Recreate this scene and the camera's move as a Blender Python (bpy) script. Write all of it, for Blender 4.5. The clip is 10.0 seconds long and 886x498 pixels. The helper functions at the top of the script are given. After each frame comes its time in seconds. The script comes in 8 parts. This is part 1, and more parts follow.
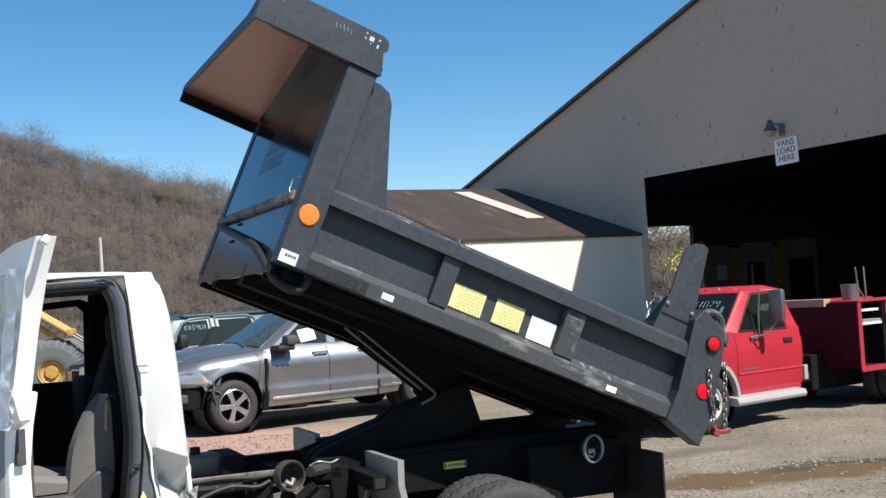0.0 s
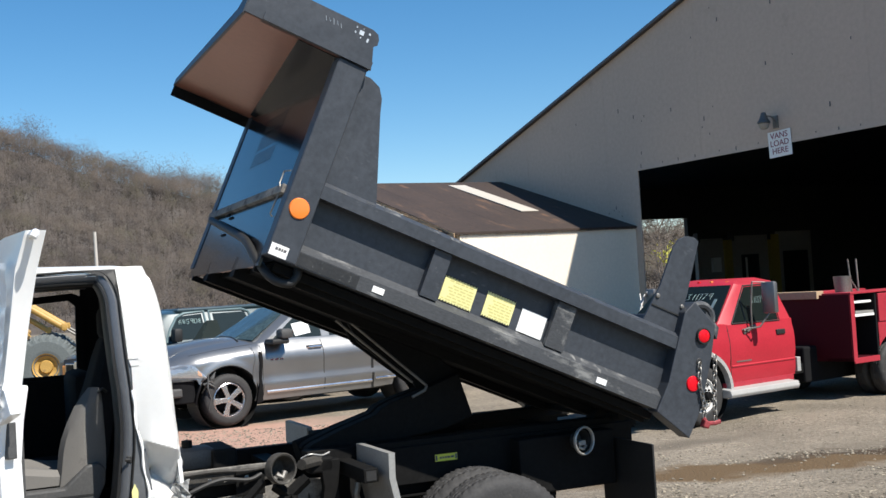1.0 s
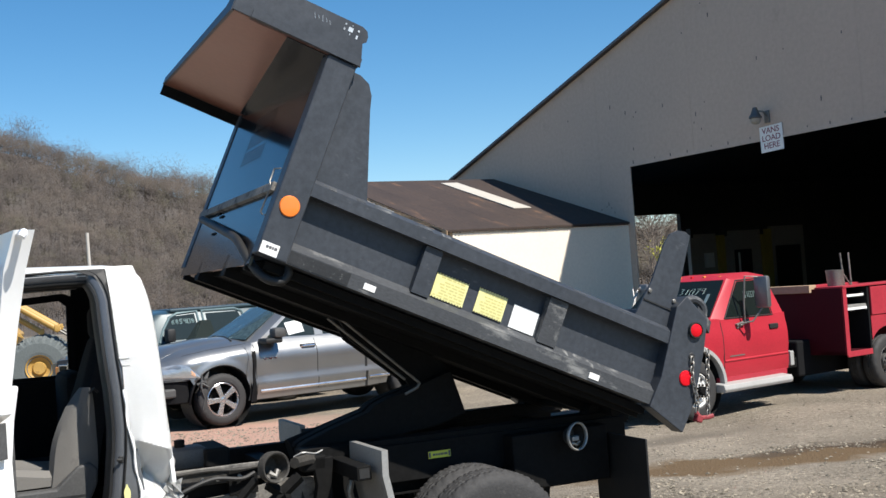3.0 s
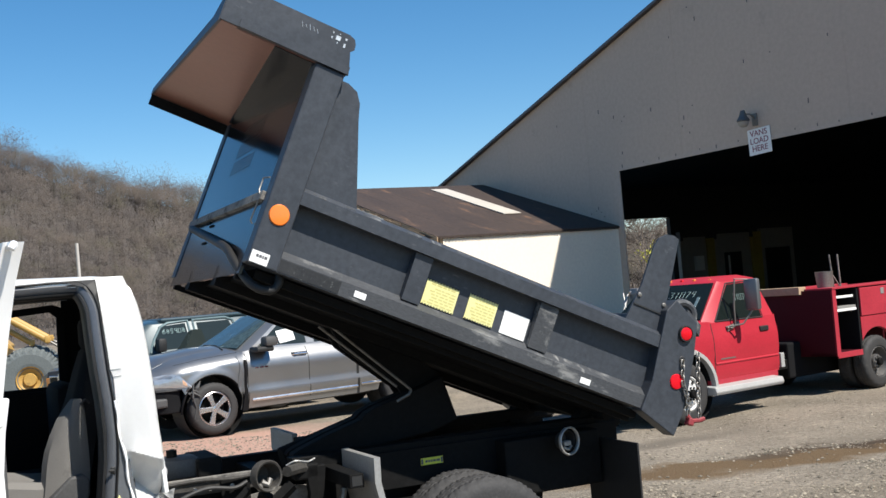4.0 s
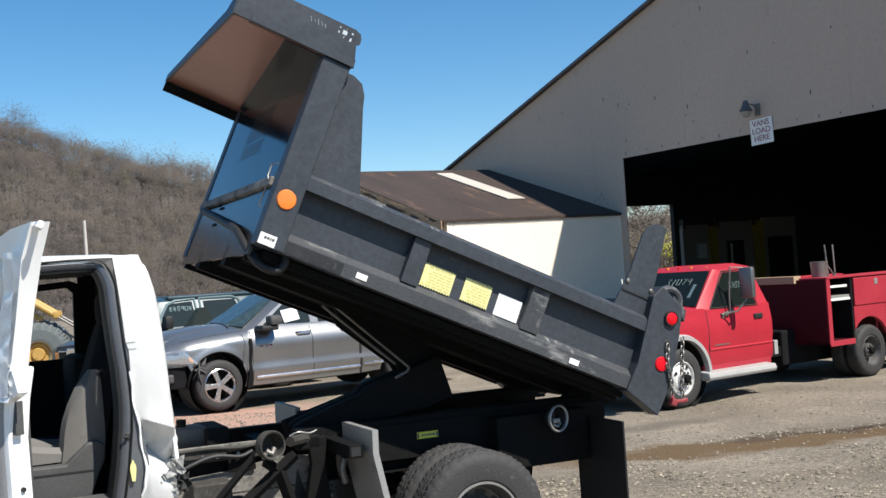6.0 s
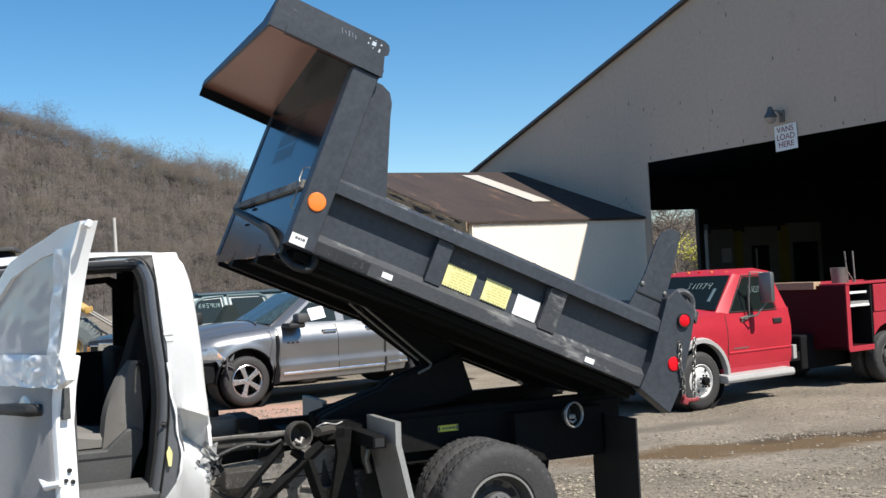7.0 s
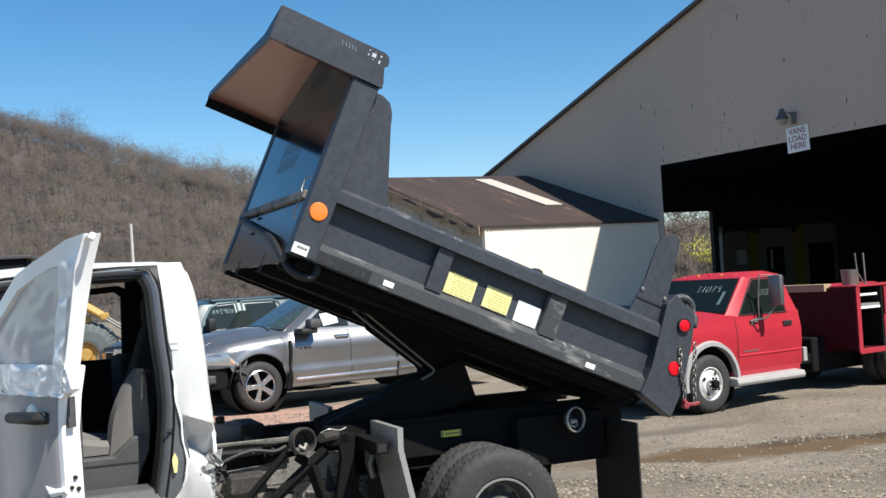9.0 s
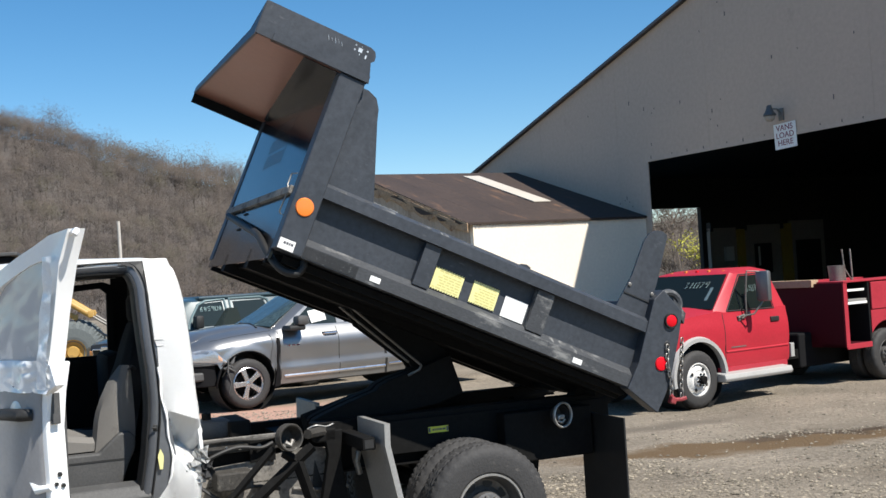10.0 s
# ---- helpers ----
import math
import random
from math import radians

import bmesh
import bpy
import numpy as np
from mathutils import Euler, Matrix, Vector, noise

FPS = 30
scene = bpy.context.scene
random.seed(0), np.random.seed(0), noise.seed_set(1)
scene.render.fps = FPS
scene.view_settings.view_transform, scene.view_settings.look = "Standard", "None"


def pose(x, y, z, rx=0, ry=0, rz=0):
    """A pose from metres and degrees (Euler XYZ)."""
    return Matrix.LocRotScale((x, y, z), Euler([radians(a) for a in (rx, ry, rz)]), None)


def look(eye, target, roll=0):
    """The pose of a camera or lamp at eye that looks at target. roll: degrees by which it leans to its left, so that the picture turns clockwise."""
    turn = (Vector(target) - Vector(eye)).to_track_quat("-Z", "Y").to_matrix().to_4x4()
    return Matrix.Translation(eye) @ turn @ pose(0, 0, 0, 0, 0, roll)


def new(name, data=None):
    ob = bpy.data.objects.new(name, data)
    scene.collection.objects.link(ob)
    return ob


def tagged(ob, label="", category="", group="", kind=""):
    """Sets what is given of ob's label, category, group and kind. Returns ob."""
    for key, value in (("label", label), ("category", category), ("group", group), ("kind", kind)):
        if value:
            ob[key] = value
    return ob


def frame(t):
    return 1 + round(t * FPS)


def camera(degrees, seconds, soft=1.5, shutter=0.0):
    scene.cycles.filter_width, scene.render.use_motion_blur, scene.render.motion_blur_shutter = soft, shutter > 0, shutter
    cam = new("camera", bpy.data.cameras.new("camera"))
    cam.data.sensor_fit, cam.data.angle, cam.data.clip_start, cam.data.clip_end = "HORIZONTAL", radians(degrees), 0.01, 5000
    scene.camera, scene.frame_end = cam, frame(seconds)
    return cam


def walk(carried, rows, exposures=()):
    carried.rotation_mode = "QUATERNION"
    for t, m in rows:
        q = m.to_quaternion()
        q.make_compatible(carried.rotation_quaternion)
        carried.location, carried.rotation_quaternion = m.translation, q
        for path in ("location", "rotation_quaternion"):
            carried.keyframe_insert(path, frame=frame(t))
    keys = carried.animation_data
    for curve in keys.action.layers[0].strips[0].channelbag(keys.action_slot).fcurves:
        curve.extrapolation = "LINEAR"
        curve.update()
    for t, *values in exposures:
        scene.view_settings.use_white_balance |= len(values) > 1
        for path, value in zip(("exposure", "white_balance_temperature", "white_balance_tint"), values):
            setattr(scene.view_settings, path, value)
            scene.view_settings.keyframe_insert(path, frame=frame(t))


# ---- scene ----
cam = camera(42.1, 10.0)
PATH = [
    (0, (0.001, 0.988, 1.867), (0.028, 2.986, 1.943), -3.35),
    (0.5, (0.020, 0.986, 1.862), (0.055, 2.984, 1.929), -3.41),
    (1, (0.029, 0.968, 1.864), (0.063, 2.967, 1.928), -3.51),
    (1.5, (0.026, 0.964, 1.858), (0.045, 2.963, 1.925), -3.45),
    (2, (0.031, 0.976, 1.860), (0.065, 2.975, 1.921), -3.75),
    (2.5, (0.038, 0.979, 1.855), (0.077, 2.978, 1.913), -3.80),
    (4, (0.045, 0.964, 1.859), (0.107, 2.962, 1.928), -4.74),
    (4.5, (0.050, 0.934, 1.856), (0.121, 2.932, 1.928), -4.61),
    (5, (0.057, 0.893, 1.851), (0.092, 2.892, 1.885), -3.68),
    (5.5, (0.072, 0.787, 1.858), (0.128, 2.786, 1.896), -3.73),
    (7, (0.093, 0.295, 1.851), (0.099, 2.295, 1.896), -3.0),
    (7.5, (0.161, 0.239, 1.872), (0.144, 2.238, 1.935), -2.2),
    (8, (0.191, 0.207, 1.874), (0.17, 2.206, 1.934), -3.2),
    (8.5, (0.193, 0.202, 1.867), (0.166, 2.2, 1.935), -3.5),
    (9, (0.193, 0.199, 1.872), (0.17, 2.199, 1.924), -3.4),
    (9.5, (0.196, 0.215, 1.861), (0.18, 2.215, 1.902), -3.4),
    (10, (0.205, 0.213, 1.861), (0.201, 2.212, 1.907), -3.5),
]
walk(cam, [(t, look(eye, target, roll)) for t, eye, target, roll in PATH])
# ---- world, sun, exposure ----
SUN_H = Vector((0.765, -0.644))
SUN_EL = radians(52.6)
world = bpy.data.worlds.new("sky")
scene.world = world
world.use_nodes = True
wn = world.node_tree
sky = wn.nodes.new("ShaderNodeTexSky")
sky.sky_type = "NISHITA"
sky.sun_disc = False
sky.sun_elevation = SUN_EL
sky.sun_rotation = math.atan2(SUN_H.x, SUN_H.y)
sky.altitude = 1200
sky.air_density = 1.0
sky.dust_density = 0.05
sky.ozone_density = 2.5
tone = wn.nodes.new("ShaderNodeHueSaturation")
tone.inputs["Hue"].default_value = 0.495
tone.inputs["Saturation"].default_value = 1.30
wn.links.new(sky.outputs[0], tone.inputs["Color"])
wn.links.new(tone.outputs[0], wn.nodes["Background"].inputs[0])
wn.nodes["Background"].inputs[1].default_value = 0.087
sun_data = bpy.data.lights.new("sun", "SUN")
sun_data.energy = 5.0
sun_data.angle = radians(0.53)
sun_data.color = (1.0, 0.95, 0.87)
sun = new("sun", sun_data)
sun_from = Vector((SUN_H.x * math.cos(SUN_EL), SUN_H.y * math.cos(SUN_EL), math.sin(SUN_EL)))
sun.matrix_world = look(sun_from * 60, (0, 0, 0))
scene.view_settings.exposure = 0.66


# ---- materials ----
def rgb(c):
    return (c[0], c[1], c[2], 1.0)


def surf(name, base, rough=0.6, metal=0.0, var=0.25, scale=2.0, grain=45.0, bump=0.15, second=None, amount=0.5,
         patch=6.0, coat=0.0, spec=0.5, coords="Object", stretch=(1, 1, 1), dist=0.01, coat_rough=0.08):
    """A surface with variation at two scales, optional second tone in patches, fine relief."""
    m = bpy.data.materials.new(name)
    m.use_nodes = True
    nt = m.node_tree
    b = nt.nodes["Principled BSDF"]
    tc = nt.nodes.new("ShaderNodeTexCoord")
    mp = nt.nodes.new("ShaderNodeMapping")
    mp.inputs["Scale"].default_value = stretch
    nt.links.new(tc.outputs[coords], mp.inputs[0])

    def noise_node(s, detail=5, rg=0.6):
        n = nt.nodes.new("ShaderNodeTexNoise")
        n.inputs["Scale"].default_value = s
        n.inputs["Detail"].default_value = detail
        n.inputs["Roughness"].default_value = rg
        nt.links.new(mp.outputs[0], n.inputs["Vector"])
        return n

    def mix(fac, a, bb):
        x = nt.nodes.new("ShaderNodeMix")
        x.data_type = "RGBA"
        for i, v in ((0, fac), (6, a), (7, bb)):
            if hasattr(v, "links"):
                nt.links.new(v, x.inputs[i])
            else:
                x.inputs[i].default_value = v
        return x.outputs[2]

    big, fine = noise_node(scale), noise_node(grain, 3)
    lo = [max(0.0, v * (1 - var)) for v in base]
    hi = [min(1.0, v * (1 + var)) for v in base]
    col = mix(big.outputs[0], rgb(lo), rgb(hi))
    lo2 = nt.nodes.new("ShaderNodeMapRange")
    lo2.inputs[1].default_value, lo2.inputs[2].default_value = 0.3, 0.7
    lo2.inputs[3].default_value, lo2.inputs[4].default_value = 1 - var * 0.6, 1 + var * 0.6
    nt.links.new(fine.outputs[0], lo2.inputs[0])
    mul = nt.nodes.new("ShaderNodeMix")
    mul.data_type, mul.blend_type = "RGBA", "MULTIPLY"
    mul.inputs[0].default_value = 1.0
    nt.links.new(col, mul.inputs[6])
    nt.links.new(lo2.outputs[0], mul.inputs[7])
    col = mul.outputs[2]
    if second:
        pn = noise_node(patch, 8, 0.7)
        ramp = nt.nodes.new("ShaderNodeMapRange")
        ramp.inputs[1].default_value, ramp.inputs[2].default_value = 0.72 - amount * 0.4, 0.80 - amount * 0.3
        nt.links.new(pn.outputs[0], ramp.inputs[0])
        col = mix(ramp.outputs[0], col, rgb(second))
    nt.links.new(col, b.inputs["Base Color"])
    rr = nt.nodes.new("ShaderNodeMapRange")
    rr.inputs[3].default_value, rr.inputs[4].default_value = max(0.02, rough - 0.12 * min(1, rough * 2)), min(1, rough + 0.12)
    nt.links.new(big.outputs[0], rr.inputs[0])
    nt.links.new(rr.outputs[0], b.inputs["Roughness"])
    b.inputs["Metallic"].default_value = metal
    b.inputs["Specular IOR Level"].default_value = spec
    b.inputs["Coat Weight"].default_value = coat
    b.inputs["Coat Roughness"].default_value = coat_rough
    if bump:
        bp = nt.nodes.new("ShaderNodeBump")
        bp.inputs["Strength"].default_value = bump
        bp.inputs["Distance"].default_value = dist
        nt.links.new(fine.outputs[0], bp.inputs["Height"])
        nt.links.new(bp.outputs[0], b.inputs["Normal"])
    return m


def glass(name, tint=(0.8, 0.9, 0.88), rough=0.02):
    m = bpy.data.materials.new(name)
    m.use_nodes = True
    b = m.node_tree.nodes["Principled BSDF"]
    b.inputs["Base Color"].default_value = rgb(tint)
    b.inputs["Roughness"].default_value = rough
    b.inputs["Transmission Weight"].default_value = 1.0
    b.inputs["IOR"].default_value = 1.35
    return m


M = {}
M["bed_gloss"] = surf("bed_gloss_paint", (0.010, 0.0115, 0.015), 0.12, 0.0, 0.2, 1.5, 40, 0.01, coat=0.1, coat_rough=0.05, spec=0.24)
M["frame"] = surf("chassis_black", (0.0072, 0.0071, 0.007), 0.75, 0.0, 0.4, 3, 35, 0.1, second=(0.032, 0.029, 0.026), amount=0.13, patch=8, spec=0.12)
M["dusty"] = surf("dusty_steel", (0.165, 0.155, 0.14), 0.8, 0.0, 0.45, 4, 50, 0.2, second=(0.03, 0.028, 0.026), amount=0.55, patch=9)
M["zinc"] = surf("bare_plate", (0.36, 0.355, 0.34), 0.5, 0.5, 0.2, 4, 60, 0.08, second=(0.2, 0.18, 0.16), amount=0.3, patch=9)
M["white"] = surf("white_paint", (0.92, 0.92, 0.91), 0.3, 0.0, 0.02, 2, 40, 0.01, coat=0.4, coat_rough=0.08)
# white door paint greyed: its shaded side is put into the colour
M["doorskin"] = surf("shaded_white_door_paint", (0.27, 0.27, 0.278), 0.35, 0.0, 0.08, 1.5, 40, 0.02, coat=0.5, coat_rough=0.1)
M["greypaint"] = surf("grey_door_frame", (0.115, 0.122, 0.134), 0.34, 0.25, 0.12, 3, 40, 0.04, coat=0.5)
M["bare"] = surf("crumpled_metal", (0.62, 0.62, 0.61), 0.3, 0.25, 0.15, 6, 40, 0.1, second=(0.3, 0.3, 0.3), amount=0.3, patch=8, coat=0.4)
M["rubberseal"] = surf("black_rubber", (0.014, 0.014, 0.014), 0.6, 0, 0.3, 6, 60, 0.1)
M["tyre"] = surf("tyre_rubber", (0.030, 0.029, 0.029), 0.75, 0, 0.3, 5, 60, 0.25, second=(0.09, 0.083, 0.076), amount=0.28, patch=16)
M["seat"] = surf("grey_cloth", (0.15, 0.143, 0.133), 0.9, 0, 0.12, 4, 220, 0.15, second=(0.105, 0.10, 0.093), amount=0.3, patch=7)
# dark plastic, made near black to carry the shade inside cab and lockers
M["plastic_and_shade"] = surf("dark_trim_and_shade", (0.010, 0.010, 0.011), 0.85, 0, 0.3, 6, 80, 0.1, spec=0.1)
M["plasticgrey"] = surf("grey_trim", (0.06, 0.06, 0.06), 0.65, 0, 0.3, 6, 80, 0.1, second=(0.13, 0.12, 0.11), amount=0.25)
M["film"] = surf("plastic_film", (0.86, 0.87, 0.88), 0.25, 0, 0.08, 4, 16, 0.3, coat=0.5, dist=0.02)
M["filmgrey"] = surf("film_over_window", (0.46, 0.47, 0.50), 0.22, 0, 0.03, 0.8, 5, 0.03, coat=0.6, dist=0.02)
M["silver"] = surf("silver_paint", (0.30, 0.303, 0.306), 0.34, 0.82, 0.05, 2, 300, 0.01, coat=0.5, coat_rough=0.05)
M["red"] = surf("red_paint", (0.385, 0.019, 0.033), 0.45, 0.0, 0.14, 2, 40, 0.02, second=(0.36, 0.02, 0.03), amount=0.3, patch=3, coat=0.08, coat_rough=0.2, spec=0.35)
M["redold"] = surf("faded_red_paint", (0.36, 0.026, 0.042), 0.5, 0.0, 0.2, 3, 40, 0.05, second=(0.24, 0.03, 0.04), amount=0.3)
# red of the tool body darkened: shade is put into this paint
M["shaded_red"] = surf("shaded_red_paint", (0.05, 0.0035, 0.008), 0.6, 0.0, 0.2, 3, 40, 0.05, spec=0.2)
M["teal"] = surf("dark_teal_paint", (0.03, 0.055, 0.065), 0.35, 0.1, 0.1, 2, 200, 0.01, coat=0.4)
M["paleteal"] = surf("pale_teal_paint", (0.16, 0.22, 0.225), 0.4, 0.2, 0.1, 2, 200, 0.01, coat=0.4)
M["navy"] = surf("navy_paint", (0.008, 0.014, 0.03), 0.35, 0.1, 0.1, 2, 200, 0.01, coat=0.3)
M["yellowpaint"] = surf("machine_yellow", (0.45, 0.27, 0.07), 0.5, 0, 0.2, 2, 40, 0.1, second=(0.2, 0.12, 0.05), amount=0.3)
M["chrome"] = surf("chrome", (0.75, 0.75, 0.76), 0.12, 1.0, 0.08, 4, 60, 0.03)
M["alloy"] = surf("alloy_wheel", (0.62, 0.60, 0.60), 0.24, 0.95, 0.08, 4, 60, 0.03)
M["flare"] = surf("dirty_white_trim", (0.34, 0.335, 0.325), 0.5, 0.0, 0.15, 6, 60, 0.05, second=(0.22, 0.19, 0.15), amount=0.25)
M["whitewheel"] = surf("white_wheel", (0.62, 0.61, 0.59), 0.45, 0.0, 0.15, 6, 60, 0.05, second=(0.25, 0.2, 0.15), amount=0.2)
M["steelrim"] = surf("dusty_rim", (0.13, 0.125, 0.12), 0.5, 0.5, 0.3, 5, 60, 0.1)
M["glassdark"] = surf("tinted_glass", (0.02, 0.027, 0.026), 0.06, 0.0, 0.1, 2, 40, 0.0, spec=0.4)
M["glassblack"] = surf("dark_glass", (0.008, 0.012, 0.011), 0.06, 0.0, 0.1, 2, 40, 0.0, spec=0.22)
M["glass"] = glass("clear_glass")
M["orange"] = surf("orange_reflector", (0.85, 0.20, 0.02), 0.3, 0, 0.06, 5, 200, 0.05, coat=0.6)
M["redlens"] = surf("red_lens", (0.62, 0.003, 0.012), 0.35, 0, 0.1, 5, 150, 0.05, coat=0.1, spec=0.25)
M["yellowlabel"] = surf("yellow_label", (0.72, 0.68, 0.30), 0.5, 0, 0.08, 8, 60, 0.02)
M["whitelabel"] = surf("white_label", (0.78, 0.78, 0.76), 0.5, 0, 0.05, 8, 60, 0.02)
M["ink"] = surf("faded_ink", (0.55, 0.50, 0.20), 0.6, 0, 0.1, 8, 60, 0.0)
M["signred"] = surf("sign_lettering", (0.22, 0.05, 0.08), 0.6, 0, 0.1, 8, 60, 0.0)
M["chalk"] = surf("white_marker", (0.36, 0.48, 0.46), 0.7, 0, 0.1, 8, 60, 0.0)
M["amber"] = surf("amber_lens", (0.85, 0.3, 0.05), 0.25, 0, 0.1, 8, 60, 0.0, coat=0.6)
M["lamp"] = surf("headlamp_lens", (0.46, 0.47, 0.47), 0.15, 0.6, 0.2, 14, 60, 0.1, coat=1)
M["steel"] = surf("steel_hardware", (0.20, 0.19, 0.175), 0.5, 0.6, 0.25, 8, 60, 0.15, second=(0.12, 0.07, 0.045), amount=0.3, patch=12)
M["wood"] = surf("weathered_timber", (0.42, 0.30, 0.19), 0.8, 0, 0.25, 2, 30, 0.3, stretch=(1, 8, 8))
M["siding"] = surf("painted_siding", (0.49, 0.388, 0.312), 0.7, 0, 0.10, 0.35, 9, 0.03, second=(0.42, 0.33, 0.263), amount=0.3, patch=1.2)
M["primer"] = surf("brown_underside", (0.19, 0.075, 0.05), 0.4, 0.0, 0.12, 1.2, 30, 0.03, coat=0.3, coat_rough=0.2)
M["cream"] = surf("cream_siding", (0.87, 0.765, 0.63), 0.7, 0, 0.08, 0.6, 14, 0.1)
M["rustroof"] = surf("rusted_roof_sheet", (0.040, 0.026, 0.020), 0.8, 0.0, 0.45, 0.8, 14, 0.2, second=(0.125, 0.068, 0.04), amount=0.34, patch=1.6, stretch=(1.6, 0.35, 1))
M["rotwood"] = surf("rotten_board", (0.36, 0.25, 0.155), 0.85, 0, 0.4, 3, 20, 0.3, second=(0.14, 0.062, 0.035), amount=0.45, patch=2.2)
M["skylight"] = surf("translucent_sheet", (0.50, 0.46, 0.40), 0.5, 0, 0.1, 1, 14, 0.05)
M["trimdark"] = surf("dark_roof_edge", (0.10, 0.10, 0.11), 0.6, 0.2, 0.2, 1, 14, 0.1)
# shade of the unlit hall put into the colour
M["interior"] = surf("shade_dark_interior", (0.05, 0.048, 0.045), 0.9, 0, 0.2, 0.5, 10, 0.1)
M["panel"] = surf("inner_panel", (0.34, 0.31, 0.27), 0.8, 0, 0.12, 0.5, 10, 0.05)
M["yellowpost"] = surf("yellow_post", (0.42, 0.32, 0.07), 0.7, 0, 0.15, 0.8, 10, 0.05)
M["bark"] = surf("bark", (0.15, 0.12, 0.095), 0.9, 0, 0.3, 2, 30, 0.3)
M["hilltree"] = surf("bare_woods", (0.084, 0.067, 0.055), 0.95, 0, 0.45, 0.02, 0.4, 0.0)
M["litter"] = surf("leaf_litter", (0.082, 0.068, 0.057), 0.95, 0, 0.3, 0.03, 0.6, 0.0)
M["palebark"] = surf("pale_trunks", (0.14, 0.128, 0.112), 0.9, 0, 0.2, 0.03, 0.4, 0.0)
M["polewood"] = surf("grey_pole", (0.45, 0.42, 0.38), 0.85, 0, 0.2, 1, 20, 0.1)
M["hillbud"] = surf("budding_woods", (0.068, 0.061, 0.038), 0.95, 0, 0.3, 0.03, 0.4, 0.0)
M["budding"] = surf("spring_leaves", (0.42, 0.40, 0.05), 0.7, 0, 0.3, 2, 30, 0.0)


def scratched(m, tone, streaks, mask_scale, low, high, stretch):
    """Lays thin pale scratches and scuffs over a paint."""
    nt = m.node_tree
    b = nt.nodes["Principled BSDF"]
    tc = [n for n in nt.nodes if n.type == "TEX_COORD"][0]
    src = b.inputs["Base Color"].links[0].from_socket
    mp = nt.nodes.new("ShaderNodeMapping")
    mp.inputs["Scale"].default_value = stretch
    mp.inputs["Rotation"].default_value = (0, radians(35), 0)
    nt.links.new(tc.outputs["Object"], mp.inputs[0])
    fine = nt.nodes.new("ShaderNodeTexNoise")
    fine.inputs["Scale"].default_value = streaks
    fine.inputs["Detail"].default_value = 4
    nt.links.new(mp.outputs[0], fine.inputs["Vector"])
    big = nt.nodes.new("ShaderNodeTexNoise")
    big.inputs["Scale"].default_value = mask_scale
    big.inputs["Detail"].default_value = 3
    nt.links.new(tc.outputs["Object"], big.inputs["Vector"])
    a = nt.nodes.new("ShaderNodeMapRange")
    a.inputs[1].default_value, a.inputs[2].default_value = low, high
    nt.links.new(fine.outputs[0], a.inputs[0])
    c = nt.nodes.new("ShaderNodeMapRange")
    c.inputs[1].default_value, c.inputs[2].default_value = 0.48, 0.62
    nt.links.new(big.outputs[0], c.inputs[0])
    mul = nt.nodes.new("ShaderNodeMath")
    mul.operation = "MULTIPLY"
    nt.links.new(a.outputs[0], mul.inputs[0])
    nt.links.new(c.outputs[0], mul.inputs[1])
    x = nt.nodes.new("ShaderNodeMix")
    x.data_type = "RGBA"
    nt.links.new(mul.outputs[0], x.inputs[0])
    nt.links.new(src, x.inputs[6])
    x.inputs[7].default_value = rgb(tone)
    nt.links.new(x.outputs[2], b.inputs["Base Color"])


M["bed"] = surf("bed_paint", (0.039, 0.044, 0.053), 0.44, 0.0, 0.3, 1.6, 30, 0.06, second=(0.085, 0.088, 0.092), amount=0.2, patch=6, coat=0.0, spec=0.35)
scratched(M["bed"], (0.15, 0.155, 0.165), 15, 2.2, 0.62, 0.80, (1.0, 1.0, 2.6))
M["bed_worn"] = surf("worn_bed_paint", (0.055, 0.058, 0.063), 0.5, 0.0, 0.3, 3, 60, 0.1, second=(0.20, 0.20, 0.195), amount=0.42, patch=5, stretch=(0.6, 1, 1.6), spec=0.2)
scratched(M["bed_worn"], (0.26, 0.26, 0.25), 13, 3.0, 0.57, 0.76, (1.7, 1.0, 0.9))


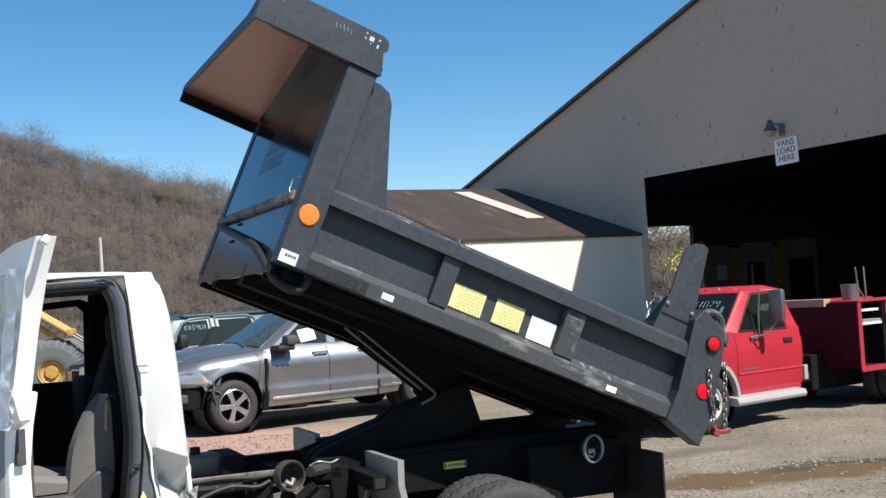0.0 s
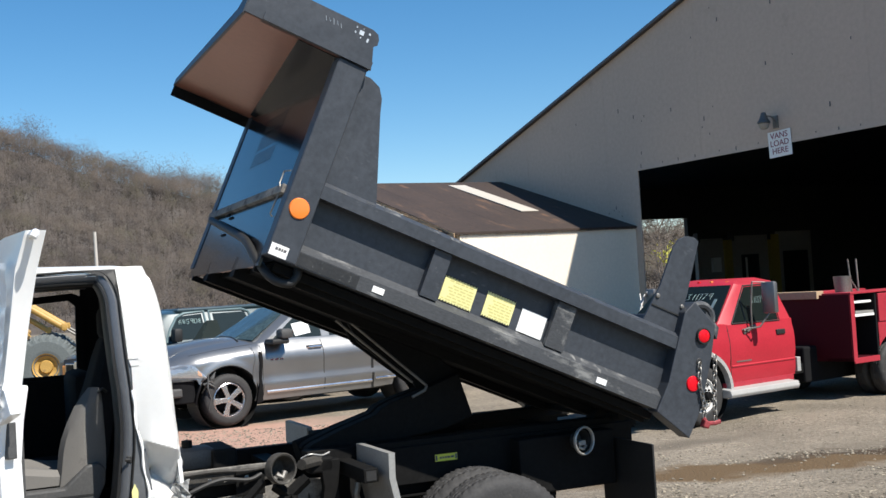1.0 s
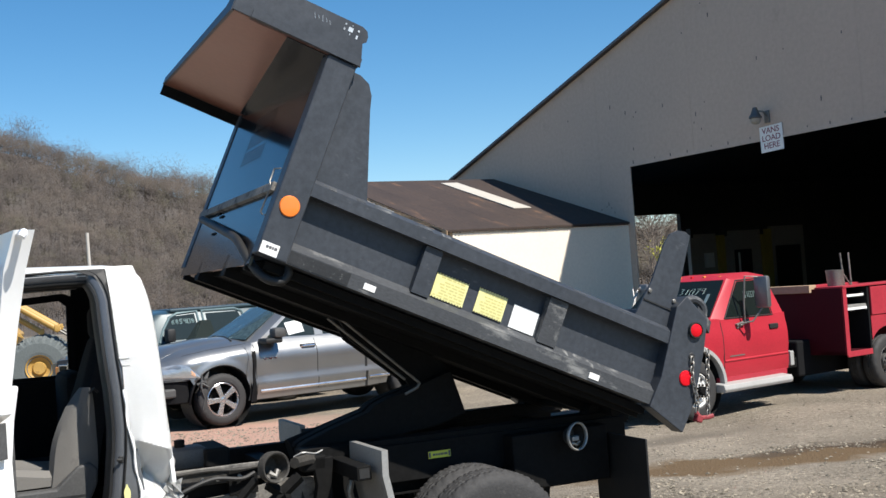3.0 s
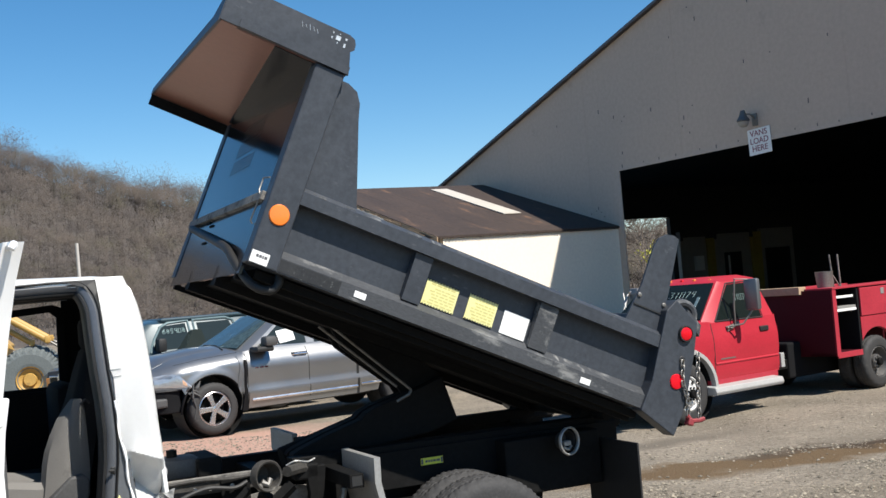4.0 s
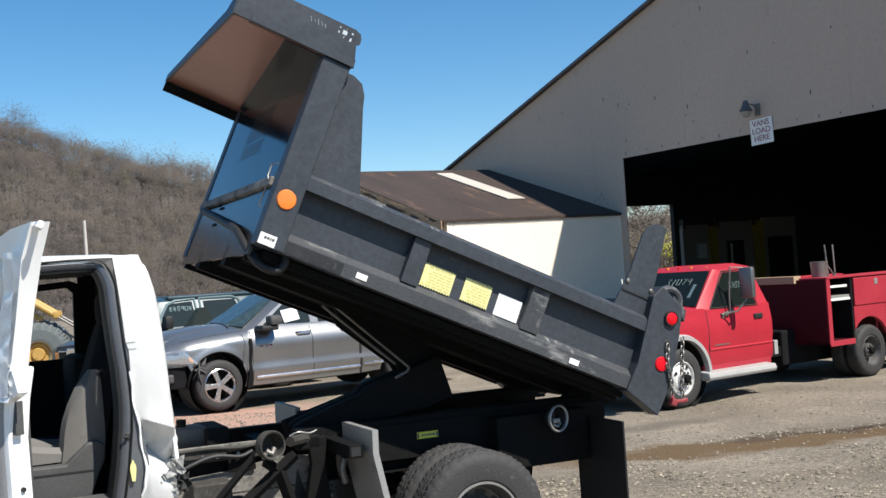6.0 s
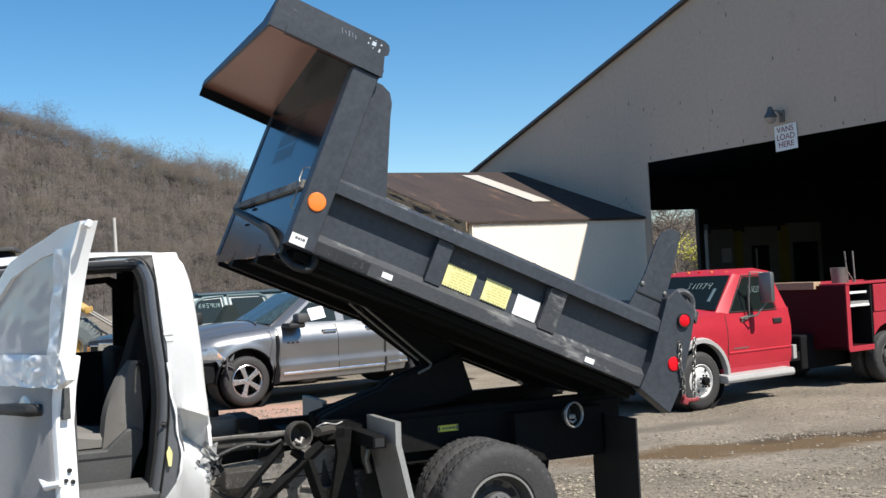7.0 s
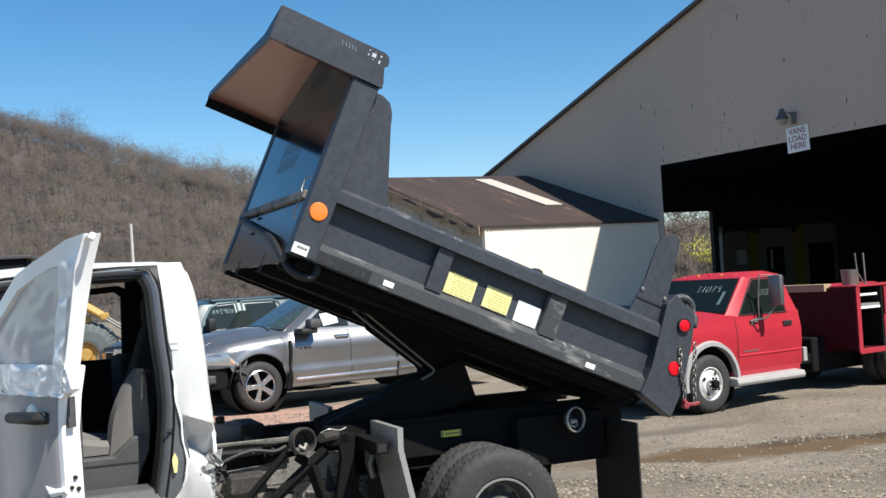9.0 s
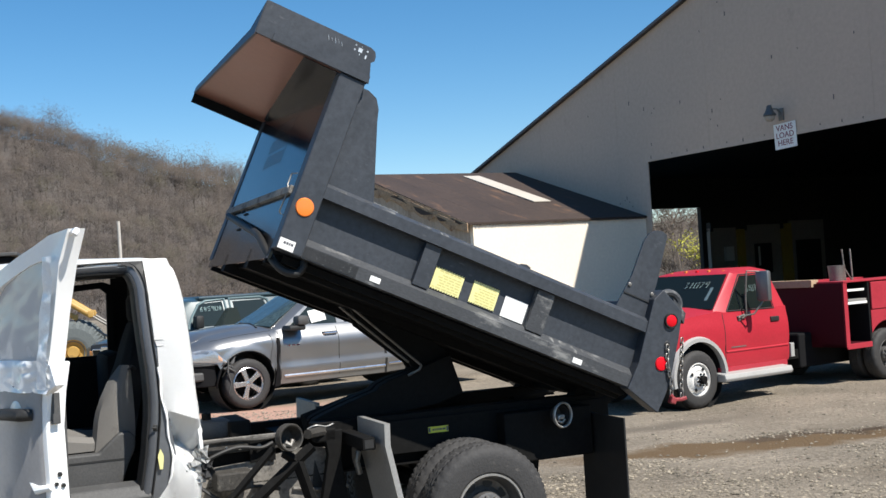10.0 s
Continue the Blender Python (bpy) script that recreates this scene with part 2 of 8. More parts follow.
def ground_material():
    m = surf("gravel_yard", (0.212, 0.182, 0.143), 0.92, 0, 0.32, 0.9, 34, 0.8, second=(0.285, 0.25, 0.20), amount=0.4, patch=11, dist=0.03, spec=0.15)
    nt = m.node_tree
    b = nt.nodes["Principled BSDF"]
    tc = [n for n in nt.nodes if n.type == "TEX_COORD"][0]
    base = b.inputs["Base Color"].links[0].from_socket

    def spot(cx, cy, rx, ry, angle, wob, soft):
        """A soft-edged patch of the yard, by place: 1 inside, 0 outside."""
        mp = nt.nodes.new("ShaderNodeMapping")
        mp.vector_type = "TEXTURE"
        mp.inputs["Location"].default_value = (cx, cy, 0)
        mp.inputs["Rotation"].default_value = (0, 0, radians(angle))
        mp.inputs["Scale"].default_value = (rx, ry, 1000)
        nz = nt.nodes.new("ShaderNodeTexNoise")
        nz.inputs["Scale"].default_value = 1.3
        nz.inputs["Detail"].default_value = 6
        nt.links.new(tc.outputs["Object"], nz.inputs["Vector"])
        add = nt.nodes.new("ShaderNodeMix")
        add.data_type, add.blend_type = "RGBA", "LINEAR_LIGHT"
        add.inputs[0].default_value = wob
        nt.links.new(tc.outputs["Object"], add.inputs[6])
        nt.links.new(nz.outputs["Color"], add.inputs[7])
        nt.links.new(add.outputs[2], mp.inputs[0])
        ln = nt.nodes.new("ShaderNodeVectorMath")
        ln.operation = "LENGTH"
        nt.links.new(mp.outputs[0], ln.inputs[0])
        mr = nt.nodes.new("ShaderNodeMapRange")
        mr.inputs[1].default_value, mr.inputs[2].default_value = 1.0, 1.0 - soft
        nt.links.new(ln.outputs["Value"], mr.inputs[0])
        return mr.outputs[0]

    def lay(col, fac, tone):
        x = nt.nodes.new("ShaderNodeMix")
        x.data_type = "RGBA"
        nt.links.new(fac, x.inputs[0])
        nt.links.new(col, x.inputs[6])
        x.inputs[7].default_value = rgb(tone)
        return x.outputs[2]

    # embedded gravel: each cell a stone of its own tone, proud of the dust between
    vo = nt.nodes.new("ShaderNodeTexVoronoi")
    vo.inputs["Scale"].default_value = 38
    nt.links.new(tc.outputs["Object"], vo.inputs["Vector"])
    sep = nt.nodes.new("ShaderNodeSeparateColor")
    nt.links.new(vo.outputs["Color"], sep.inputs[0])
    tone_ = nt.nodes.new("ShaderNodeMapRange")
    tone_.inputs[3].default_value, tone_.inputs[4].default_value = 0.62, 1.38
    nt.links.new(sep.outputs[0], tone_.inputs[0])
    patch_ = nt.nodes.new("ShaderNodeTexNoise")
    patch_.inputs["Scale"].default_value = 1.7
    patch_.inputs["Detail"].default_value = 7
    nt.links.new(tc.outputs["Object"], patch_.inputs["Vector"])
    where_ = nt.nodes.new("ShaderNodeMapRange")
    where_.inputs[1].default_value, where_.inputs[2].default_value = 0.38, 0.62
    where_.inputs[3].default_value, where_.inputs[4].default_value = 0.25, 1.0
    nt.links.new(patch_.outputs[0], where_.inputs[0])
    grit = nt.nodes.new("ShaderNodeMix")
    grit.data_type, grit.blend_type = "RGBA", "MULTIPLY"
    nt.links.new(where_.outputs[0], grit.inputs[0])
    nt.links.new(base, grit.inputs[6])
    nt.links.new(tone_.outputs[0], grit.inputs[7])
    base = grit.outputs[2]
    dark_ = nt.nodes.new("ShaderNodeMapRange")
    dark_.inputs[1].default_value, dark_.inputs[2].default_value = 0.35, 0.7
    dark_.inputs[3].default_value, dark_.inputs[4].default_value = 1.12, 0.72
    broad = nt.nodes.new("ShaderNodeTexNoise")
    broad.inputs["Scale"].default_value = 0.55
    broad.inputs["Detail"].default_value = 8
    nt.links.new(tc.outputs["Object"], broad.inputs["Vector"])
    nt.links.new(broad.outputs[0], dark_.inputs[0])
    stain = nt.nodes.new("ShaderNodeMix")
    stain.data_type, stain.blend_type = "RGBA", "MULTIPLY"
    stain.inputs[0].default_value = 1.0
    nt.links.new(base, stain.inputs[6])
    nt.links.new(dark_.outputs[0], stain.inputs[7])
    base = stain.outputs[2]
    relief = nt.nodes.new("ShaderNodeBump")
    relief.inputs["Strength"].default_value = 0.55
    relief.inputs["Distance"].default_value = 0.012
    relief.invert = True
    nt.links.new(vo.outputs["Distance"], relief.inputs["Height"])
    old = b.inputs["Normal"].links[0].from_socket
    nt.links.new(old, relief.inputs["Normal"])
    nt.links.new(relief.outputs[0], b.inputs["Normal"])
    col = lay(base, spot(-3.2, 17.4, 3.0, 2.3, 30, 0.6, 0.4), (0.40, 0.25, 0.195))       # red shale by the pickup
    col = lay(col, spot(3.6, 12.2, 3.4, 0.60, 15, 0.75, 0.45), (0.125, 0.085, 0.048))     # damp brown rut
    col = lay(col, spot(4.5, 12.95, 1.9, 0.34, 14, 0.9, 0.6), (0.062, 0.045, 0.031))
    col = lay(col, spot(5.0, 10.4, 2.6, 0.5, 12, 0.5, 0.7), (0.15, 0.125, 0.095))
    col = lay(col, spot(2.6, 14.2, 2.2, 0.4, 20, 0.5, 0.8), (0.145, 0.125, 0.10))
    nt.links.new(col, b.inputs["Base Color"])
    return m


M["ground"] = ground_material()
M["paint_scuff"] = surf("scuffed_paint", (0.20, 0.20, 0.195), 0.6, 0, 0.3, 8, 60, 0.1, second=(0.06, 0.065, 0.07), amount=0.5, patch=18)
# pale streaks in the glass colour paint in sky glare
M["screen"] = surf("sky_streaked_screen", (0.035, 0.055, 0.06), 0.08, 0.0, 0.5, 3.5, 14, 0.2, second=(0.22, 0.30, 0.32), amount=0.24, patch=3, spec=0.6, dist=0.02, stretch=(1, 2.2, 1))
M["grimy"] = surf("grimy_steel", (0.045, 0.042, 0.038), 0.7, 0.0, 0.5, 5, 60, 0.2, second=(0.15, 0.14, 0.12), amount=0.3, patch=14, spec=0.25)
M["dullplate"] = surf("dull_plate", (0.36, 0.33, 0.285), 0.7, 0.0, 0.2, 4, 60, 0.1, second=(0.22, 0.2, 0.17), amount=0.3, patch=9)
M["peach"] = surf("pale_amber_lens", (0.62, 0.36, 0.22), 0.25, 0, 0.1, 8, 60, 0.0, coat=0.6)
# old dirt and stains, with the wall's shade also put into the colour
M["weathered"] = surf("weathered_shaded_siding", (0.42, 0.35, 0.285), 0.8, 0, 0.25, 0.7, 14, 0.1, second=(0.20, 0.15, 0.105), amount=0.42, patch=1.1, stretch=(1, 1, 0.35))
M["caution"] = surf("caution_yellow", (0.62, 0.60, 0.06), 0.5, 0, 0.1, 8, 60, 0.02)
# tone of bare chips, also of the sky painted into a square hole
M["chips_sky"] = surf("chips_and_sky_paint", (0.42, 0.47, 0.52), 0.6, 0, 0.15, 20, 80, 0.05)
M["rubbed"] = surf("rubbed_paint", (0.016, 0.016, 0.017), 0.5, 0.0, 0.4, 10, 60, 0.1, second=(0.15, 0.155, 0.15), amount=0.3, patch=42)
M["pebble"] = surf("pebbles", (0.215, 0.185, 0.14), 0.85, 0, 0.35, 3, 50, 0.2)
M["binder"] = surf("worn_red_steel", (0.24, 0.03, 0.035), 0.6, 0.0, 0.3, 8, 60, 0.1, second=(0.16, 0.12, 0.1), amount=0.4, patch=20)


# ---- building helpers ----
def smooth_step(a, b, v):
    t = min(1.0, max(0.0, (v - a) / (b - a)))
    return t * t * (3 - 2 * t)


def part(name, bm, material, parent, label="", smooth=False, m=None):
    """Links a bmesh as one mesh object under a thing or part."""
    bmesh.ops.recalc_face_normals(bm, faces=bm.faces)
    me = bpy.data.meshes.new(name)
    bm.to_mesh(me)
    bm.free()
    if smooth:
        for p in me.polygons:
            p.use_smooth = True
        me.set_sharp_from_angle(angle=radians(38))
    for mm in material if isinstance(material, (list, tuple)) else [material]:
        me.materials.append(mm)
    ob = new(name, me)
    if parent is not None:
        ob.parent = parent
    if m is not None:
        ob.matrix_basis = m
    if label:
        tagged(ob, label)
    return ob


def thing(name, m, label, category, group="", kind=""):
    ob = new(name)
    ob.empty_display_size = 0.2
    ob.matrix_world = m
    return tagged(ob, label, category, group, kind)


def box(bm, lo, hi, bevel=0.0, m=None):
    g = bmesh.ops.create_cube(bm, size=1.0)
    vs = g["verts"]
    c = [(a + b) / 2 for a, b in zip(lo, hi)]
    s = [abs(b - a) for a, b in zip(lo, hi)]
    for v in vs:
        v.co = Vector((c[0] + v.co.x * s[0], c[1] + v.co.y * s[1], c[2] + v.co.z * s[2]))
    if bevel:
        es = list({e for v in vs for e in v.link_edges})
        r = bmesh.ops.bevel(bm, geom=es, offset=bevel, segments=2, profile=0.5, affect="EDGES")
        vs = list({v for f in r["faces"] for v in f.verts} | {v for v in vs if v.is_valid})
    if m is not None:
        for v in vs:
            v.co = m @ v.co
    return vs


def prism(bm, pts, axis, a, b, bevel=0.0):
    """A polygon pts (2D, in the two other axes in order) drawn out along an axis from a to b."""
    def place(p, t):
        c = [p[0], p[1]]
        c.insert("xyz".index(axis), t)
        return Vector(c)
    va = [bm.verts.new(place(p, a)) for p in pts]
    vb = [bm.verts.new(place(p, b)) for p in pts]
    n = len(pts)
    fs = [bm.faces.new(va[::-1]), bm.faces.new(vb)]
    for i in range(n):
        fs.append(bm.faces.new((va[i], va[(i + 1) % n], vb[(i + 1) % n], vb[i])))
    bmesh.ops.recalc_face_normals(bm, faces=fs)
    if bevel:
        es = list({e for f in fs for e in f.edges})
        bmesh.ops.bevel(bm, geom=es, offset=bevel, segments=2, profile=0.5, affect="EDGES")
    return va + vb


def tube(bm, pts, r, sides=8, closed=False):
    """A round bar along points; r may be one radius or one per point."""
    pts = [Vector(p) for p in pts]
    rings = []
    n = len(pts)
    last = None
    for i, p in enumerate(pts):
        a = pts[i - 1] if (i or closed) else p
        b = pts[(i + 1) % n] if (i < n - 1 or closed) else p
        d = (b - a).normalized()
        side = d.cross(last.cross(d) if last is not None else (Vector((0, 0, 1)) if abs(d.z) < 0.9 else Vector((1, 0, 0))))
        if last is not None:
            side = (last - d * last.dot(d))
        if side.length < 1e-6:
            side = d.orthogonal()
        side.normalize()
        last = side
        up = d.cross(side)
        rad = r[i] if isinstance(r, (list, tuple)) else r
        rings.append([bm.verts.new(p + (side * math.cos(2 * math.pi * k / sides) + up * math.sin(2 * math.pi * k / sides)) * rad) for k in range(sides)])
    for i in range(n if closed else n - 1):
        A, B = rings[i], rings[(i + 1) % n]
        for k in range(sides):
            bm.faces.new((A[k], A[(k + 1) % sides], B[(k + 1) % sides], B[k]))
    if not closed:
        bm.faces.new(rings[0][::-1])
        bm.faces.new(rings[-1])


def eased(pts, n=5):
    """Points along a smooth curve through the given ones."""
    P = [Vector(p) for p in pts]
    P = [P[0] * 2 - P[1]] + P + [P[-1] * 2 - P[-2]]
    out = []
    for a, b, c, d in zip(P, P[1:], P[2:], P[3:]):
        for k in range(n):
            t = k / n
            out.append(0.5 * (2 * b + (c - a) * t + (2 * a - 5 * b + 4 * c - d) * t * t + (3 * b - a - 3 * c + d) * t ** 3))
    return out + [P[-2]]


def lathe(bm, prof, sides=40, m=None):
    """A profile of (radius, y) turned about the y axis."""
    rings = []
    for r, y in prof:
        rings.append([bm.verts.new((r * math.cos(2 * math.pi * k / sides), y, r * math.sin(2 * math.pi * k / sides))) for k in range(sides)])
    for a, b in zip(rings, rings[1:]):
        for k in range(sides):
            bm.faces.new((a[k], a[(k + 1) % sides], b[(k + 1) % sides], b[k]))
    if m is not None:
        for ring in rings:
            for v in ring:
                v.co = m @ v.co
    return rings


def loft(bm, sections, closed=True, caps=True):
    """Skins rings of equal length."""
    rings = [[bm.verts.new(p) for p in s] for s in sections]
    n = len(rings[0])
    for a, b in zip(rings, rings[1:]):
        for k in range(n if closed else n - 1):
            bm.faces.new((a[k], a[(k + 1) % n], b[(k + 1) % n], b[k]))
    if caps and closed:
        bm.faces.new(rings[0][::-1])
        bm.faces.new(rings[-1])
    return rings


def bars(bm, x0, x1, z0, z1, rows, y, depth, seed=1, fill=0.85):
    """Plain bars in place of lettering, in the x-z plane at y."""
    rnd = random.Random(seed)
    h = (z1 - z0) / rows
    for i in range(rows):
        a = x0
        zc = z1 - (i + 0.5) * h
        while a < x0 + (x1 - x0) * fill * rnd.uniform(0.8, 1.1):
            w = (x1 - x0) * rnd.uniform(0.08, 0.22)
            box(bm, (a, y, zc - h * 0.25), (min(a + w, x1), y + depth, zc + h * 0.25))
            a += w + (x1 - x0) * 0.04
# ---- ground ----
def ground_z(x, y):
    return -0.125 * smooth_step(9.5, 14.5, y)


def build_ground():
    def steps(fine_lo, fine_hi, step, far_lo, far_hi):
        a = list(np.arange(fine_lo, fine_hi + 1e-6, step))
        out, s = [], step
        v = fine_hi
        while v < far_hi:
            s *= 1.35
            v += s
            out.append(v)
        low, s, v = [], step, fine_lo
        while v > far_lo:
            s *= 1.35
            v -= s
            low.append(v)
        return low[::-1] + a + out
    xs, ys = steps(-9, 14, 0.25, -2500, 2500), steps(3, 24, 0.25, -1500, 3000)
    verts, faces = [], []
    for y in ys:
        for x in xs:
            near = 1.0 if (-9 <= x <= 14 and 3 <= y <= 24) else 0.0
            bumpy = near * (0.022 * noise.noise(Vector((x * 0.7, y * 0.7, 0))) + 0.012 * noise.noise(Vector((x * 2.1, y * 2.1, 3))))
            verts.append((x, y, ground_z(x, y) + bumpy))
    n = len(xs)
    for j in range(len(ys) - 1):
        for i in range(n - 1):
            faces.append((j * n + i, j * n + i + 1, (j + 1) * n + i + 1, (j + 1) * n + i))
    me = bpy.data.meshes.new("ground")
    me.from_pydata(verts, [], faces)
    for p in me.polygons:
        p.use_smooth = True
    me.materials.append(M["ground"])
    tagged(new("ground", me), "grey-brown gravel yard with damp ruts", "ground", kind="structure")


build_ground()

# ---- warehouse: s along the gable wall towards the camera, q into the building ----
WALL_D = Vector((0.4699, -0.8827, 0))
WALL_Q = Vector((0.8827, 0.4699, 0))
WALL_M = Matrix(((WALL_D.x, WALL_Q.x, 0, 8.1), (WALL_D.y, WALL_Q.y, 0, 26.27), (0, 0, 1, 0), (0, 0, 0, 1)))


def build_warehouse():
    w = thing("warehouse", WALL_M, "large pale grey metal warehouse with a wide open doorway", "warehouse")
    rise = lambda s: 5.0 + 0.285 * (s + 15.0) if s < 2.5 else 5.0 + 0.285 * (20.0 - s)
    # the gable wall in vertical strips, so that sheet joints are real steps
    def sheet(a, b, z0, off):
        bm = bmesh.new()
        prism(bm, [(a, z0), (b, z0), (b, rise(b)), (a, rise(a))], "y", -off, 0.03)
        part("wall_sheet", bm, M["siding"], w)
    edges = [-15.0, -12.6, -10.2, -7.8, -6.33, -5.07]
    for i, (a, b) in enumerate(zip(edges, edges[1:])):
        sheet(a, b - 0.001, -0.4, 0.003 * (i % 2))
    top = [-5.07, -2.6, -0.2, 2.5, 4.9, 7.3, 9.5]
    for i, (a, b) in enumerate(zip(top, top[1:])):
        sheet(a, b - 0.001, 4.57, 0.003 * ((i + 1) % 2))
    sheet(9.5, 20, -0.4, 0.0)
    # door trim, nail marks and rust spots
    bm = bmesh.new()
    box(bm, (-5.09, -0.03, 4.535), (9.5, -0.01, 4.60))
    part("door_head_trim", bm, M["siding"], w)
    rnd = random.Random(11)
    marks = [(-4.77, 5.8), (-4.86, 4.99), (-3.61, 5.91), (-2.27, 5.11), (-2.1, 5.73), (-0.53, 5.14), (1.44, 5.21), (-6.06, 3.67), (-5.83, 3.42), (-6.38, 3.54), (-5.95, 3.55), (-6.15, 3.6)]
    marks += [(-4.9 + 0.72 * k + rnd.uniform(-0.15, 0.15), 4.64 + rnd.uniform(0, 0.03)) for k in range(12)]
    marks += [(s, min(rise(s) - 0.4, rnd.uniform(5.3, 8.2))) for s in [rnd.uniform(-8, 4) for _ in range(16)]]
    for s_, z in marks:
        h = rnd.uniform(0.015, 0.07)
        bm = bmesh.new()
        box(bm, (s_ - 0.012, -0.014, z - h), (s_ + 0.012, -0.009, z + h * 0.6))
        part("rust_mark", bm, M["trimdark"], w)
    for nm, s0, s1 in (("roof_slope", -15.35, 2.5), ("roof_slope", 2.5, 20.35)):
        bm = bmesh.new()
        z0, z1 = rise(-15.0) - 0.285 * 0.35, rise(2.5)
        pts = [(s0, z0 + 0.02), (s1, z1 + 0.02), (s1, z1 + 0.07), (s0, z0 + 0.07)] if s0 < 0 else [(s0, z1 + 0.02), (s1, z0 + 0.02), (s1, z0 + 0.07), (s0, z1 + 0.07)]
        prism(bm, pts, "y", -0.12, 26.0)
        part(nm, bm, M["trimdark"], w)
    bm = bmesh.new()
    prism(bm, [(-15.4, 4.885), (2.5, 9.985), (2.5, 10.06), (-15.4, 4.96)], "y", -0.145, -0.122)
    part("rake_trim", bm, M["trimdark"], w, "dark metal rake trim")
    # inside walls and floor near black: the hall's shade is in their colour
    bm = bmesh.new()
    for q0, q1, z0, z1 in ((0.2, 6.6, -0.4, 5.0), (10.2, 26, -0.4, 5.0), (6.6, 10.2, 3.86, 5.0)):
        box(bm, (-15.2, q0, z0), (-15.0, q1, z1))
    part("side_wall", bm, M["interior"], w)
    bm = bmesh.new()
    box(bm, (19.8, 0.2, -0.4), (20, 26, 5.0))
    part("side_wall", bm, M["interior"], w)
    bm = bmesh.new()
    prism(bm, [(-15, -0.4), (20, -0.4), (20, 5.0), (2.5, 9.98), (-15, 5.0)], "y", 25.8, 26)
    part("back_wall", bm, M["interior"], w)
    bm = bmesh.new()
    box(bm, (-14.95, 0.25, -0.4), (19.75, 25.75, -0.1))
    part("floor_slab", bm, M["interior"], w, "concrete floor, near black for the unlit hall")
    # lit partition along the far side
    def slab(name, q0, q1, z0, z1, mat, t=0.0, label=""):
        bm = bmesh.new()
        box(bm, (-14.8, q0, z0), (-14.62 + t, q1, z1))
        return part(name, bm, M[mat], w, label)
    slab("inner_panel", 10.26, 11.55, -0.1, 3.03, "panel", 0, "pale inner partition panel")
    slab("yellow_column", 11.6, 11.95, -0.1, 2.95, "yellowpost", 0.05, "yellow painted column")
    slab("inner_panel", 12.0, 13.84, -0.1, 3.1, "panel", 0, "pale inner partition panel")
    # window darkness painted as a black slab, its reflection as a white strip
    slab("inner_window", 12.44, 13.33, 1.2, 2.36, "rubberseal", 0.01, "inner window drawn as a black slab")
    slab("window_reflection_strip", 12.62, 12.72, 1.5, 2.25, "whitelabel", 0.02)
    slab("yellow_column", 13.9, 14.4, -0.1, 3.1, "yellowpost", 0.05, "yellow painted column")
    slab("inner_panel", 14.45, 16.2, -0.1, 3.2, "panel", 0, "pale inner partition panel")
    # black slab paints the doorway's unlit depth
    slab("inner_doorway", 14.62, 15.97, -0.1, 2.42, "rubberseal", 0.01, "inner doorway drawn as a black slab")
    # plain block added for an unidentified pale shape
    slab("pale_block", 10.9, 11.3, 1.75, 2.3, "whitelabel", 0.12, "pale object on the partition")
    for q0 in (10.26, 11.95, 13.84):
        slab("lintel_block", q0, q0 + 0.12, 2.9, 3.25, "interior", 0.06)
    return w


warehouse = build_warehouse()


def build_sign():
    m = WALL_M @ pose(-0.03, -0.02, 4.56, 0, -2.0, 0)
    sign = thing("sign", m, "white square sign with dark red lettering", "sign")
    bm = bmesh.new()
    box(bm, (-0.34, -0.015, -0.29), (0.34, 0.0, 0.29), 0.004)
    part("sign_board", bm, M["whitelabel"], sign)
    for word, z in (("VANS", 0.125), ("LOAD", -0.045), ("HERE", -0.215)):
        cu = bpy.data.curves.new("text", "FONT")
        cu.body = word
        cu.size = 0.185
        cu.align_x = "CENTER"
        cu.extrude = 0.002
        cu.offset = 0.001
        tmp = bpy.data.objects.new("text", cu)
        me = bpy.data.meshes.new_from_object(tmp)
        me.materials.append(M["signred"])
        ob = new("lettering", me)
        ob.parent = sign
        ob.matrix_basis = pose(0, -0.019, z, 90, 0, 0) @ Matrix.Diagonal((1.12, 1, 1, 1))
        bpy.data.objects.remove(tmp)
    lamp = thing("wall_lamp", WALL_M @ pose(-0.14, 0, 5.05), "grey metal wall lamp above the sign", "lamp")
    bm = bmesh.new()
    lathe(bm, [(0.001, 0.26), (0.05, 0.25), (0.07, 0.18), (0.10, 0.10), (0.14, 0.05), (0.145, 0.02), (0.13, 0.0), (0.001, 0.0)], 24)
    part("lamp_housing", bm, M["steelrim"], lamp, smooth=True, m=pose(-0.08, -0.28, -0.03, 90, 0, 0))
    bm = bmesh.new()
    lathe(bm, [(0.12, 0.0), (0.11, -0.07), (0.06, -0.12), (0.001, -0.13)], 20)
    part("lamp_globe", bm, M["dullplate"], lamp, "frosted globe", smooth=True, m=pose(-0.08, -0.28, -0.03, 90, 0, 0))
    bm = bmesh.new()
    tube(bm, [(0.02, 0.0, 0.0), (0.02, -0.15, 0.12), (-0.05, -0.25, 0.14)], 0.02, 8)
    box(bm, (-0.05, -0.05, -0.14), (0.09, 0.0, 0.14), 0.01)
    part("lamp_bracket", bm, M["steel"], lamp)


build_sign()


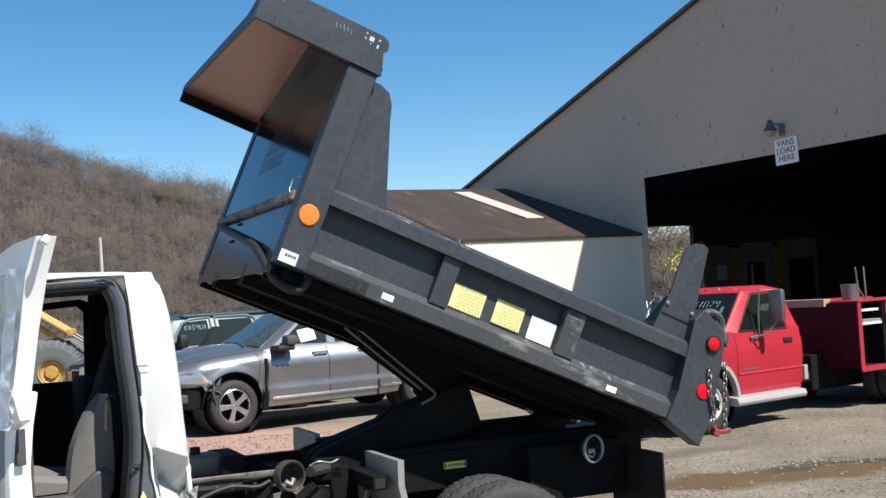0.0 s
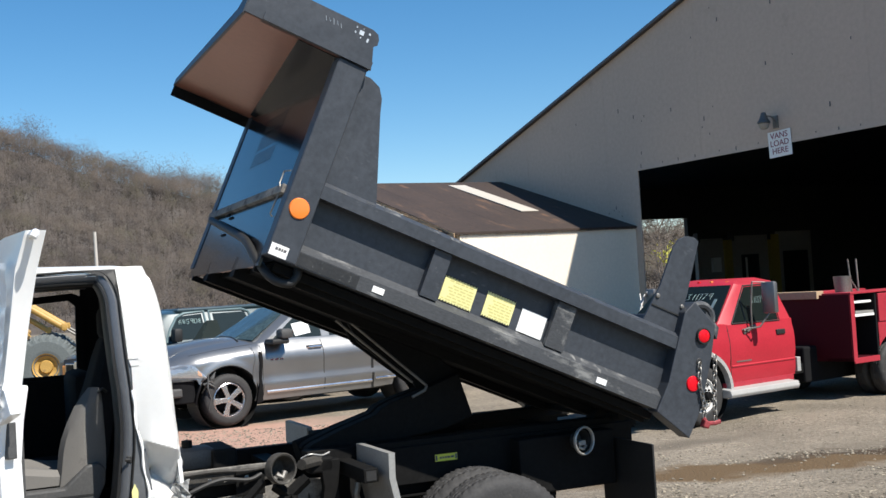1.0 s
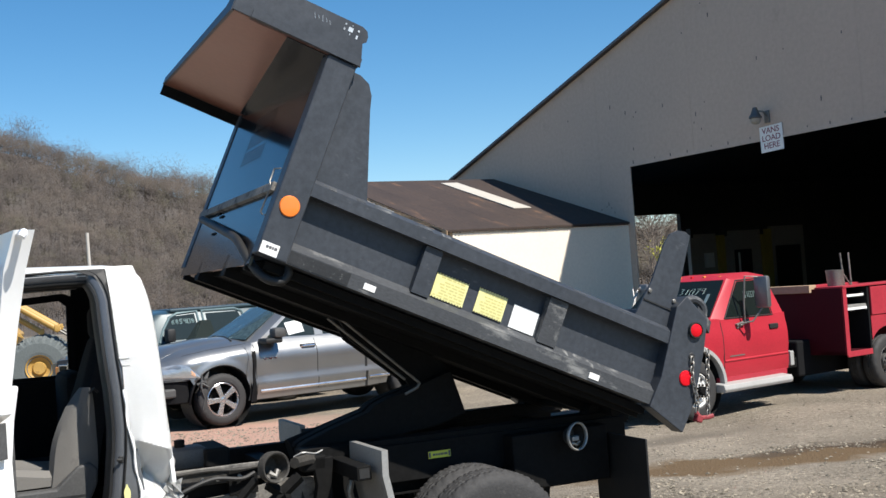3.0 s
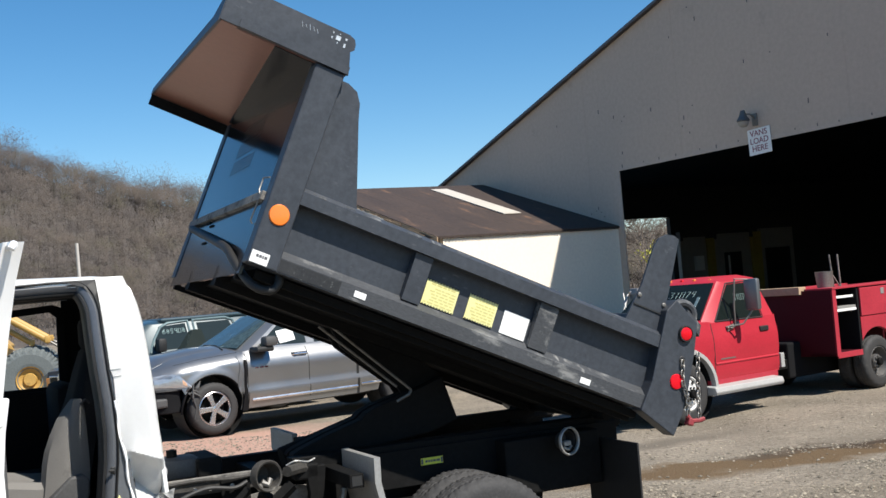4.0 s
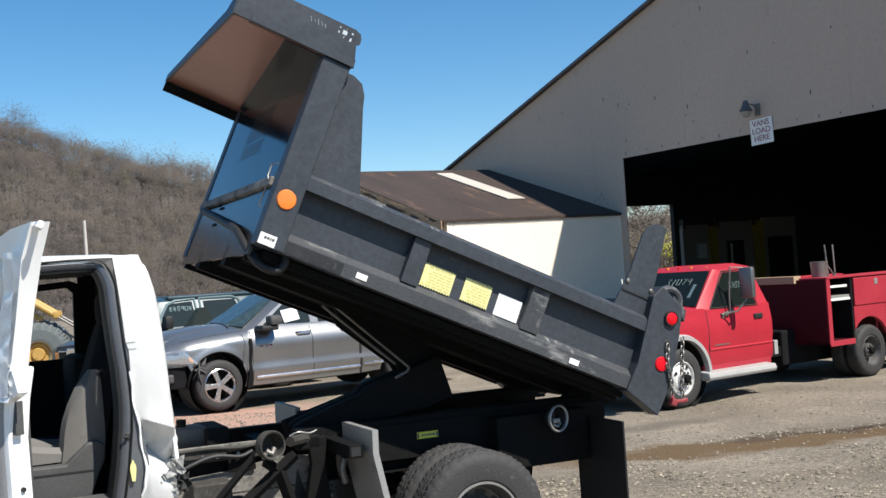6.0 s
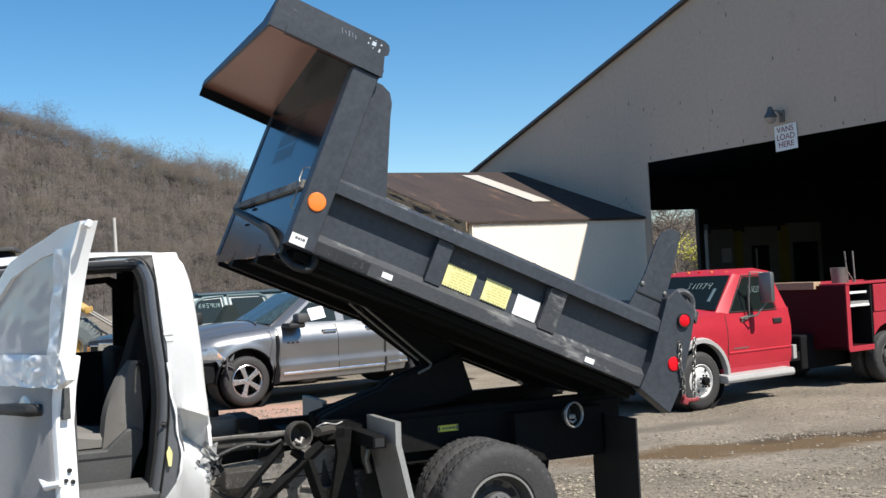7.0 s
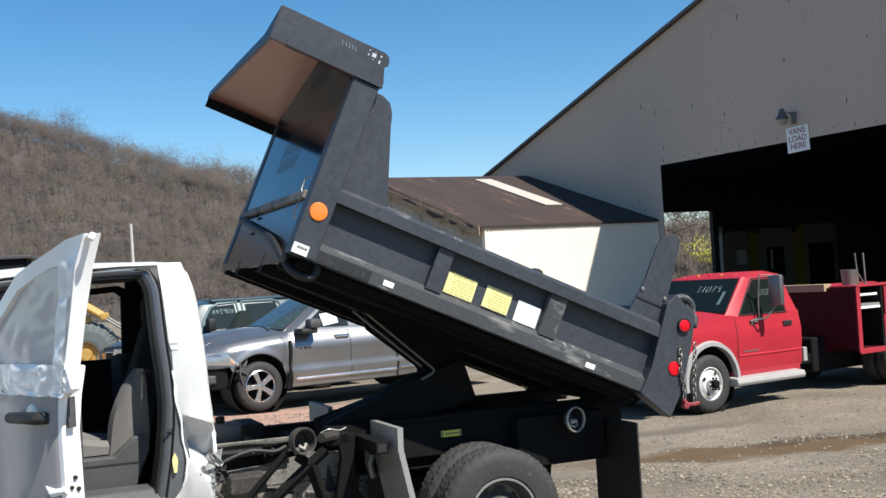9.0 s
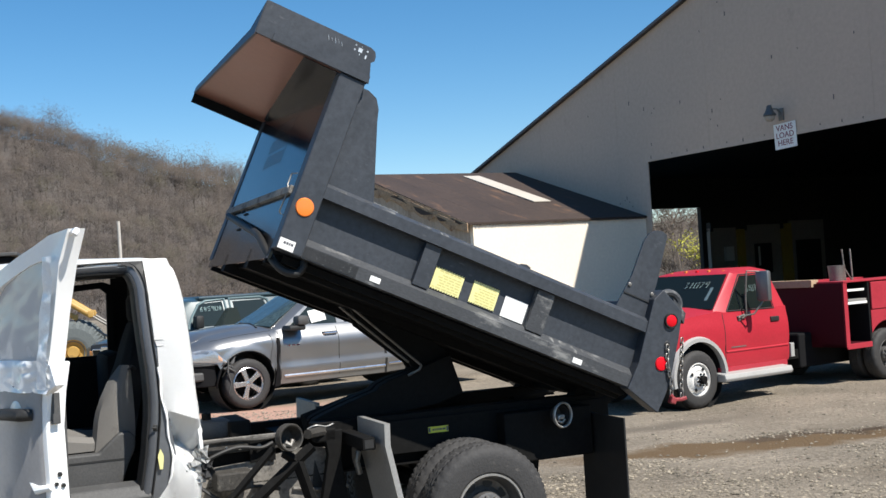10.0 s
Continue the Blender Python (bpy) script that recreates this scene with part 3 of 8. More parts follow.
def build_shed():
    # x: outward from the warehouse, y: towards the camera along its gable wall
    o = Vector((-0.8827, -0.4699, 0))
    d = Vector((0.4699, -0.8827, 0))
    c = Vector((5.61, 30.95, 0))
    m = Matrix(((o.x, d.x, 0, c.x), (o.y, d.y, 0, c.y), (0, 0, 1, 0), (0, 0, 0, 1)))
    s = thing("shed", m, "low cream shed with a rusted sheet roof built against the warehouse", "shed")
    L, half, eave, ridge = 5.32, 6.45, 3.1, 4.93
    bm = bmesh.new()
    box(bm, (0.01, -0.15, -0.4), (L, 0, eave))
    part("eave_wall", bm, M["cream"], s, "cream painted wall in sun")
    bm = bmesh.new()
    # end wall faces away from the sun; its siding colour is darkened for that
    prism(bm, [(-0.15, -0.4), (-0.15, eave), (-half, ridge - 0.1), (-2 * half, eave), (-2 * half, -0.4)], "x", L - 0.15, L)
    part("end_wall", bm, M["weathered"], s, "weathered dirty end wall, darkened further for its shaded side")
    sl = (ridge - eave) / half
    n = 6
    for i in range(n):
        a, b = 0.01 + (L + 0.2) * i / n, 0.01 + (L + 0.2) * (i + 1) / n - 0.003
        bm = bmesh.new()
        prism(bm, [(0.055, eave - 0.03), (0.055, eave + 0.015), (-half, ridge + 0.05), (-half, ridge)], "x", a, b)
        part("roof_sheet", bm, M["rustroof"], s)
    bm = bmesh.new()
    prism(bm, [(-half, ridge), (-half, ridge + 0.05), (-2 * half - 0.2, eave + 0.05), (-2 * half - 0.2, eave)], "x", 0.01, L + 0.2)
    part("roof_back", bm, M["rustroof"], s)
    bm = bmesh.new()
    prism(bm, [(-2.0, eave + 2.0 * sl + 0.055), (-2.0, eave + 2.0 * sl + 0.075), (-half + 0.6, ridge - 0.6 * sl + 0.075), (-half + 0.6, ridge - 0.6 * sl + 0.055)], "x", 1.68, 2.24)
    part("skylight_sheet", bm, M["skylight"], s, "pale translucent roof sheet")
    bm = bmesh.new()
    rows = []
    rnd = random.Random(4)
    for k in range(24):
        y = 0.10 - (half + 0.1) * k / 23
        z = eave - y * sl
        rows.append([(L + 0.19, y, z - 0.14 - rnd.uniform(0, 0.26)), (L + 0.19, y, z + 0.02), (L + 0.215, y, z + 0.02), (L + 0.215, y, z - 0.14 - rnd.uniform(0, 0.22))])
    loft(bm, rows)
    part("rake_board", bm, M["rotwood"], s, "rotten rusty rake board")
    bm = bmesh.new()
    box(bm, (0.02, 0.0, eave - 0.03), (L + 0.2, 0.03, eave - 0.008))
    part("fascia", bm, M["rustroof"], s)
    bm = bmesh.new()
    for k in range(58):
        x = 0.06 + k * (L + 0.1) / 58
        box(bm, (x, 0.035, eave - 0.05 - 0.012 * rnd.random()), (x + 0.05, 0.06, eave - 0.012))
    part("corrugated_edge", bm, M["rustroof"], s, "scalloped edge of the roof sheets")
    # peeled layers of the rotten rake board
    for k in range(20):
        y = 0.1 - 0.32 * k + rnd.uniform(-0.2, 0.2)
        ln, dp = rnd.uniform(0.5, 1.5), rnd.uniform(0.05, 0.13) + 0.10 * smooth_step(8, 18, k) * rnd.random()
        bm = bmesh.new()
        z = eave - y * sl
        top = rnd.uniform(0.02, 0.14)
        prism(bm, [(y, z - top), (y - ln * 0.5, z - top + ln * 0.5 * sl + 0.01), (y - ln, z - top + ln * sl), (y - ln * 0.86, z - top - dp * 0.7 + ln * sl * 0.86), (y - ln * 0.6, z - top - dp + ln * sl * 0.6), (y - ln * 0.3, z - top - dp * 0.6 + ln * sl * 0.3)], "x", L + 0.217 + 0.008 * (k % 4), L + 0.227 + 0.008 * (k % 4))
        part("peeled_board", bm, M["rotwood"] if k % 3 else M["rustroof"], s)
    return s


shed = build_shed()
# ---- dump truck: x forward, y to its left (towards the camera), z up; origin on the ground under the rear axle ----
TRUCK_M = pose(0.386 - 0.375 * 1.0, 7.315 + 0.927 * 1.0, 0, 0, 0, 180 + math.degrees(0.385))
truck = thing("dump_truck", TRUCK_M, "white cab dump truck with raised dark grey bed, wrecked door open", "dump truck")
TILT = 0.42
# bed axes: u forward, v to the far side, w up; origin at the rear foot of the near side
BED_M = pose(-1.033, 1.0, 1.062, 0, -math.degrees(TILT), 0)
BW = 2.05


def bedpart(name, bm, material, parent, label="", smooth=False):
    """Meshes for the bed are drawn with v to the far side; the truck's y runs the other way."""
    for v in bm.verts:
        v.co.y = -v.co.y
    return part(name, bm, material, parent, label, smooth)


def build_bed():
    bm = bmesh.new()
    # a trough of side sheet, floor and side sheet in one bent plate
    t, a, b = 0.02, 0.07, BW - 0.07
    prism(bm, [(a, 0.0), (b, 0.0), (b, 0.42), (b - t, 0.42), (b - t, 0.06), (a + t, 0.06), (a + t, 0.42), (a, 0.42)], "x", 0.0, 2.42)
    for v in bm.verts:
        v.co.y = -v.co.y
    body = part("dump_body", bm, M["bed"], truck, "dark grey steel dump body, scuffed and tipped up", m=BED_M)
    bm = bmesh.new()
    prism(bm, [(2.42, -0.055), (2.42, -0.01), (-0.03, -0.01), (-0.03, -0.055)], "y", 0.1, BW - 0.1)
    bedpart("underside", bm, M["frame"], body, "near-black underside plate")
    for side in (0, 1):
        f = (lambda v: v) if side == 0 else (lambda v: BW - v)
        bm = bmesh.new()
        prism(bm, [(f(-0.01), 0.375), (f(-0.01), 0.445), (f(0.03), 0.472), (f(0.12), 0.472), (f(0.12), 0.375)], "x", 0.01, 2.345)
        bedpart("top_rail", bm, M["bed"], body)
        bm = bmesh.new()
        prism(bm, [(f(0.0), 0.0), (f(0.0), 0.078), (f(0.07), 0.125), (f(0.09), 0.125), (f(0.09), 0.0)], "x", -0.0, 2.345)
        bedpart("bottom_rail", bm, M["bed_worn"] if side == 0 else M["bed"], body, "scuffed dirt-shedding bottom rail" if side == 0 else "")
        for a, b in ((1.53, 1.635), (0.705, 0.825)):
            bm = bmesh.new()
            prism(bm, [(f(0.07), 0.105), (f(0.02), 0.105), (f(0.012), 0.372), (f(0.07), 0.372)], "x", a, b)
            bedpart("side_stake", bm, M["bed_worn"] if side == 0 and a < 1 else M["bed"], body)
        bm = bmesh.new()
        prism(bm, [(2.339, f(-0.015)), (2.506, f(-0.015)), (2.506, f(0.10)), (2.339, f(0.10))], "z", -0.002, 1.115, 0.008)
        bedpart("front_post", bm, M["bed"], body)
        bm = bmesh.new()
        prism(bm, [(2.36, 0.46), (2.36, 1.1), (2.29, 1.1), (2.23, 1.075), (2.195, 1.02), (2.175, 0.94), (2.02, 0.46)], "y", f(0.045), f(0.06))
        bedpart("front_side_plate", bm, M["bed"], body)
        bm = bmesh.new()
        dz = 0.0 if side == 0 else 0.17
        prism(bm, [(0.25, 0.47), (0.205, 0.7), (0.195, 0.95 - dz), (0.175, 1.01 - dz), (0.13, 1.05 - dz), (0.08, 1.062 - dz), (0.04, 1.05 - dz), (0.01, 0.72), (0.005, 0.47)], "y", f(0.045), f(0.06))
        bedpart("rear_side_plate", bm, M["bed"], body)
        bm = bmesh.new()
        prism(bm, [(0.02, -0.014), (0.0, 0.17), (0.03, 0.60), (-0.014, 0.683), (-0.2, 0.60), (-0.235, 0.42), (-0.27, 0.11), (-0.246, -0.091)], "y", f(-0.02), f(0.09), 0.006)
        bedpart("rear_post", bm, M["bed"], body)
    bm = bmesh.new()
    box(bm, (1.99, -0.003, 0.006), (2.335, 0.0, 0.072))
    bedpart("rubbed_patch", bm, M["rubbed"], body, "dark rubbed patch with bare specks")
    # headboard, with an opening for the louvred window
    bm = bmesh.new()
    ring_o = [(0.1, -0.06), (BW - 0.03, -0.06), (BW - 0.03, 1.118), (0.1, 1.118)]
    ring_i = [(0.82, 0.64), (1.32, 0.64), (1.32, 0.98), (0.82, 0.98)]
    vo = [[bm.verts.new((u, *p)) for p in ring] for u in (2.485, 2.5) for ring in (ring_o, ring_i)]
    for k in range(4):
        j = (k + 1) % 4
        bm.faces.new((vo[0][k], vo[0][j], vo[1][j], vo[1][k]))
        bm.faces.new((vo[2][k], vo[2][j], vo[3][j], vo[3][k]))
        bm.faces.new((vo[0][k], vo[0][j], vo[2][j], vo[2][k]))
        bm.faces.new((vo[1][k], vo[1][j], vo[3][j], vo[3][k]))
    bedpart("headboard", bm, M["bed_gloss"], body, "glossy black headboard")
    for k in range(18):
        bm = bmesh.new()
        box(bm, (2.4985, 0.812, 0.632 + k * 0.0195), (2.501, 1.325, 0.632 + k * 0.0195 + (0.026 if k % 6 == 5 else 0.0115)))
        bedpart("louvre_slat", bm, M["bed_gloss"], body)
    bm = bmesh.new()
    for k in range(18):
        box(bm, (2.496, 0.812 + 0.029 * k, 0.64), (2.4984, 0.815 + 0.029 * k + 0.014, 0.98))
    bedpart("louvre_frame", bm, M["bed_gloss"], body)
    bm = bmesh.new()
    box(bm, (2.495, 0.1, 0.345), (2.525, BW - 0.05, 0.395), 0.004)
    bedpart("headboard_brace", bm, M["dusty"], body, "dusty angle brace")
    # cab shield
    bm = bmesh.new()
    box(bm, (2.46, 0.0, 1.118), (3.05, BW, 1.13))
    bedpart("cab_shield", bm, M["primer"], body, "cab shield with brown underside")
    for side in (0, 1):
        f = (lambda v: v) if side == 0 else (lambda v: BW - v)
        bm = bmesh.new()
        if side == 0:
            prism(bm, [(3.05, 1.12), (2.322, 1.12), (2.33, 1.16), (2.354, 1.246), (2.335, 1.262), (2.337, 1.292), (2.35, 1.318), (2.383, 1.331), (3.05, 1.328)], "y", f(-0.015), f(-0.001))
        else:
            prism(bm, [(3.05, 1.12), (2.322, 1.12), (2.33, 1.16), (2.38, 1.17), (3.05, 1.17)], "y", f(-0.015), f(-0.001))
        bedpart("shield_flange", bm, M["bed"], body)
        bm = bmesh.new()
        prism(bm, [(f(-0.03), 1.118), (f(0.03), 1.118), (f(0.03), 1.15), (f(-0.03), 1.16)], "x", 2.33, 2.95)
        bedpart("shield_lip", bm, M["bed"], body)
    bm = bmesh.new()
    prism(bm, [(0.0, 1.115), (BW, 1.115), (BW, 1.165), (0.25, 1.2), (0.0, 1.328)], "x", 3.04, 3.055)
    bedpart("shield_front", bm, M["bed"], body)
    # black plate added in place of a dark reflection beside the headboard
    bm = bmesh.new()
    prism(bm, [(2.49, 0.02), (2.735, 0.02), (2.52, BW - 0.12), (2.49, BW - 0.12)], "z", 1.113, 1.117)
    bedpart("shield_reflection_plate", bm, M["bed_gloss"], body, "added black plate for the dark reflection under the shield")
    bm = bmesh.new()
    box(bm, (2.50, BW - 0.012, 1.045), (3.05, BW, 1.117), 0.003)
    bedpart("shield_far_lip", bm, M["frame"], body)
    # longitudinal beams
    for v in (0.62, 1.35):
        bm = bmesh.new()
        box(bm, (-0.05, v, -0.105), (2.5, v + 0.09, 0.02))
        bedpart("long_beam", bm, M["frame"], body)
    for v in (0.16, BW - 0.2):
        bm = bmesh.new()
        prism(bm, [(2.5, -0.085), (2.5, -0.05), (-0.03, -0.05), (-0.03, -0.08)], "y", v, v + 0.03)
        bedpart("side_sill", bm, M["frame"], body)
    bm = bmesh.new()
    box(bm, (-0.1, 0.1, 0.05), (-0.04, BW - 0.1, 0.62), 0.01)
    bedpart("tailgate", bm, M["bed"], body)
    # lamps, reflectors and labels on the near side
    def disc(name, u, w, r, v, depth, material, label="", rim=None):
        bm = bmesh.new()
        lathe(bm, [(0.001, depth), (r * 0.6, depth), (r * 0.92, depth * 0.75), (r, 0.0)], 28)
        for vv in bm.verts:
            vv.co = Vector((u + vv.co.x, -(v - vv.co.y), w + vv.co.z))
        ob = part(name, bm, material, body, label, smooth=True)
        if rim:
            bm = bmesh.new()
            lathe(bm, [(r * 0.98, 0.0), (r * 1.0, depth * 0.9), (r * 1.12, depth * 0.9), (r * 1.2, 0.0)], 28)
            for vv in bm.verts:
                vv.co = Vector((u + vv.co.x, -(v - vv.co.y), w + vv.co.z))
            part(name + "_rim", bm, rim, body, smooth=True)
        return ob
    disc("marker_reflector", 2.425, 0.28, 0.056, -0.016, 0.01, M["orange"], "round orange reflector")
    disc("tail_lamp", -0.133, 0.509, 0.042, -0.021, 0.02, M["redlens"], "round red tail lamp", M["rubberseal"])
    disc("rear_reflector", -0.161, 0.219, 0.046, -0.021, 0.01, M["redlens"], "round red reflector")
    disc("bolt_hole", -0.16, 0.355, 0.022, -0.0215, 0.002, M["rubberseal"])
    for u, w in ((0.203, 0.64), (0.023, 0.637)):
        disc("bolt", u, w, 0.014, 0.044, 0.01, M["steel"])
    for u, w in ((1.87, 0.038), (0.422, 0.031)):
        bm = bmesh.new()
        box(bm, (u - 0.034, -0.004, w - 0.016), (u + 0.034, 0.002, w + 0.018), 0.001)
        bedpart("side_reflector", bm, M["whitelabel"], body, "small white reflector")
    for u0, u1, w0, w1, mat, rows, sd in ((1.306, 1.507, 0.128, 0.272, "yellowlabel", 5, 3), (1.055, 1.237, 0.135, 0.28, "yellowlabel", 5, 4), (0.84, 1.005, 0.13, 0.263, "whitelabel", 0, 5), (2.40, 2.497, 0.005, 0.068, "whitelabel", 1, 6)):
        v = 0.064 if u1 < 2 else -0.0175
        bm = bmesh.new()
        box(bm, (u0, v, w0), (u1, v + 0.004, w1))
        lab = bedpart("decal", bm, M[mat], body, "yellow warning decal" if rows == 5 else "white maker's decal")
        if rows:
            bm = bmesh.new()
            if rows == 5:
                bars(bm, u0 + 0.012, u1 - 0.01, w0 + 0.01, w1 - 0.034, 6, v - 0.001, 0.001, sd)
                bars(bm, u0 + 0.02, u1 - 0.02, w1 - 0.03, w1 - 0.006, 1, v - 0.001, 0.001, sd + 9)
            else:
                bars(bm, u0 + 0.01, u1 - 0.01, w0 + 0.025, w1 - 0.008, 1, v - 0.001, 0.001, sd)
            bedpart("decal_lettering", bm, M["ink"] if rows == 5 else M["trimdark"], body)
        if rows == 5:
            bm = bmesh.new()
            n = 11
            for k in range(n):
                a = u0 + (u1 - u0) * k / n
                b_ = a + (u1 - u0) / n
                prism(bm, [(a, w1 + 0.001), (b_, w1 + 0.001), ((a + b_) / 2, w1 - 0.009)], "y", v - 0.0016, v - 0.0004)
                prism(bm, [(a, w0 - 0.001), ((a + b_) / 2, w0 + 0.009), (b_, w0 - 0.001)], "y", v - 0.0016, v - 0.0004)
            tagged(bedpart("decal_border", bm, M["rubberseal"], body, "black saw-tooth border"), kind="stuff")
    # folded seam of the rear side plate, weld bead along the top rail
    bm = bmesh.new()
    box(bm, (0.006, 0.0385, 0.575), (0.226, 0.0445, 0.583))
    bedpart("plate_seam", bm, M["rubberseal"], body)
    bm = bmesh.new()
    rnd = random.Random(6)
    tube(bm, [(2.33 - 0.012 * k, 0.052 + rnd.uniform(-0.002, 0.002), 0.475 + rnd.uniform(0, 0.004)) for k in range(40)], [0.004 + 0.003 * (k % 2) for k in range(40)], 5)
    bedpart("weld_bead", bm, M["paint_scuff"], body, "pale weld bead along the rail")
    # paint worn off the lip of the top rail
    bm = bmesh.new()
    u = 0.3
    while u < 2.28:
        ln, lo, hi = rnd.uniform(0.015, 0.11), rnd.uniform(0.0, 0.5), rnd.uniform(0.6, 1.0)
        a, b_ = (-0.0105 + 0.034 * lo, 0.4445 + 0.0232 * lo), (-0.0105 + 0.034 * hi, 0.4445 + 0.0232 * hi)
        prism(bm, [a, (a[0] - 0.0008, a[1] + 0.0014), (b_[0] - 0.0008, b_[1] + 0.0014), b_], "x", u, u + ln)
        u += ln + rnd.uniform(0.01, 0.22) * (1.4 - 0.4 * u)
    tagged(bedpart("worn_edge", bm, M["bed_worn"], body, "pale worn lip of the rail"), kind="stuff")
    # lever hook at the tailgate hinge
    bm = bmesh.new()
    arc = [(-0.115 + 0.075 * math.cos(a), 0.635 + 0.06 * math.sin(a)) for a in [i * math.pi / 10 for i in range(11)]]
    tube(bm, [(u, 0.03, w) for u, w in arc] + [(-0.21, 0.03, 0.58)], [0.024] * 11 + [0.018], 8)
    bedpart("tailgate_hook", bm, M["bed_worn"], body, "worn hinge hook", smooth=True)
    # corner handle and hose on the headboard
    bm = bmesh.new()
    tube(bm, [(2.505, 0.17, 0.22), (2.52, 0.165, 0.23), (2.52, 0.14, 0.37), (2.53, 0.165, 0.40), (2.53, 0.165, 0.47), (2.51, 0.11, 0.475)], 0.0045, 6)
    bedpart("grab_handle", bm, M["steel"], body, "thin bent steel handle", smooth=True)
    bm = bmesh.new()
    pts = [(2.53, 1.78, 0.318), (2.54, 1.45, 0.264), (2.545, 1.08, 0.203), (2.545, 0.8, 0.155), (2.54, 0.56, 0.113), (2.535, 0.38, 0.07), (2.51, 0.24, 0.005), (2.46, 0.14, -0.06), (2.41, 0.1, -0.092), (2.36, 0.08, -0.1), (2.31, 0.075, -0.085), (2.29, 0.075, -0.04), (2.295, 0.085, 0.0)]
    tube(bm, eased(pts), 0.024, 10)
    bedpart("hydraulic_hose", bm, M["rubberseal"], body, "black rubber hose", smooth=True)
    for k, (v, w) in enumerate(((1.45, 0.25), (1.3, 0.19), (1.38, 0.33), (1.25, 0.3))):
        bm = bmesh.new()
        box(bm, (2.5, v, w), (2.507, v + 0.10, w + 0.012))
        bedpart("weld_tab", bm, M["frame"], body)
    # worn paint at the shield's corner; the pale square paints sky through a hole
    bm = bmesh.new()
    for k in range(11):
        u, w = 2.435 + 0.045 * math.sin(k * 2.1), 1.283 + 0.028 * math.cos(k * 1.7)
        r = 0.0022 + 0.0016 * (k % 3)
        box(bm, (u - r, -0.0175, w - r), (u + r, -0.0155, w + r))
    box(bm, (2.426, -0.0175, 1.274), (2.452, -0.0155, 1.299))
    for k in range(5):
        u = 2.55 + 0.022 * k
        tube(bm, [(u, -0.0155, 1.262 + 0.006 * (k % 2)), (u + 0.012, -0.0155, 1.285 + 0.004 * (k % 3))], 0.0013, 4)
    tagged(bedpart("chips_and_sky_hole", bm, M["chips_sky"], body, "flaked white paint chips, and a pale square for sky through a hole"), kind="stuff")
    # tailgate chains
    def chain(pts, n):
        P = [Vector(p) for p in pts]
        seg = [(P[i + 1] - P[i]).length for i in range(len(P) - 1)]
        tot = sum(seg)
        def along(d):
            for i, sl in enumerate(seg):
                if d <= sl:
                    return P[i].lerp(P[i + 1], d / sl), (P[i + 1] - P[i]).normalized()
                d -= sl
            return P[-1], (P[-1] - P[-2]).normalized()
        for k in range(n):
            c, d = along(tot * (k + 0.5) / n)
            side = d.cross(Vector((0.3, 1, 0.1))).normalized()
            if k % 2:
                side = d.cross(side).normalized()
            h, r = tot / n * 0.66, 0.012
            bm = bmesh.new()
            loop = []
            for i in range(12):
                a = 2 * math.pi * i / 12
                off = h - r if math.cos(a) > 0 else -(h - r)
                loop.append(c + d * (off * 1.0 + r * math.cos(a)) + side * r * math.sin(a))
            tube(bm, loop, 0.0048, 5, closed=True)
            bedpart("chain_link", bm, M["steel"], body, smooth=True)
    chain([(-0.16, -0.03, 0.35), (-0.19, -0.035, 0.24), (-0.26, -0.035, 0.14), (-0.30, -0.03, 0.05)], 11)
    chain([(-0.255, -0.02, 0.43), (-0.29, -0.03, 0.30), (-0.34, -0.03, 0.16), (-0.38, -0.03, 0.06)], 13)
    bm = bmesh.new()
    tube(bm, [(-0.29, -0.03, 0.05), (-0.33, -0.03, 0.03), (-0.38, -0.03, 0.05), (-0.41, -0.03, 0.07)], 0.014, 7)
    box(bm, (-0.34, -0.05, 0.0), (-0.30, 0.0, 0.045), 0.008)
    bedpart("chain_binder", bm, M["binder"], body, "red chain binder")
    bm = bmesh.new()
    prism(bm, [(-0.24, 0.6), (-0.12, 0.66), (-0.13, 0.62), (-0.25, 0.53)], "y", 0.0, 0.05)
    bedpart("latch_plate", bm, M["bed_worn"], body)
    return body


bed = build_bed()




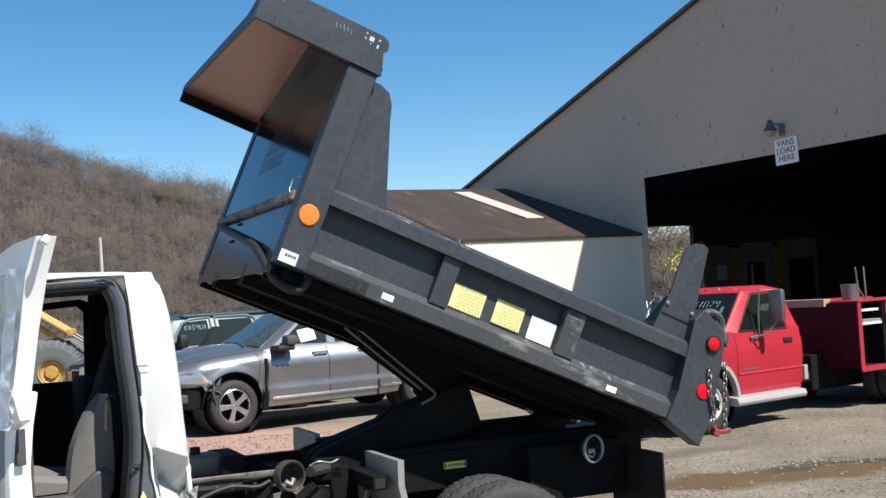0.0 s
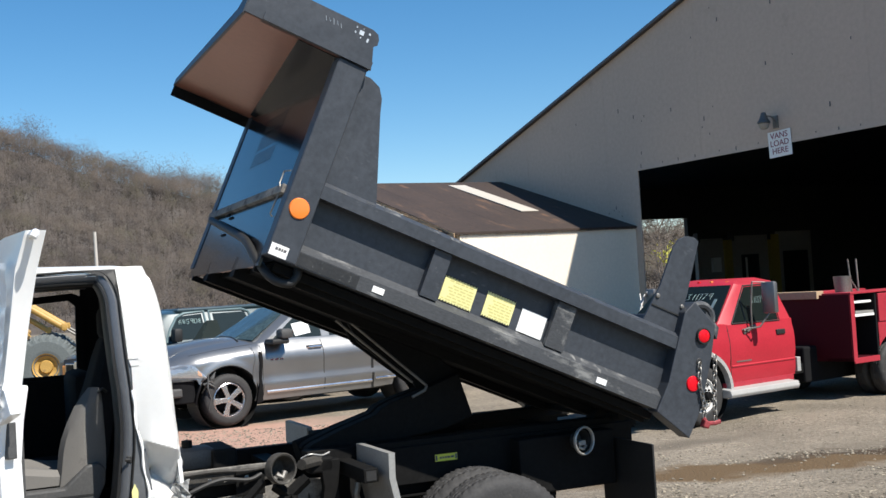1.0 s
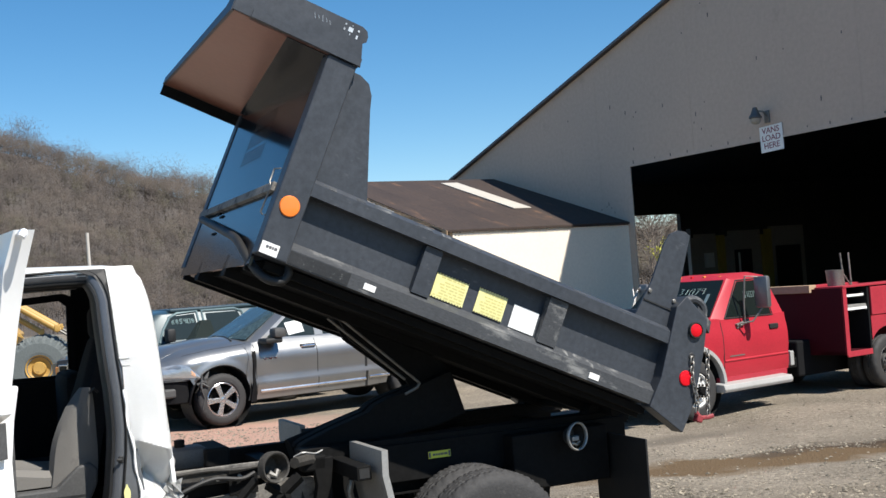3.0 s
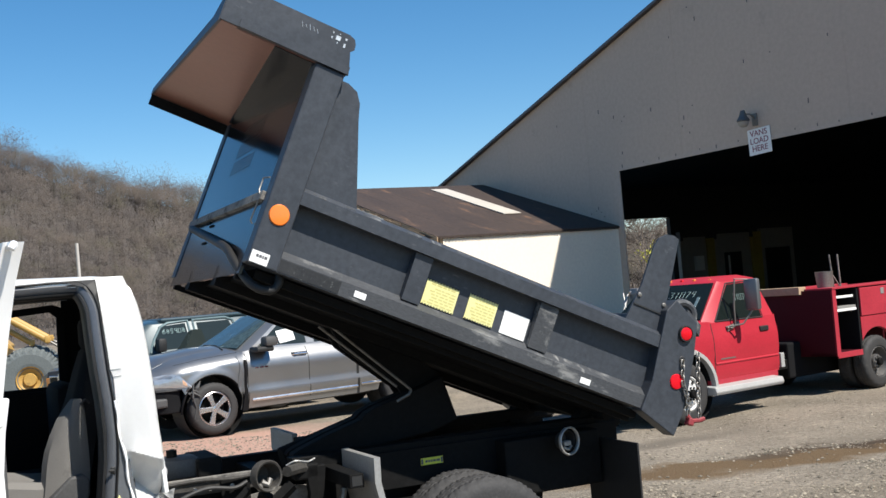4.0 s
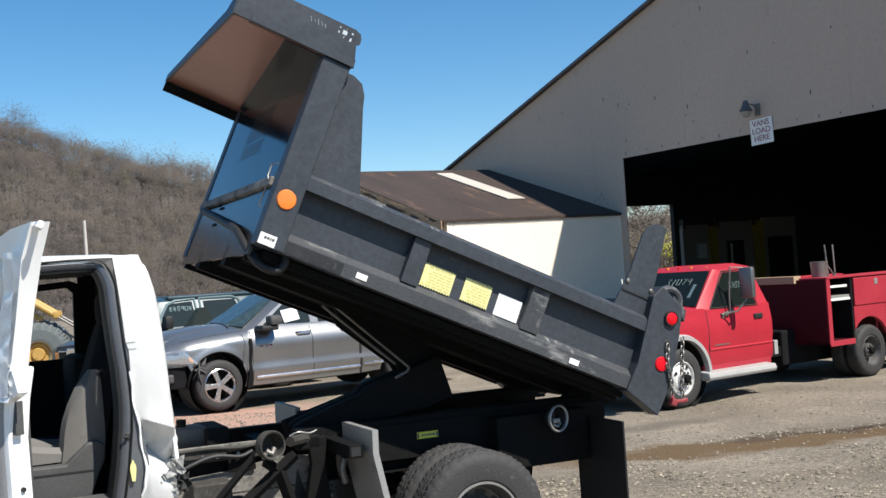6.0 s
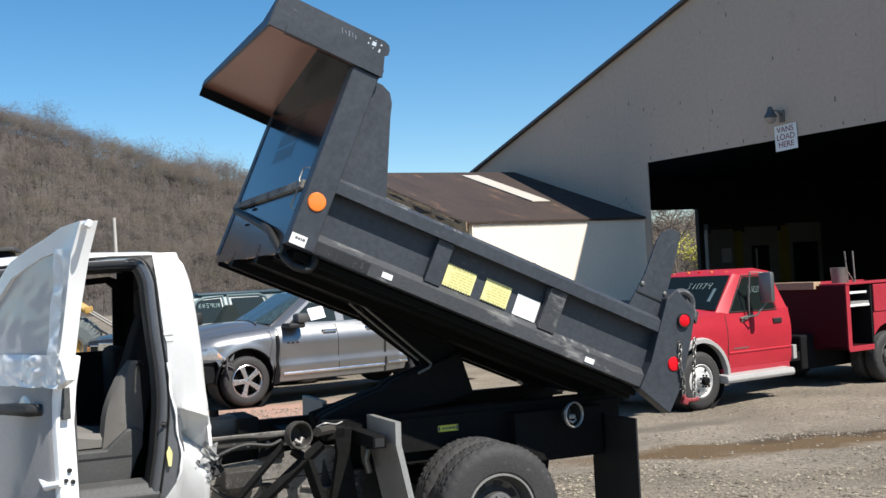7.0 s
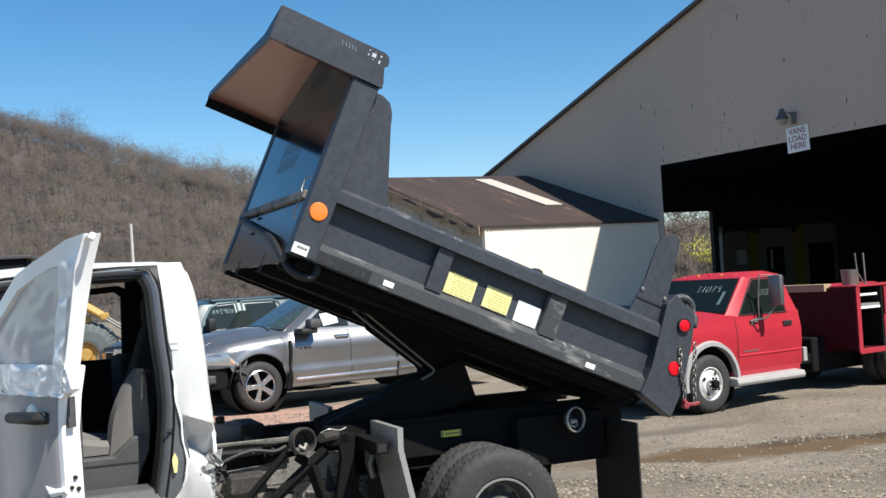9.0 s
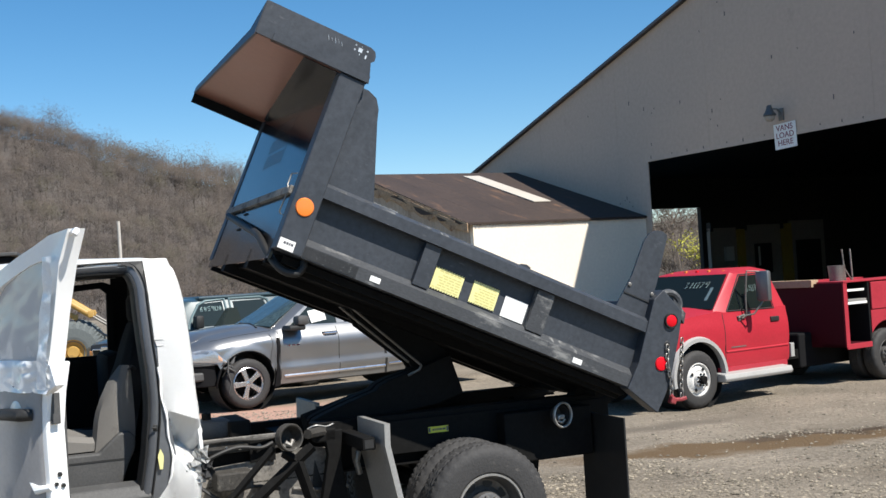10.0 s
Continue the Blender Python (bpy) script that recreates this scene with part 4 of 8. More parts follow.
def bolted_wheel(name, parent, x, y, z, r, w, rim_r, kind, spin=0.0, lugs=64, flip=False, rim_mat=None, ring=False):
    """A wheel with its outer face at y, facing +y: rim mesh with the tyre as its part."""
    sgn = -1 if flip else 1
    bm = bmesh.new()
    if kind == "dish":      # deep dished dual wheel
        lathe(bm, [(rim_r, 0.0), (rim_r * 0.96, 0.004), (rim_r * 0.93, -0.02), (rim_r * 0.86, -0.05), (rim_r * 0.80, -0.10), (rim_r * 0.62, -0.115), (rim_r * 0.5, -0.09), (rim_r * 0.46, -0.03), (rim_r * 0.3, -0.02), (0.001, -0.02)], 44)
    elif kind == "front":   # outward bulging steel wheel with a large hub
        lathe(bm, [(rim_r, 0.0), (rim_r * 0.95, 0.005), (rim_r * 0.92, -0.03), (rim_r * 0.86, -0.045), (rim_r * 0.78, -0.01), (rim_r * 0.6, 0.01), (rim_r * 0.5, 0.0), (rim_r * 0.42, 0.0), (rim_r * 0.4, 0.05), (rim_r * 0.25, 0.055), (0.001, 0.055)], 44)
    else:                   # five-spoke alloy: barrel and hub first
        lathe(bm, [(rim_r, 0.0), (rim_r * 0.96, 0.006), (rim_r * 0.90, -0.01), (rim_r * 0.89, -0.03)], 44)
        lathe(bm, [(rim_r * 0.2, -0.02), (rim_r * 0.2, 0.0), (rim_r * 0.12, 0.006), (0.001, 0.006)], 24)
    wheel = part(name, bm, rim_mat, parent, smooth=True, m=pose(x, y, z, 0, spin, 0) @ Matrix.Diagonal((1, sgn, 1, 1)))
    if kind == "alloy":
        for k in range(5):
            a = 2 * math.pi * k / 5
            bm = bmesh.new()
            prism(bm, [(-0.038, rim_r * 0.12), (0.038, rim_r * 0.12), (0.036, rim_r * 0.5), (0.05, rim_r * 0.93), (-0.05, rim_r * 0.93), (-0.036, rim_r * 0.5)], "y", -0.035, 0.004, 0.006)
            part("spoke", bm, rim_mat, wheel, m=pose(0, 0, 0, 0, math.degrees(a), 0))
        bm = bmesh.new()
        lathe(bm, [(rim_r * 0.89, -0.03), (rim_r * 0.86, -0.15), (0.001, -0.15)], 40)
        part("barrel", bm, M["frame"], wheel, smooth=True)
        bm = bmesh.new()
        lathe(bm, [(rim_r * 0.7, -0.09), (0.001, -0.09)], 30)
        part("brake_disc", bm, M["frame"], wheel)
    else:
        n = 4 if kind == "front" else 8
        for k in range(n):
            a = 2 * math.pi * (k + 0.5) / n
            bm = bmesh.new()
            rr = rim_r * (0.68 if kind == "front" else 0.71)
            depth = 0.012 if kind == "front" else -0.104
            lathe(bm, [(0.026 if kind == "front" else 0.034, depth), (0.001, depth + 0.001)], 14)
            part("hand_hole", bm, M["rubberseal"], wheel, m=pose(rr * math.cos(a), 0, rr * math.sin(a)))
        for k in range(8):
            a = 2 * math.pi * k / 8
            bm = bmesh.new()
            rr = rim_r * 0.35
            yy = 0.05 if kind == "front" else -0.022
            lathe(bm, [(0.014, yy), (0.014, yy + 0.02), (0.001, yy + 0.022)], 6)
            part("lug_nut", bm, M["frame"] if kind == "front" else M["steel"], wheel, m=pose(rr * math.cos(a), 0, rr * math.sin(a)))
        if ring:
            bm = bmesh.new()
            lathe(bm, [(rim_r * 1.01, 0.0), (rim_r * 1.0, 0.012), (rim_r * 0.95, 0.01), (rim_r * 0.94, -0.02)], 44)
            part("rim_edge", bm, M["zinc"], wheel, "bright rim edge", smooth=True)
        bm = bmesh.new()
        yy = 0.055 if kind == "front" else -0.02
        lathe(bm, [(rim_r * 0.26, yy), (rim_r * 0.25, yy + 0.05), (rim_r * 0.2, yy + 0.06), (0.001, yy + 0.06)], 20)
        part("hub", bm, M["frame"], wheel, smooth=True)
    bm = bmesh.new()
    sides = lugs * 2
    prof = [(rim_r * 0.98, -0.01), (rim_r * 1.06, 0.012), (r * 0.82, 0.018), (r * 0.93, 0.004), (r * 0.965, -0.01), (r, -0.03), (r, -w * 0.28), (r * 0.975, -w * 0.30), (r * 0.975, -w * 0.34), (r, -w * 0.36), (r, -w * 0.48), (r * 0.975, -w * 0.5), (r, -w * 0.52), (r, -w * 0.66), (r * 0.975, -w * 0.68), (r, -w * 0.72), (r, -w + 0.03), (r * 0.965, -w + 0.01), (r * 0.82, -w), (rim_r, -w + 0.01)]
    rings = lathe(bm, prof, sides)
    for i, ring in enumerate(rings):
        if prof[i][0] > r * 0.96:
            for k, v in enumerate(ring):
                if (k * 7 + i * 11 + (k * i) % 5) % 5 < 2:
                    f = 0.984
                    v.co.x *= f
                    v.co.z *= f
    part("tyre", bm, M["tyre"], wheel, "worn black rubber tyre", smooth=True)
    return wheel


def build_chassis():
    # frame rails, dump subframe, cross members
    for y in (0.39, -0.47):
        bm = bmesh.new()
        s = 1 if y > 0 else -1
        prism(bm, [(y, 0.66), (y + 0.08 * s, 0.66), (y + 0.08 * s, 0.67), (y + 0.012 * s, 0.67), (y + 0.012 * s, 0.90), (y + 0.08 * s, 0.90), (y + 0.08 * s, 0.915), (y, 0.915)], "x", -1.15, 2.2)
        part("frame_rail", bm, M["frame"], truck, "black channel frame rail")
        bm = bmesh.new()
        box(bm, (-1.2, y - 0.03, 0.917), (0.95 if y > 0 else 0.66, y + 0.09, 0.985), 0.006)
        part("subframe_rail", bm, M["frame"], truck)
    bm = bmesh.new()
    box(bm, (-1.15, 0.475, 0.735), (0.60, 0.50, 0.95), 0.004)
    sub = part("subframe_plate", bm, M["frame"], truck)
    for x in (-1.0, -0.45, 0.35, 0.95, 1.55):
        bm = bmesh.new()
        box(bm, (x, -0.46, 0.70), (x + 0.1, 0.385, 0.88))
        part("cross_member", bm, M["frame"], truck)
    bm = bmesh.new()
    box(bm, (0.05, 0.501, 0.845), (0.19, 0.503, 0.885))
    lab = part("decal", bm, M["caution"], truck, "small yellow caution decal")
    bm = bmesh.new()
    bars(bm, 0.07, 0.17, 0.852, 0.878, 1, 0.5032, 0.001, 8)
    for x in (0.052, 0.176):
        box(bm, (x, 0.5032, 0.850), (x + 0.012, 0.5042, 0.880))
    part("decal_lettering", bm, M["trimdark"], lab)
    # dusty side plate and brackets ahead of the wheel
    bm = bmesh.new()
    prism(bm, [(0.80, 0.45), (0.80, 0.82), (1.05, 0.84), (1.38, 0.79), (1.70, 0.77), (1.74, 0.45)], "y", 0.43, 0.47)
    part("frame_side_plate", bm, M["dusty"], truck, "dust covered frame plate")
    bm = bmesh.new()
    prism(bm, [(0.90, 0.58), (0.98, 0.58), (0.95, 0.76)], "y", 0.466, 0.474)
    part("plate_slot", bm, M["rubberseal"], truck)
    bm = bmesh.new()
    box(bm, (1.05, 0.43, 0.86), (1.74, 0.48, 0.94), 0.006)
    part("spring_hanger", bm, M["grimy"], truck)
    bm = bmesh.new()
    box(bm, (1.38, 0.50, 0.66), (1.60, 0.66, 0.77), 0.012)
    part("battery_tray", bm, M["grimy"], truck, "grimy dark box on the frame")
    bm = bmesh.new()
    box(bm, (1.2, 0.482, 0.79), (1.36, 0.495, 0.93), 0.004)
    for k in range(3):
        tube(bm, [(1.23 + 0.05 * k, 0.49, 0.86), (1.23 + 0.05 * k, 0.51, 0.86)], 0.012, 6)
    part("bolted_bracket", bm, M["frame"], truck)
    # filler neck ring and its struts
    bm = bmesh.new()
    lathe(bm, [(0.080, -0.05), (0.084, 0.0), (0.078, 0.012), (0.069, 0.008), (0.064, -0.03), (0.05, -0.09), (0.001, -0.1)], 32)
    ring = part("filler_neck", bm, M["grimy"], truck, "round black filler neck", smooth=True, m=pose(1.175, 0.80, 0.957, 0, 0, 14))
    bm = bmesh.new()
    tube(bm, [(0.02, -0.04, -0.03), (-0.01, -0.03, -0.05), (-0.03, -0.035, -0.02)], 0.018, 8)
    tube(bm, [(0.03, -0.04, -0.05), (0.045, -0.02, -0.06)], 0.016, 8)
    part("filler_cap", bm, M["steel"], ring, "bright metal cap", smooth=True)
    for nm, a, b, wd in (("strut", (1.27, 0.75, 0.90), (1.62, 0.75, 0.55), 0.022), ("strut", (1.2, 0.70, 0.86), (1.1, 0.70, 0.78), 0.03), ("strut", (1.02, 0.70, 0.88), (1.44, 0.70, 0.55), 0.035), ("strut", (1.12, 0.70, 0.81), (1.03, 0.70, 0.50), 0.036)):
        bm = bmesh.new()
        tube(bm, [a, b], wd, 4)
        part(nm, bm, M["frame"], truck)
    bm = bmesh.new()
    tube(bm, [(1.05, 0.72, 0.955), (0.95, 0.62, 0.95), (0.86, 0.55, 0.93)], 0.03, 8)
    part("filler_hose", bm, M["grimy"], truck, "dirty corrugated hose", smooth=True)
    bm = bmesh.new()
    box(bm, (0.84, 0.52, 0.88), (0.98, 0.62, 0.965), 0.012)
    part("valve_block", bm, M["frame"], truck)
    bm = bmesh.new()
    prism(bm, [(0.80, 0.95), (0.92, 0.95), (0.90, 0.80), (0.97, 0.45), (0.78, 0.45), (0.82, 0.8)], "y", 0.56, 0.62, 0.006)
    part("hanger_bracket", bm, M["frame"], truck)
    bm = bmesh.new()
    tube(bm, [(0.70, 0.60, 0.80), (0.72, 0.61, 0.74), (0.70, 0.6, 0.66)], 0.02, 8)
    part("shackle", bm, M["steel"], truck, "rusty steel shackle", smooth=True)
    # mudguard front plate: a bent bare plate on a square tube
    bm = bmesh.new()
    t = 0.035
    prism(bm, [(0.665, 1.005), (0.665 - t, 1.005), (0.668 - t, 0.875), (0.585 - t, 0.45), (0.585, 0.45), (0.668, 0.875)], "y", 0.50, 1.03)
    part("mudguard_plate", bm, M["zinc"], truck, "bent bare steel plate")
    bm = bmesh.new()
    box(bm, (0.70, 0.42, 0.85), (0.78, 0.95, 0.925), 0.004)
    part("square_tube", bm, M["frame"], truck)
    bm = bmesh.new()
    box(bm, (0.712, 0.946, 0.862), (0.768, 0.953, 0.913))
    part("tube_bore", bm, M["rubberseal"], truck)
    bm = bmesh.new()
    prism(bm, [(0.665, 1.005), (0.665 - t, 1.005), (0.668 - t, 0.875), (0.60 - t, 0.56), (0.60, 0.56), (0.668, 0.875)], "y", -1.03, -0.50)
    part("mudguard_plate", bm, M["dullplate"], truck, "bent dull steel plate")
    # washer reservoir and boxes behind the cab
    bm = bmesh.new()
    box(bm, (1.40, 0.02, 0.92), (1.66, 0.26, 1.04), 0.04)
    res = part("reservoir", bm, M["plasticgrey"], truck, "grey plastic reservoir", smooth=True)
    bm = bmesh.new()
    lathe(bm, [(0.03, 0), (0.03, 0.04), (0.001, 0.045)], 14)
    part("reservoir_cap", bm, M["frame"], res, m=pose(1.55, 0.14, 1.04, 90, 0, 0))
    bm = bmesh.new()
    box(bm, (1.30, -0.1, 0.92), (1.44, 0.3, 1.03), 0.015)
    part("relay_box", bm, M["frame"], truck)
    for nm, pts, r, mt, lb in (("air_line", [(1.78, 0.52, 0.93), (1.5, 0.53, 0.945), (1.3, 0.52, 0.93), (1.1, 0.5, 0.94)], 0.009, "grimy", "thin dirty steel line"),
                               ("wiring_loom", [(1.72, 0.55, 0.80), (1.6, 0.56, 0.86), (1.45, 0.55, 0.90), (1.3, 0.53, 0.88), (1.22, 0.5, 0.90)], 0.012, "rubberseal", ""),
                               ("brake_hose", [(1.7, 0.56, 0.70), (1.55, 0.6, 0.60), (1.4, 0.58, 0.66), (1.2, 0.55, 0.62)], 0.012, "rubberseal", ""),
                               ("wiring_loom", [(1.02, 0.6, 0.97), (0.97, 0.62, 0.99), (0.9, 0.6, 0.975), (0.85, 0.58, 0.985)], 0.005, "zinc", "bright coiled lead"),
                               ("drain_tube", [(1.1, 0.48, 0.6), (0.9, 0.49, 0.57), (0.75, 0.5, 0.58)], 0.012, "dusty", "")):
        bm = bmesh.new()
        tube(bm, eased(pts), r, 7)
        part(nm, bm, M[mt], truck, lb, smooth=True)
    bm = bmesh.new()
    box(bm, (1.12, 0.47, 0.935), (1.74, 0.50, 0.955), 0.003)
    part("rail_flange", bm, M["dusty"], truck)
    for x in (1.5, 1.42, 1.3):
        bm = bmesh.new()
        tube(bm, [(x, 0.47, 0.89), (x, 0.50, 0.89)], 0.013, 6)
        part("frame_bolt", bm, M["zinc"], truck)
    # rear work lamp with a guard ring
    bm = bmesh.new()
    lathe(bm, [(0.072, 0.0), (0.074, 0.008), (0.079, 0.011), (0.084, 0.008), (0.086, 0.0), (0.082, -0.012), (0.075, -0.012), (0.072, 0.0)], 36)
    lamp = part("lamp_ring", bm, M["zinc"], truck, "round bare metal lamp ring", smooth=True, m=pose(-0.665, 0.75, 0.9, 0, 0, 18))
    bm = bmesh.new()
    lathe(bm, [(0.062, -0.01), (0.05, -0.07), (0.001, -0.08)], 28)
    part("lamp_bowl", bm, M["rubberseal"], lamp, smooth=True)
    bm = bmesh.new()
    box(bm, (-0.03, -0.05, -0.03), (0.03, -0.01, 0.0), 0.008)
    tube(bm, [(-0.035, -0.02, -0.035), (0.0, -0.01, -0.05), (0.035, -0.02, -0.035)], 0.008, 6)
    part("lamp_bulb_holder", bm, M["zinc"], lamp)
    bm = bmesh.new()
    box(bm, (-0.95, 0.45, 0.60), (-0.30, 0.62, 0.93), 0.01)
    part("rear_bracket", bm, M["frame"], truck)
    bm = bmesh.new()
    prism(bm, [(-0.30, 0.93), (-0.97, 0.93), (-0.97, 0.585), (-0.60, 0.60), (-0.585, 0.50), (-0.53, 0.44), (-0.45, 0.5), (-0.38, 0.7)], "y", 0.42, 0.50, 0.01)
    part("rear_hanger", bm, M["frame"], truck)
    bm = bmesh.new()
    prism(bm, [(1.0, 0.87), (0.42, 0.87), (0.42, 0.22), (1.0, 0.18)], "x", -0.985, -0.972, 0.003)
    part("mud_flap", bm, M["rubberseal"], truck, "black rubber mud flap")
    bm = bmesh.new()
    prism(bm, [(-0.42, 0.87), (-1.0, 0.87), (-1.0, 0.2), (-0.42, 0.2)], "x", -0.985, -0.972, 0.003)
    part("mud_flap", bm, M["rubberseal"], truck, "black rubber mud flap")
    bm = bmesh.new()
    tube(bm, [(0, -0.95, 0.405), (0, 0.95, 0.405)], 0.06, 12)
    part("rear_axle", bm, M["frame"], truck, smooth=True)
    # scissor hoist
    for y in (0.25, 0.13):
        bm = bmesh.new()
        prism(bm, [(0.91, 0.97), (0.90, 0.99), (0.86, 1.01), (0.68, 1.075), (0.48, 1.135), (0.44, 1.17), (0.37, 1.20), (0.20, 1.245), (-0.06, 1.33), (-0.14, 1.066), (0.04, 1.01), (0.44, 0.965)], "y", y, y + 0.09, 0.006)
        part("hoist_lower_arm", bm, M["frame"], truck)
        bm = bmesh.new()
        prism(bm, [(0.60, 1.70), (0.535, 1.56), (0.20, 1.29), (0.15, 1.20), (-0.06, 1.25), (-0.06, 1.36), (0.25, 1.60)], "y", y - 0.03, y, 0.004)
        part("hoist_upper_arm", bm, M["frame"], truck)
    for a, b in (((0.63, 0.34, 1.707), (0.15, 0.34, 1.275)), ((0.68, 0.30, 1.70), (0.225, 0.30, 1.30))):
        bm = bmesh.new()
        tube(bm, [a, b], 0.008, 6)
        part("hoist_rod", bm, M["steel"], truck, "bright steel rod", smooth=True)
    bm = bmesh.new()
    tube(bm, [(0.15, 0.34, 1.275), (0.17, 0.35, 1.25), (0.25, 0.35, 1.218)], 0.009, 6)
    part("hoist_rod", bm, M["steel"], truck, smooth=True)
    bm = bmesh.new()
    tube(bm, [(0.90, 0.1, 0.93), (0.3, 0.1, 1.10)], [0.08, 0.08], 16)
    tube(bm, [(0.3, 0.1, 1.10), (-0.02, 0.1, 1.20)], [0.045, 0.045], 12)
    part("hydraulic_ram", bm, M["frame"], truck, smooth=True)
    bm = bmesh.new()
    tube(bm, [(-1.03, -0.6, 1.0), (-1.03, 0.6, 1.0)], 0.035, 12)
    part("hinge_pin", bm, M["frame"], truck, smooth=True)
    for y in (0.36, -0.5):
        bm = bmesh.new()
        prism(bm, [(-1.2, 0.9), (-0.85, 0.9), (-0.95, 1.05), (-1.1, 1.07)], "y", y, y + 0.1)
        part("hinge_block", bm, M["frame"], truck)


build_chassis()
for y, flip in ((1.0, False), (-1.0, True)):
    bolted_wheel("rear_wheel", truck, 0, y, 0.405, 0.402, 0.20, 0.222, "dish", 10, 84, flip, M["steelrim"], True)
    bolted_wheel("inner_rear_wheel", truck, 0, y - (0.27 if not flip else -0.27), 0.405, 0.402, 0.20, 0.222, "dish", 0, 84, flip, M["steelrim"])
    bolted_wheel("front_wheel", truck, 3.75, y - (0.05 if not flip else -0.05), 0.405, 0.402, 0.20, 0.222, "front", 0, 60, flip, M["steelrim"])


def build_cab():
    # side shape: half width by height
    zs = [0.55, 0.75, 0.95, 1.15, 1.27, 1.45, 1.6, 1.75, 1.9, 2.0, 2.06]
    ys = [0.90, 0.94, 0.955, 0.955, 0.95, 0.935, 0.91, 0.875, 0.835, 0.79, 0.73]
    back = [1.745, 1.73, 1.705, 1.72, 1.732, 1.738, 1.746, 1.755, 1.77, 1.80, 1.84]
    front = [2.05, 2.0, 1.965, 1.94, 1.932, 1.938, 1.95, 1.957, 1.962, 1.967, 1.97]

    edge_z = [0.55, 0.70, 0.78, 0.84, 0.95, 1.13, 1.22, 1.32, 1.45, 1.56, 1.60, 2.06]
    edge_x = [2.05, 1.99, 1.93, 1.893, 1.888, 1.909, 1.917, 1.934, 1.936, 1.936, 1.948, 1.97]

    def panel(sgn, dent):
        """Quarter panel behind the door, rounded round the back corner."""
        bm = bmesh.new()
        rnd = random.Random(5)
        grid = []
        fine = 180
        for i in range(fine + 1):
            z = zs[0] + (zs[-1] - zs[0]) * i / fine
            y, xb, xf = (sum(float(np.interp(z + e, zs, c)) for e in (-0.07, -0.035, 0, 0.035, 0.07)) / 5 for c in (ys, back, front))
            if dent:
                xf = float(np.interp(z, edge_z, edge_x))
            row = []
            for j in range(45):
                t = j / 44
                if t < 0.62:
                    x, yy = xf + (xb + 0.055 - xf) * t / 0.62, y
                else:
                    a = (t - 0.62) / 0.38 * math.pi / 2
                    x, yy = xb + 0.055 - 0.055 * math.sin(a), y - 0.055 * (1 - math.cos(a))
                if dent:
                    s = (1.96 - x) / 0.24
                    lip = 1.225 - 0.09 * s                      # where the fold begins, falling to the back
                    low = 0.90 - 0.02 * s + 0.05 * math.sin(s * 5)
                    inn = smooth_step(0.1, 0.45, s)
                    if z > lip:
                        k = 0.028 * math.exp(-(z - lip) / 0.07)
                    elif z > low:
                        q = (lip - z) / (lip - low)
                        k = 0.028 - 0.165 * min(q / 0.62, 1.0) ** 0.8 + 0.135 * max(0.0, (q - 0.62) / 0.38)
                        k += 0.05 * (abs(((x * 5.5 + z * 3.1) % 1.0) - 0.5) - 0.25) * math.sin(math.pi * q)
                        k += 0.045 * (abs(((x * 4.2 - z * 6.3) % 1.0) - 0.5) - 0.25) * math.sin(math.pi * q)
                    else:
                        k = 0.003 + 0.012 * (1 - math.exp((z - low) / 0.05)) * smooth_step(0.6, 0.8, z)
                    yy += k * inn
                    x += 0.035 * inn * smooth_step(0.75, 0.9, z) * smooth_step(1.25, 1.05, z) * noise.noise(Vector((z * 9, yy * 6, 4)))
                row.append(bm.verts.new((x, yy * sgn, z)))
            grid.append(row)
        for i in range(fine):
            for j in range(44):
                bm.faces.new((grid[i][j], grid[i][j + 1], grid[i + 1][j + 1], grid[i + 1][j]))
        geom = bmesh.ops.solidify(bm, geom=bm.faces[:], thickness=0.012)
        return bm
    cab = part("cab", panel(1, True), M["white"], truck, "white painted cab shell, crumpled behind the door", smooth=True)
    part("far_quarter_panel", panel(-1, False), M["white"], cab, smooth=True)
    bm = bmesh.new()
    rows = []
    for k in range(28):
        z = 0.66 + 0.96 * k / 27
        xa, xb, y = float(np.interp(z, edge_z, edge_x)) - 0.02, float(np.interp(z, zs, front)) + 0.03, float(np.interp(z, zs, ys))
        rows.append([(xa, y - 0.014, z), (xb, y - 0.010, z), (xb, y - 0.022, z), (xa, y - 0.026, z)])
    loft(bm, rows)
    part("jamb_plate", bm, M["greypaint"], cab, "grey door jamb bared by the torn panel", smooth=True)
    bm = bmesh.new()
    tube(bm, [(float(np.interp(z, edge_z, edge_x)) + 0.002 + 0.004 * math.sin(z * 31), float(np.interp(z, zs, ys)) + 0.001 + 0.006 * math.sin(z * 23), z) for z in [0.80 + 0.025 * k for k in range(27)]], [0.004 + 0.004 * abs(math.sin(k * 0.7)) for k in range(27)], 6)
    part("torn_edge", bm, M["white"], cab, "curled torn edge of the panel", smooth=True)
    # torn, folded metal at the lower back corner
    rnd = random.Random(23)
    for x0, z0, w, h, tone_ in ((1.735, 0.93, 0.085, 0.10, "bare"), (1.79, 0.86, 0.10, 0.07, "bare"), (1.70, 0.84, 0.07, 0.09, "plasticgrey"), (1.75, 0.80, 0.09, 0.05, "bare")):
        bm = bmesh.new()
        g = [[bm.verts.new((x0 - w / 2 + w * i / 5 + rnd.uniform(-0.012, 0.012), float(np.interp(z0, zs, ys)) - 0.012 + rnd.uniform(-0.022, 0.03), z0 - h / 2 + h * j / 4 + rnd.uniform(-0.012, 0.012))) for j in range(5)] for i in range(6)]
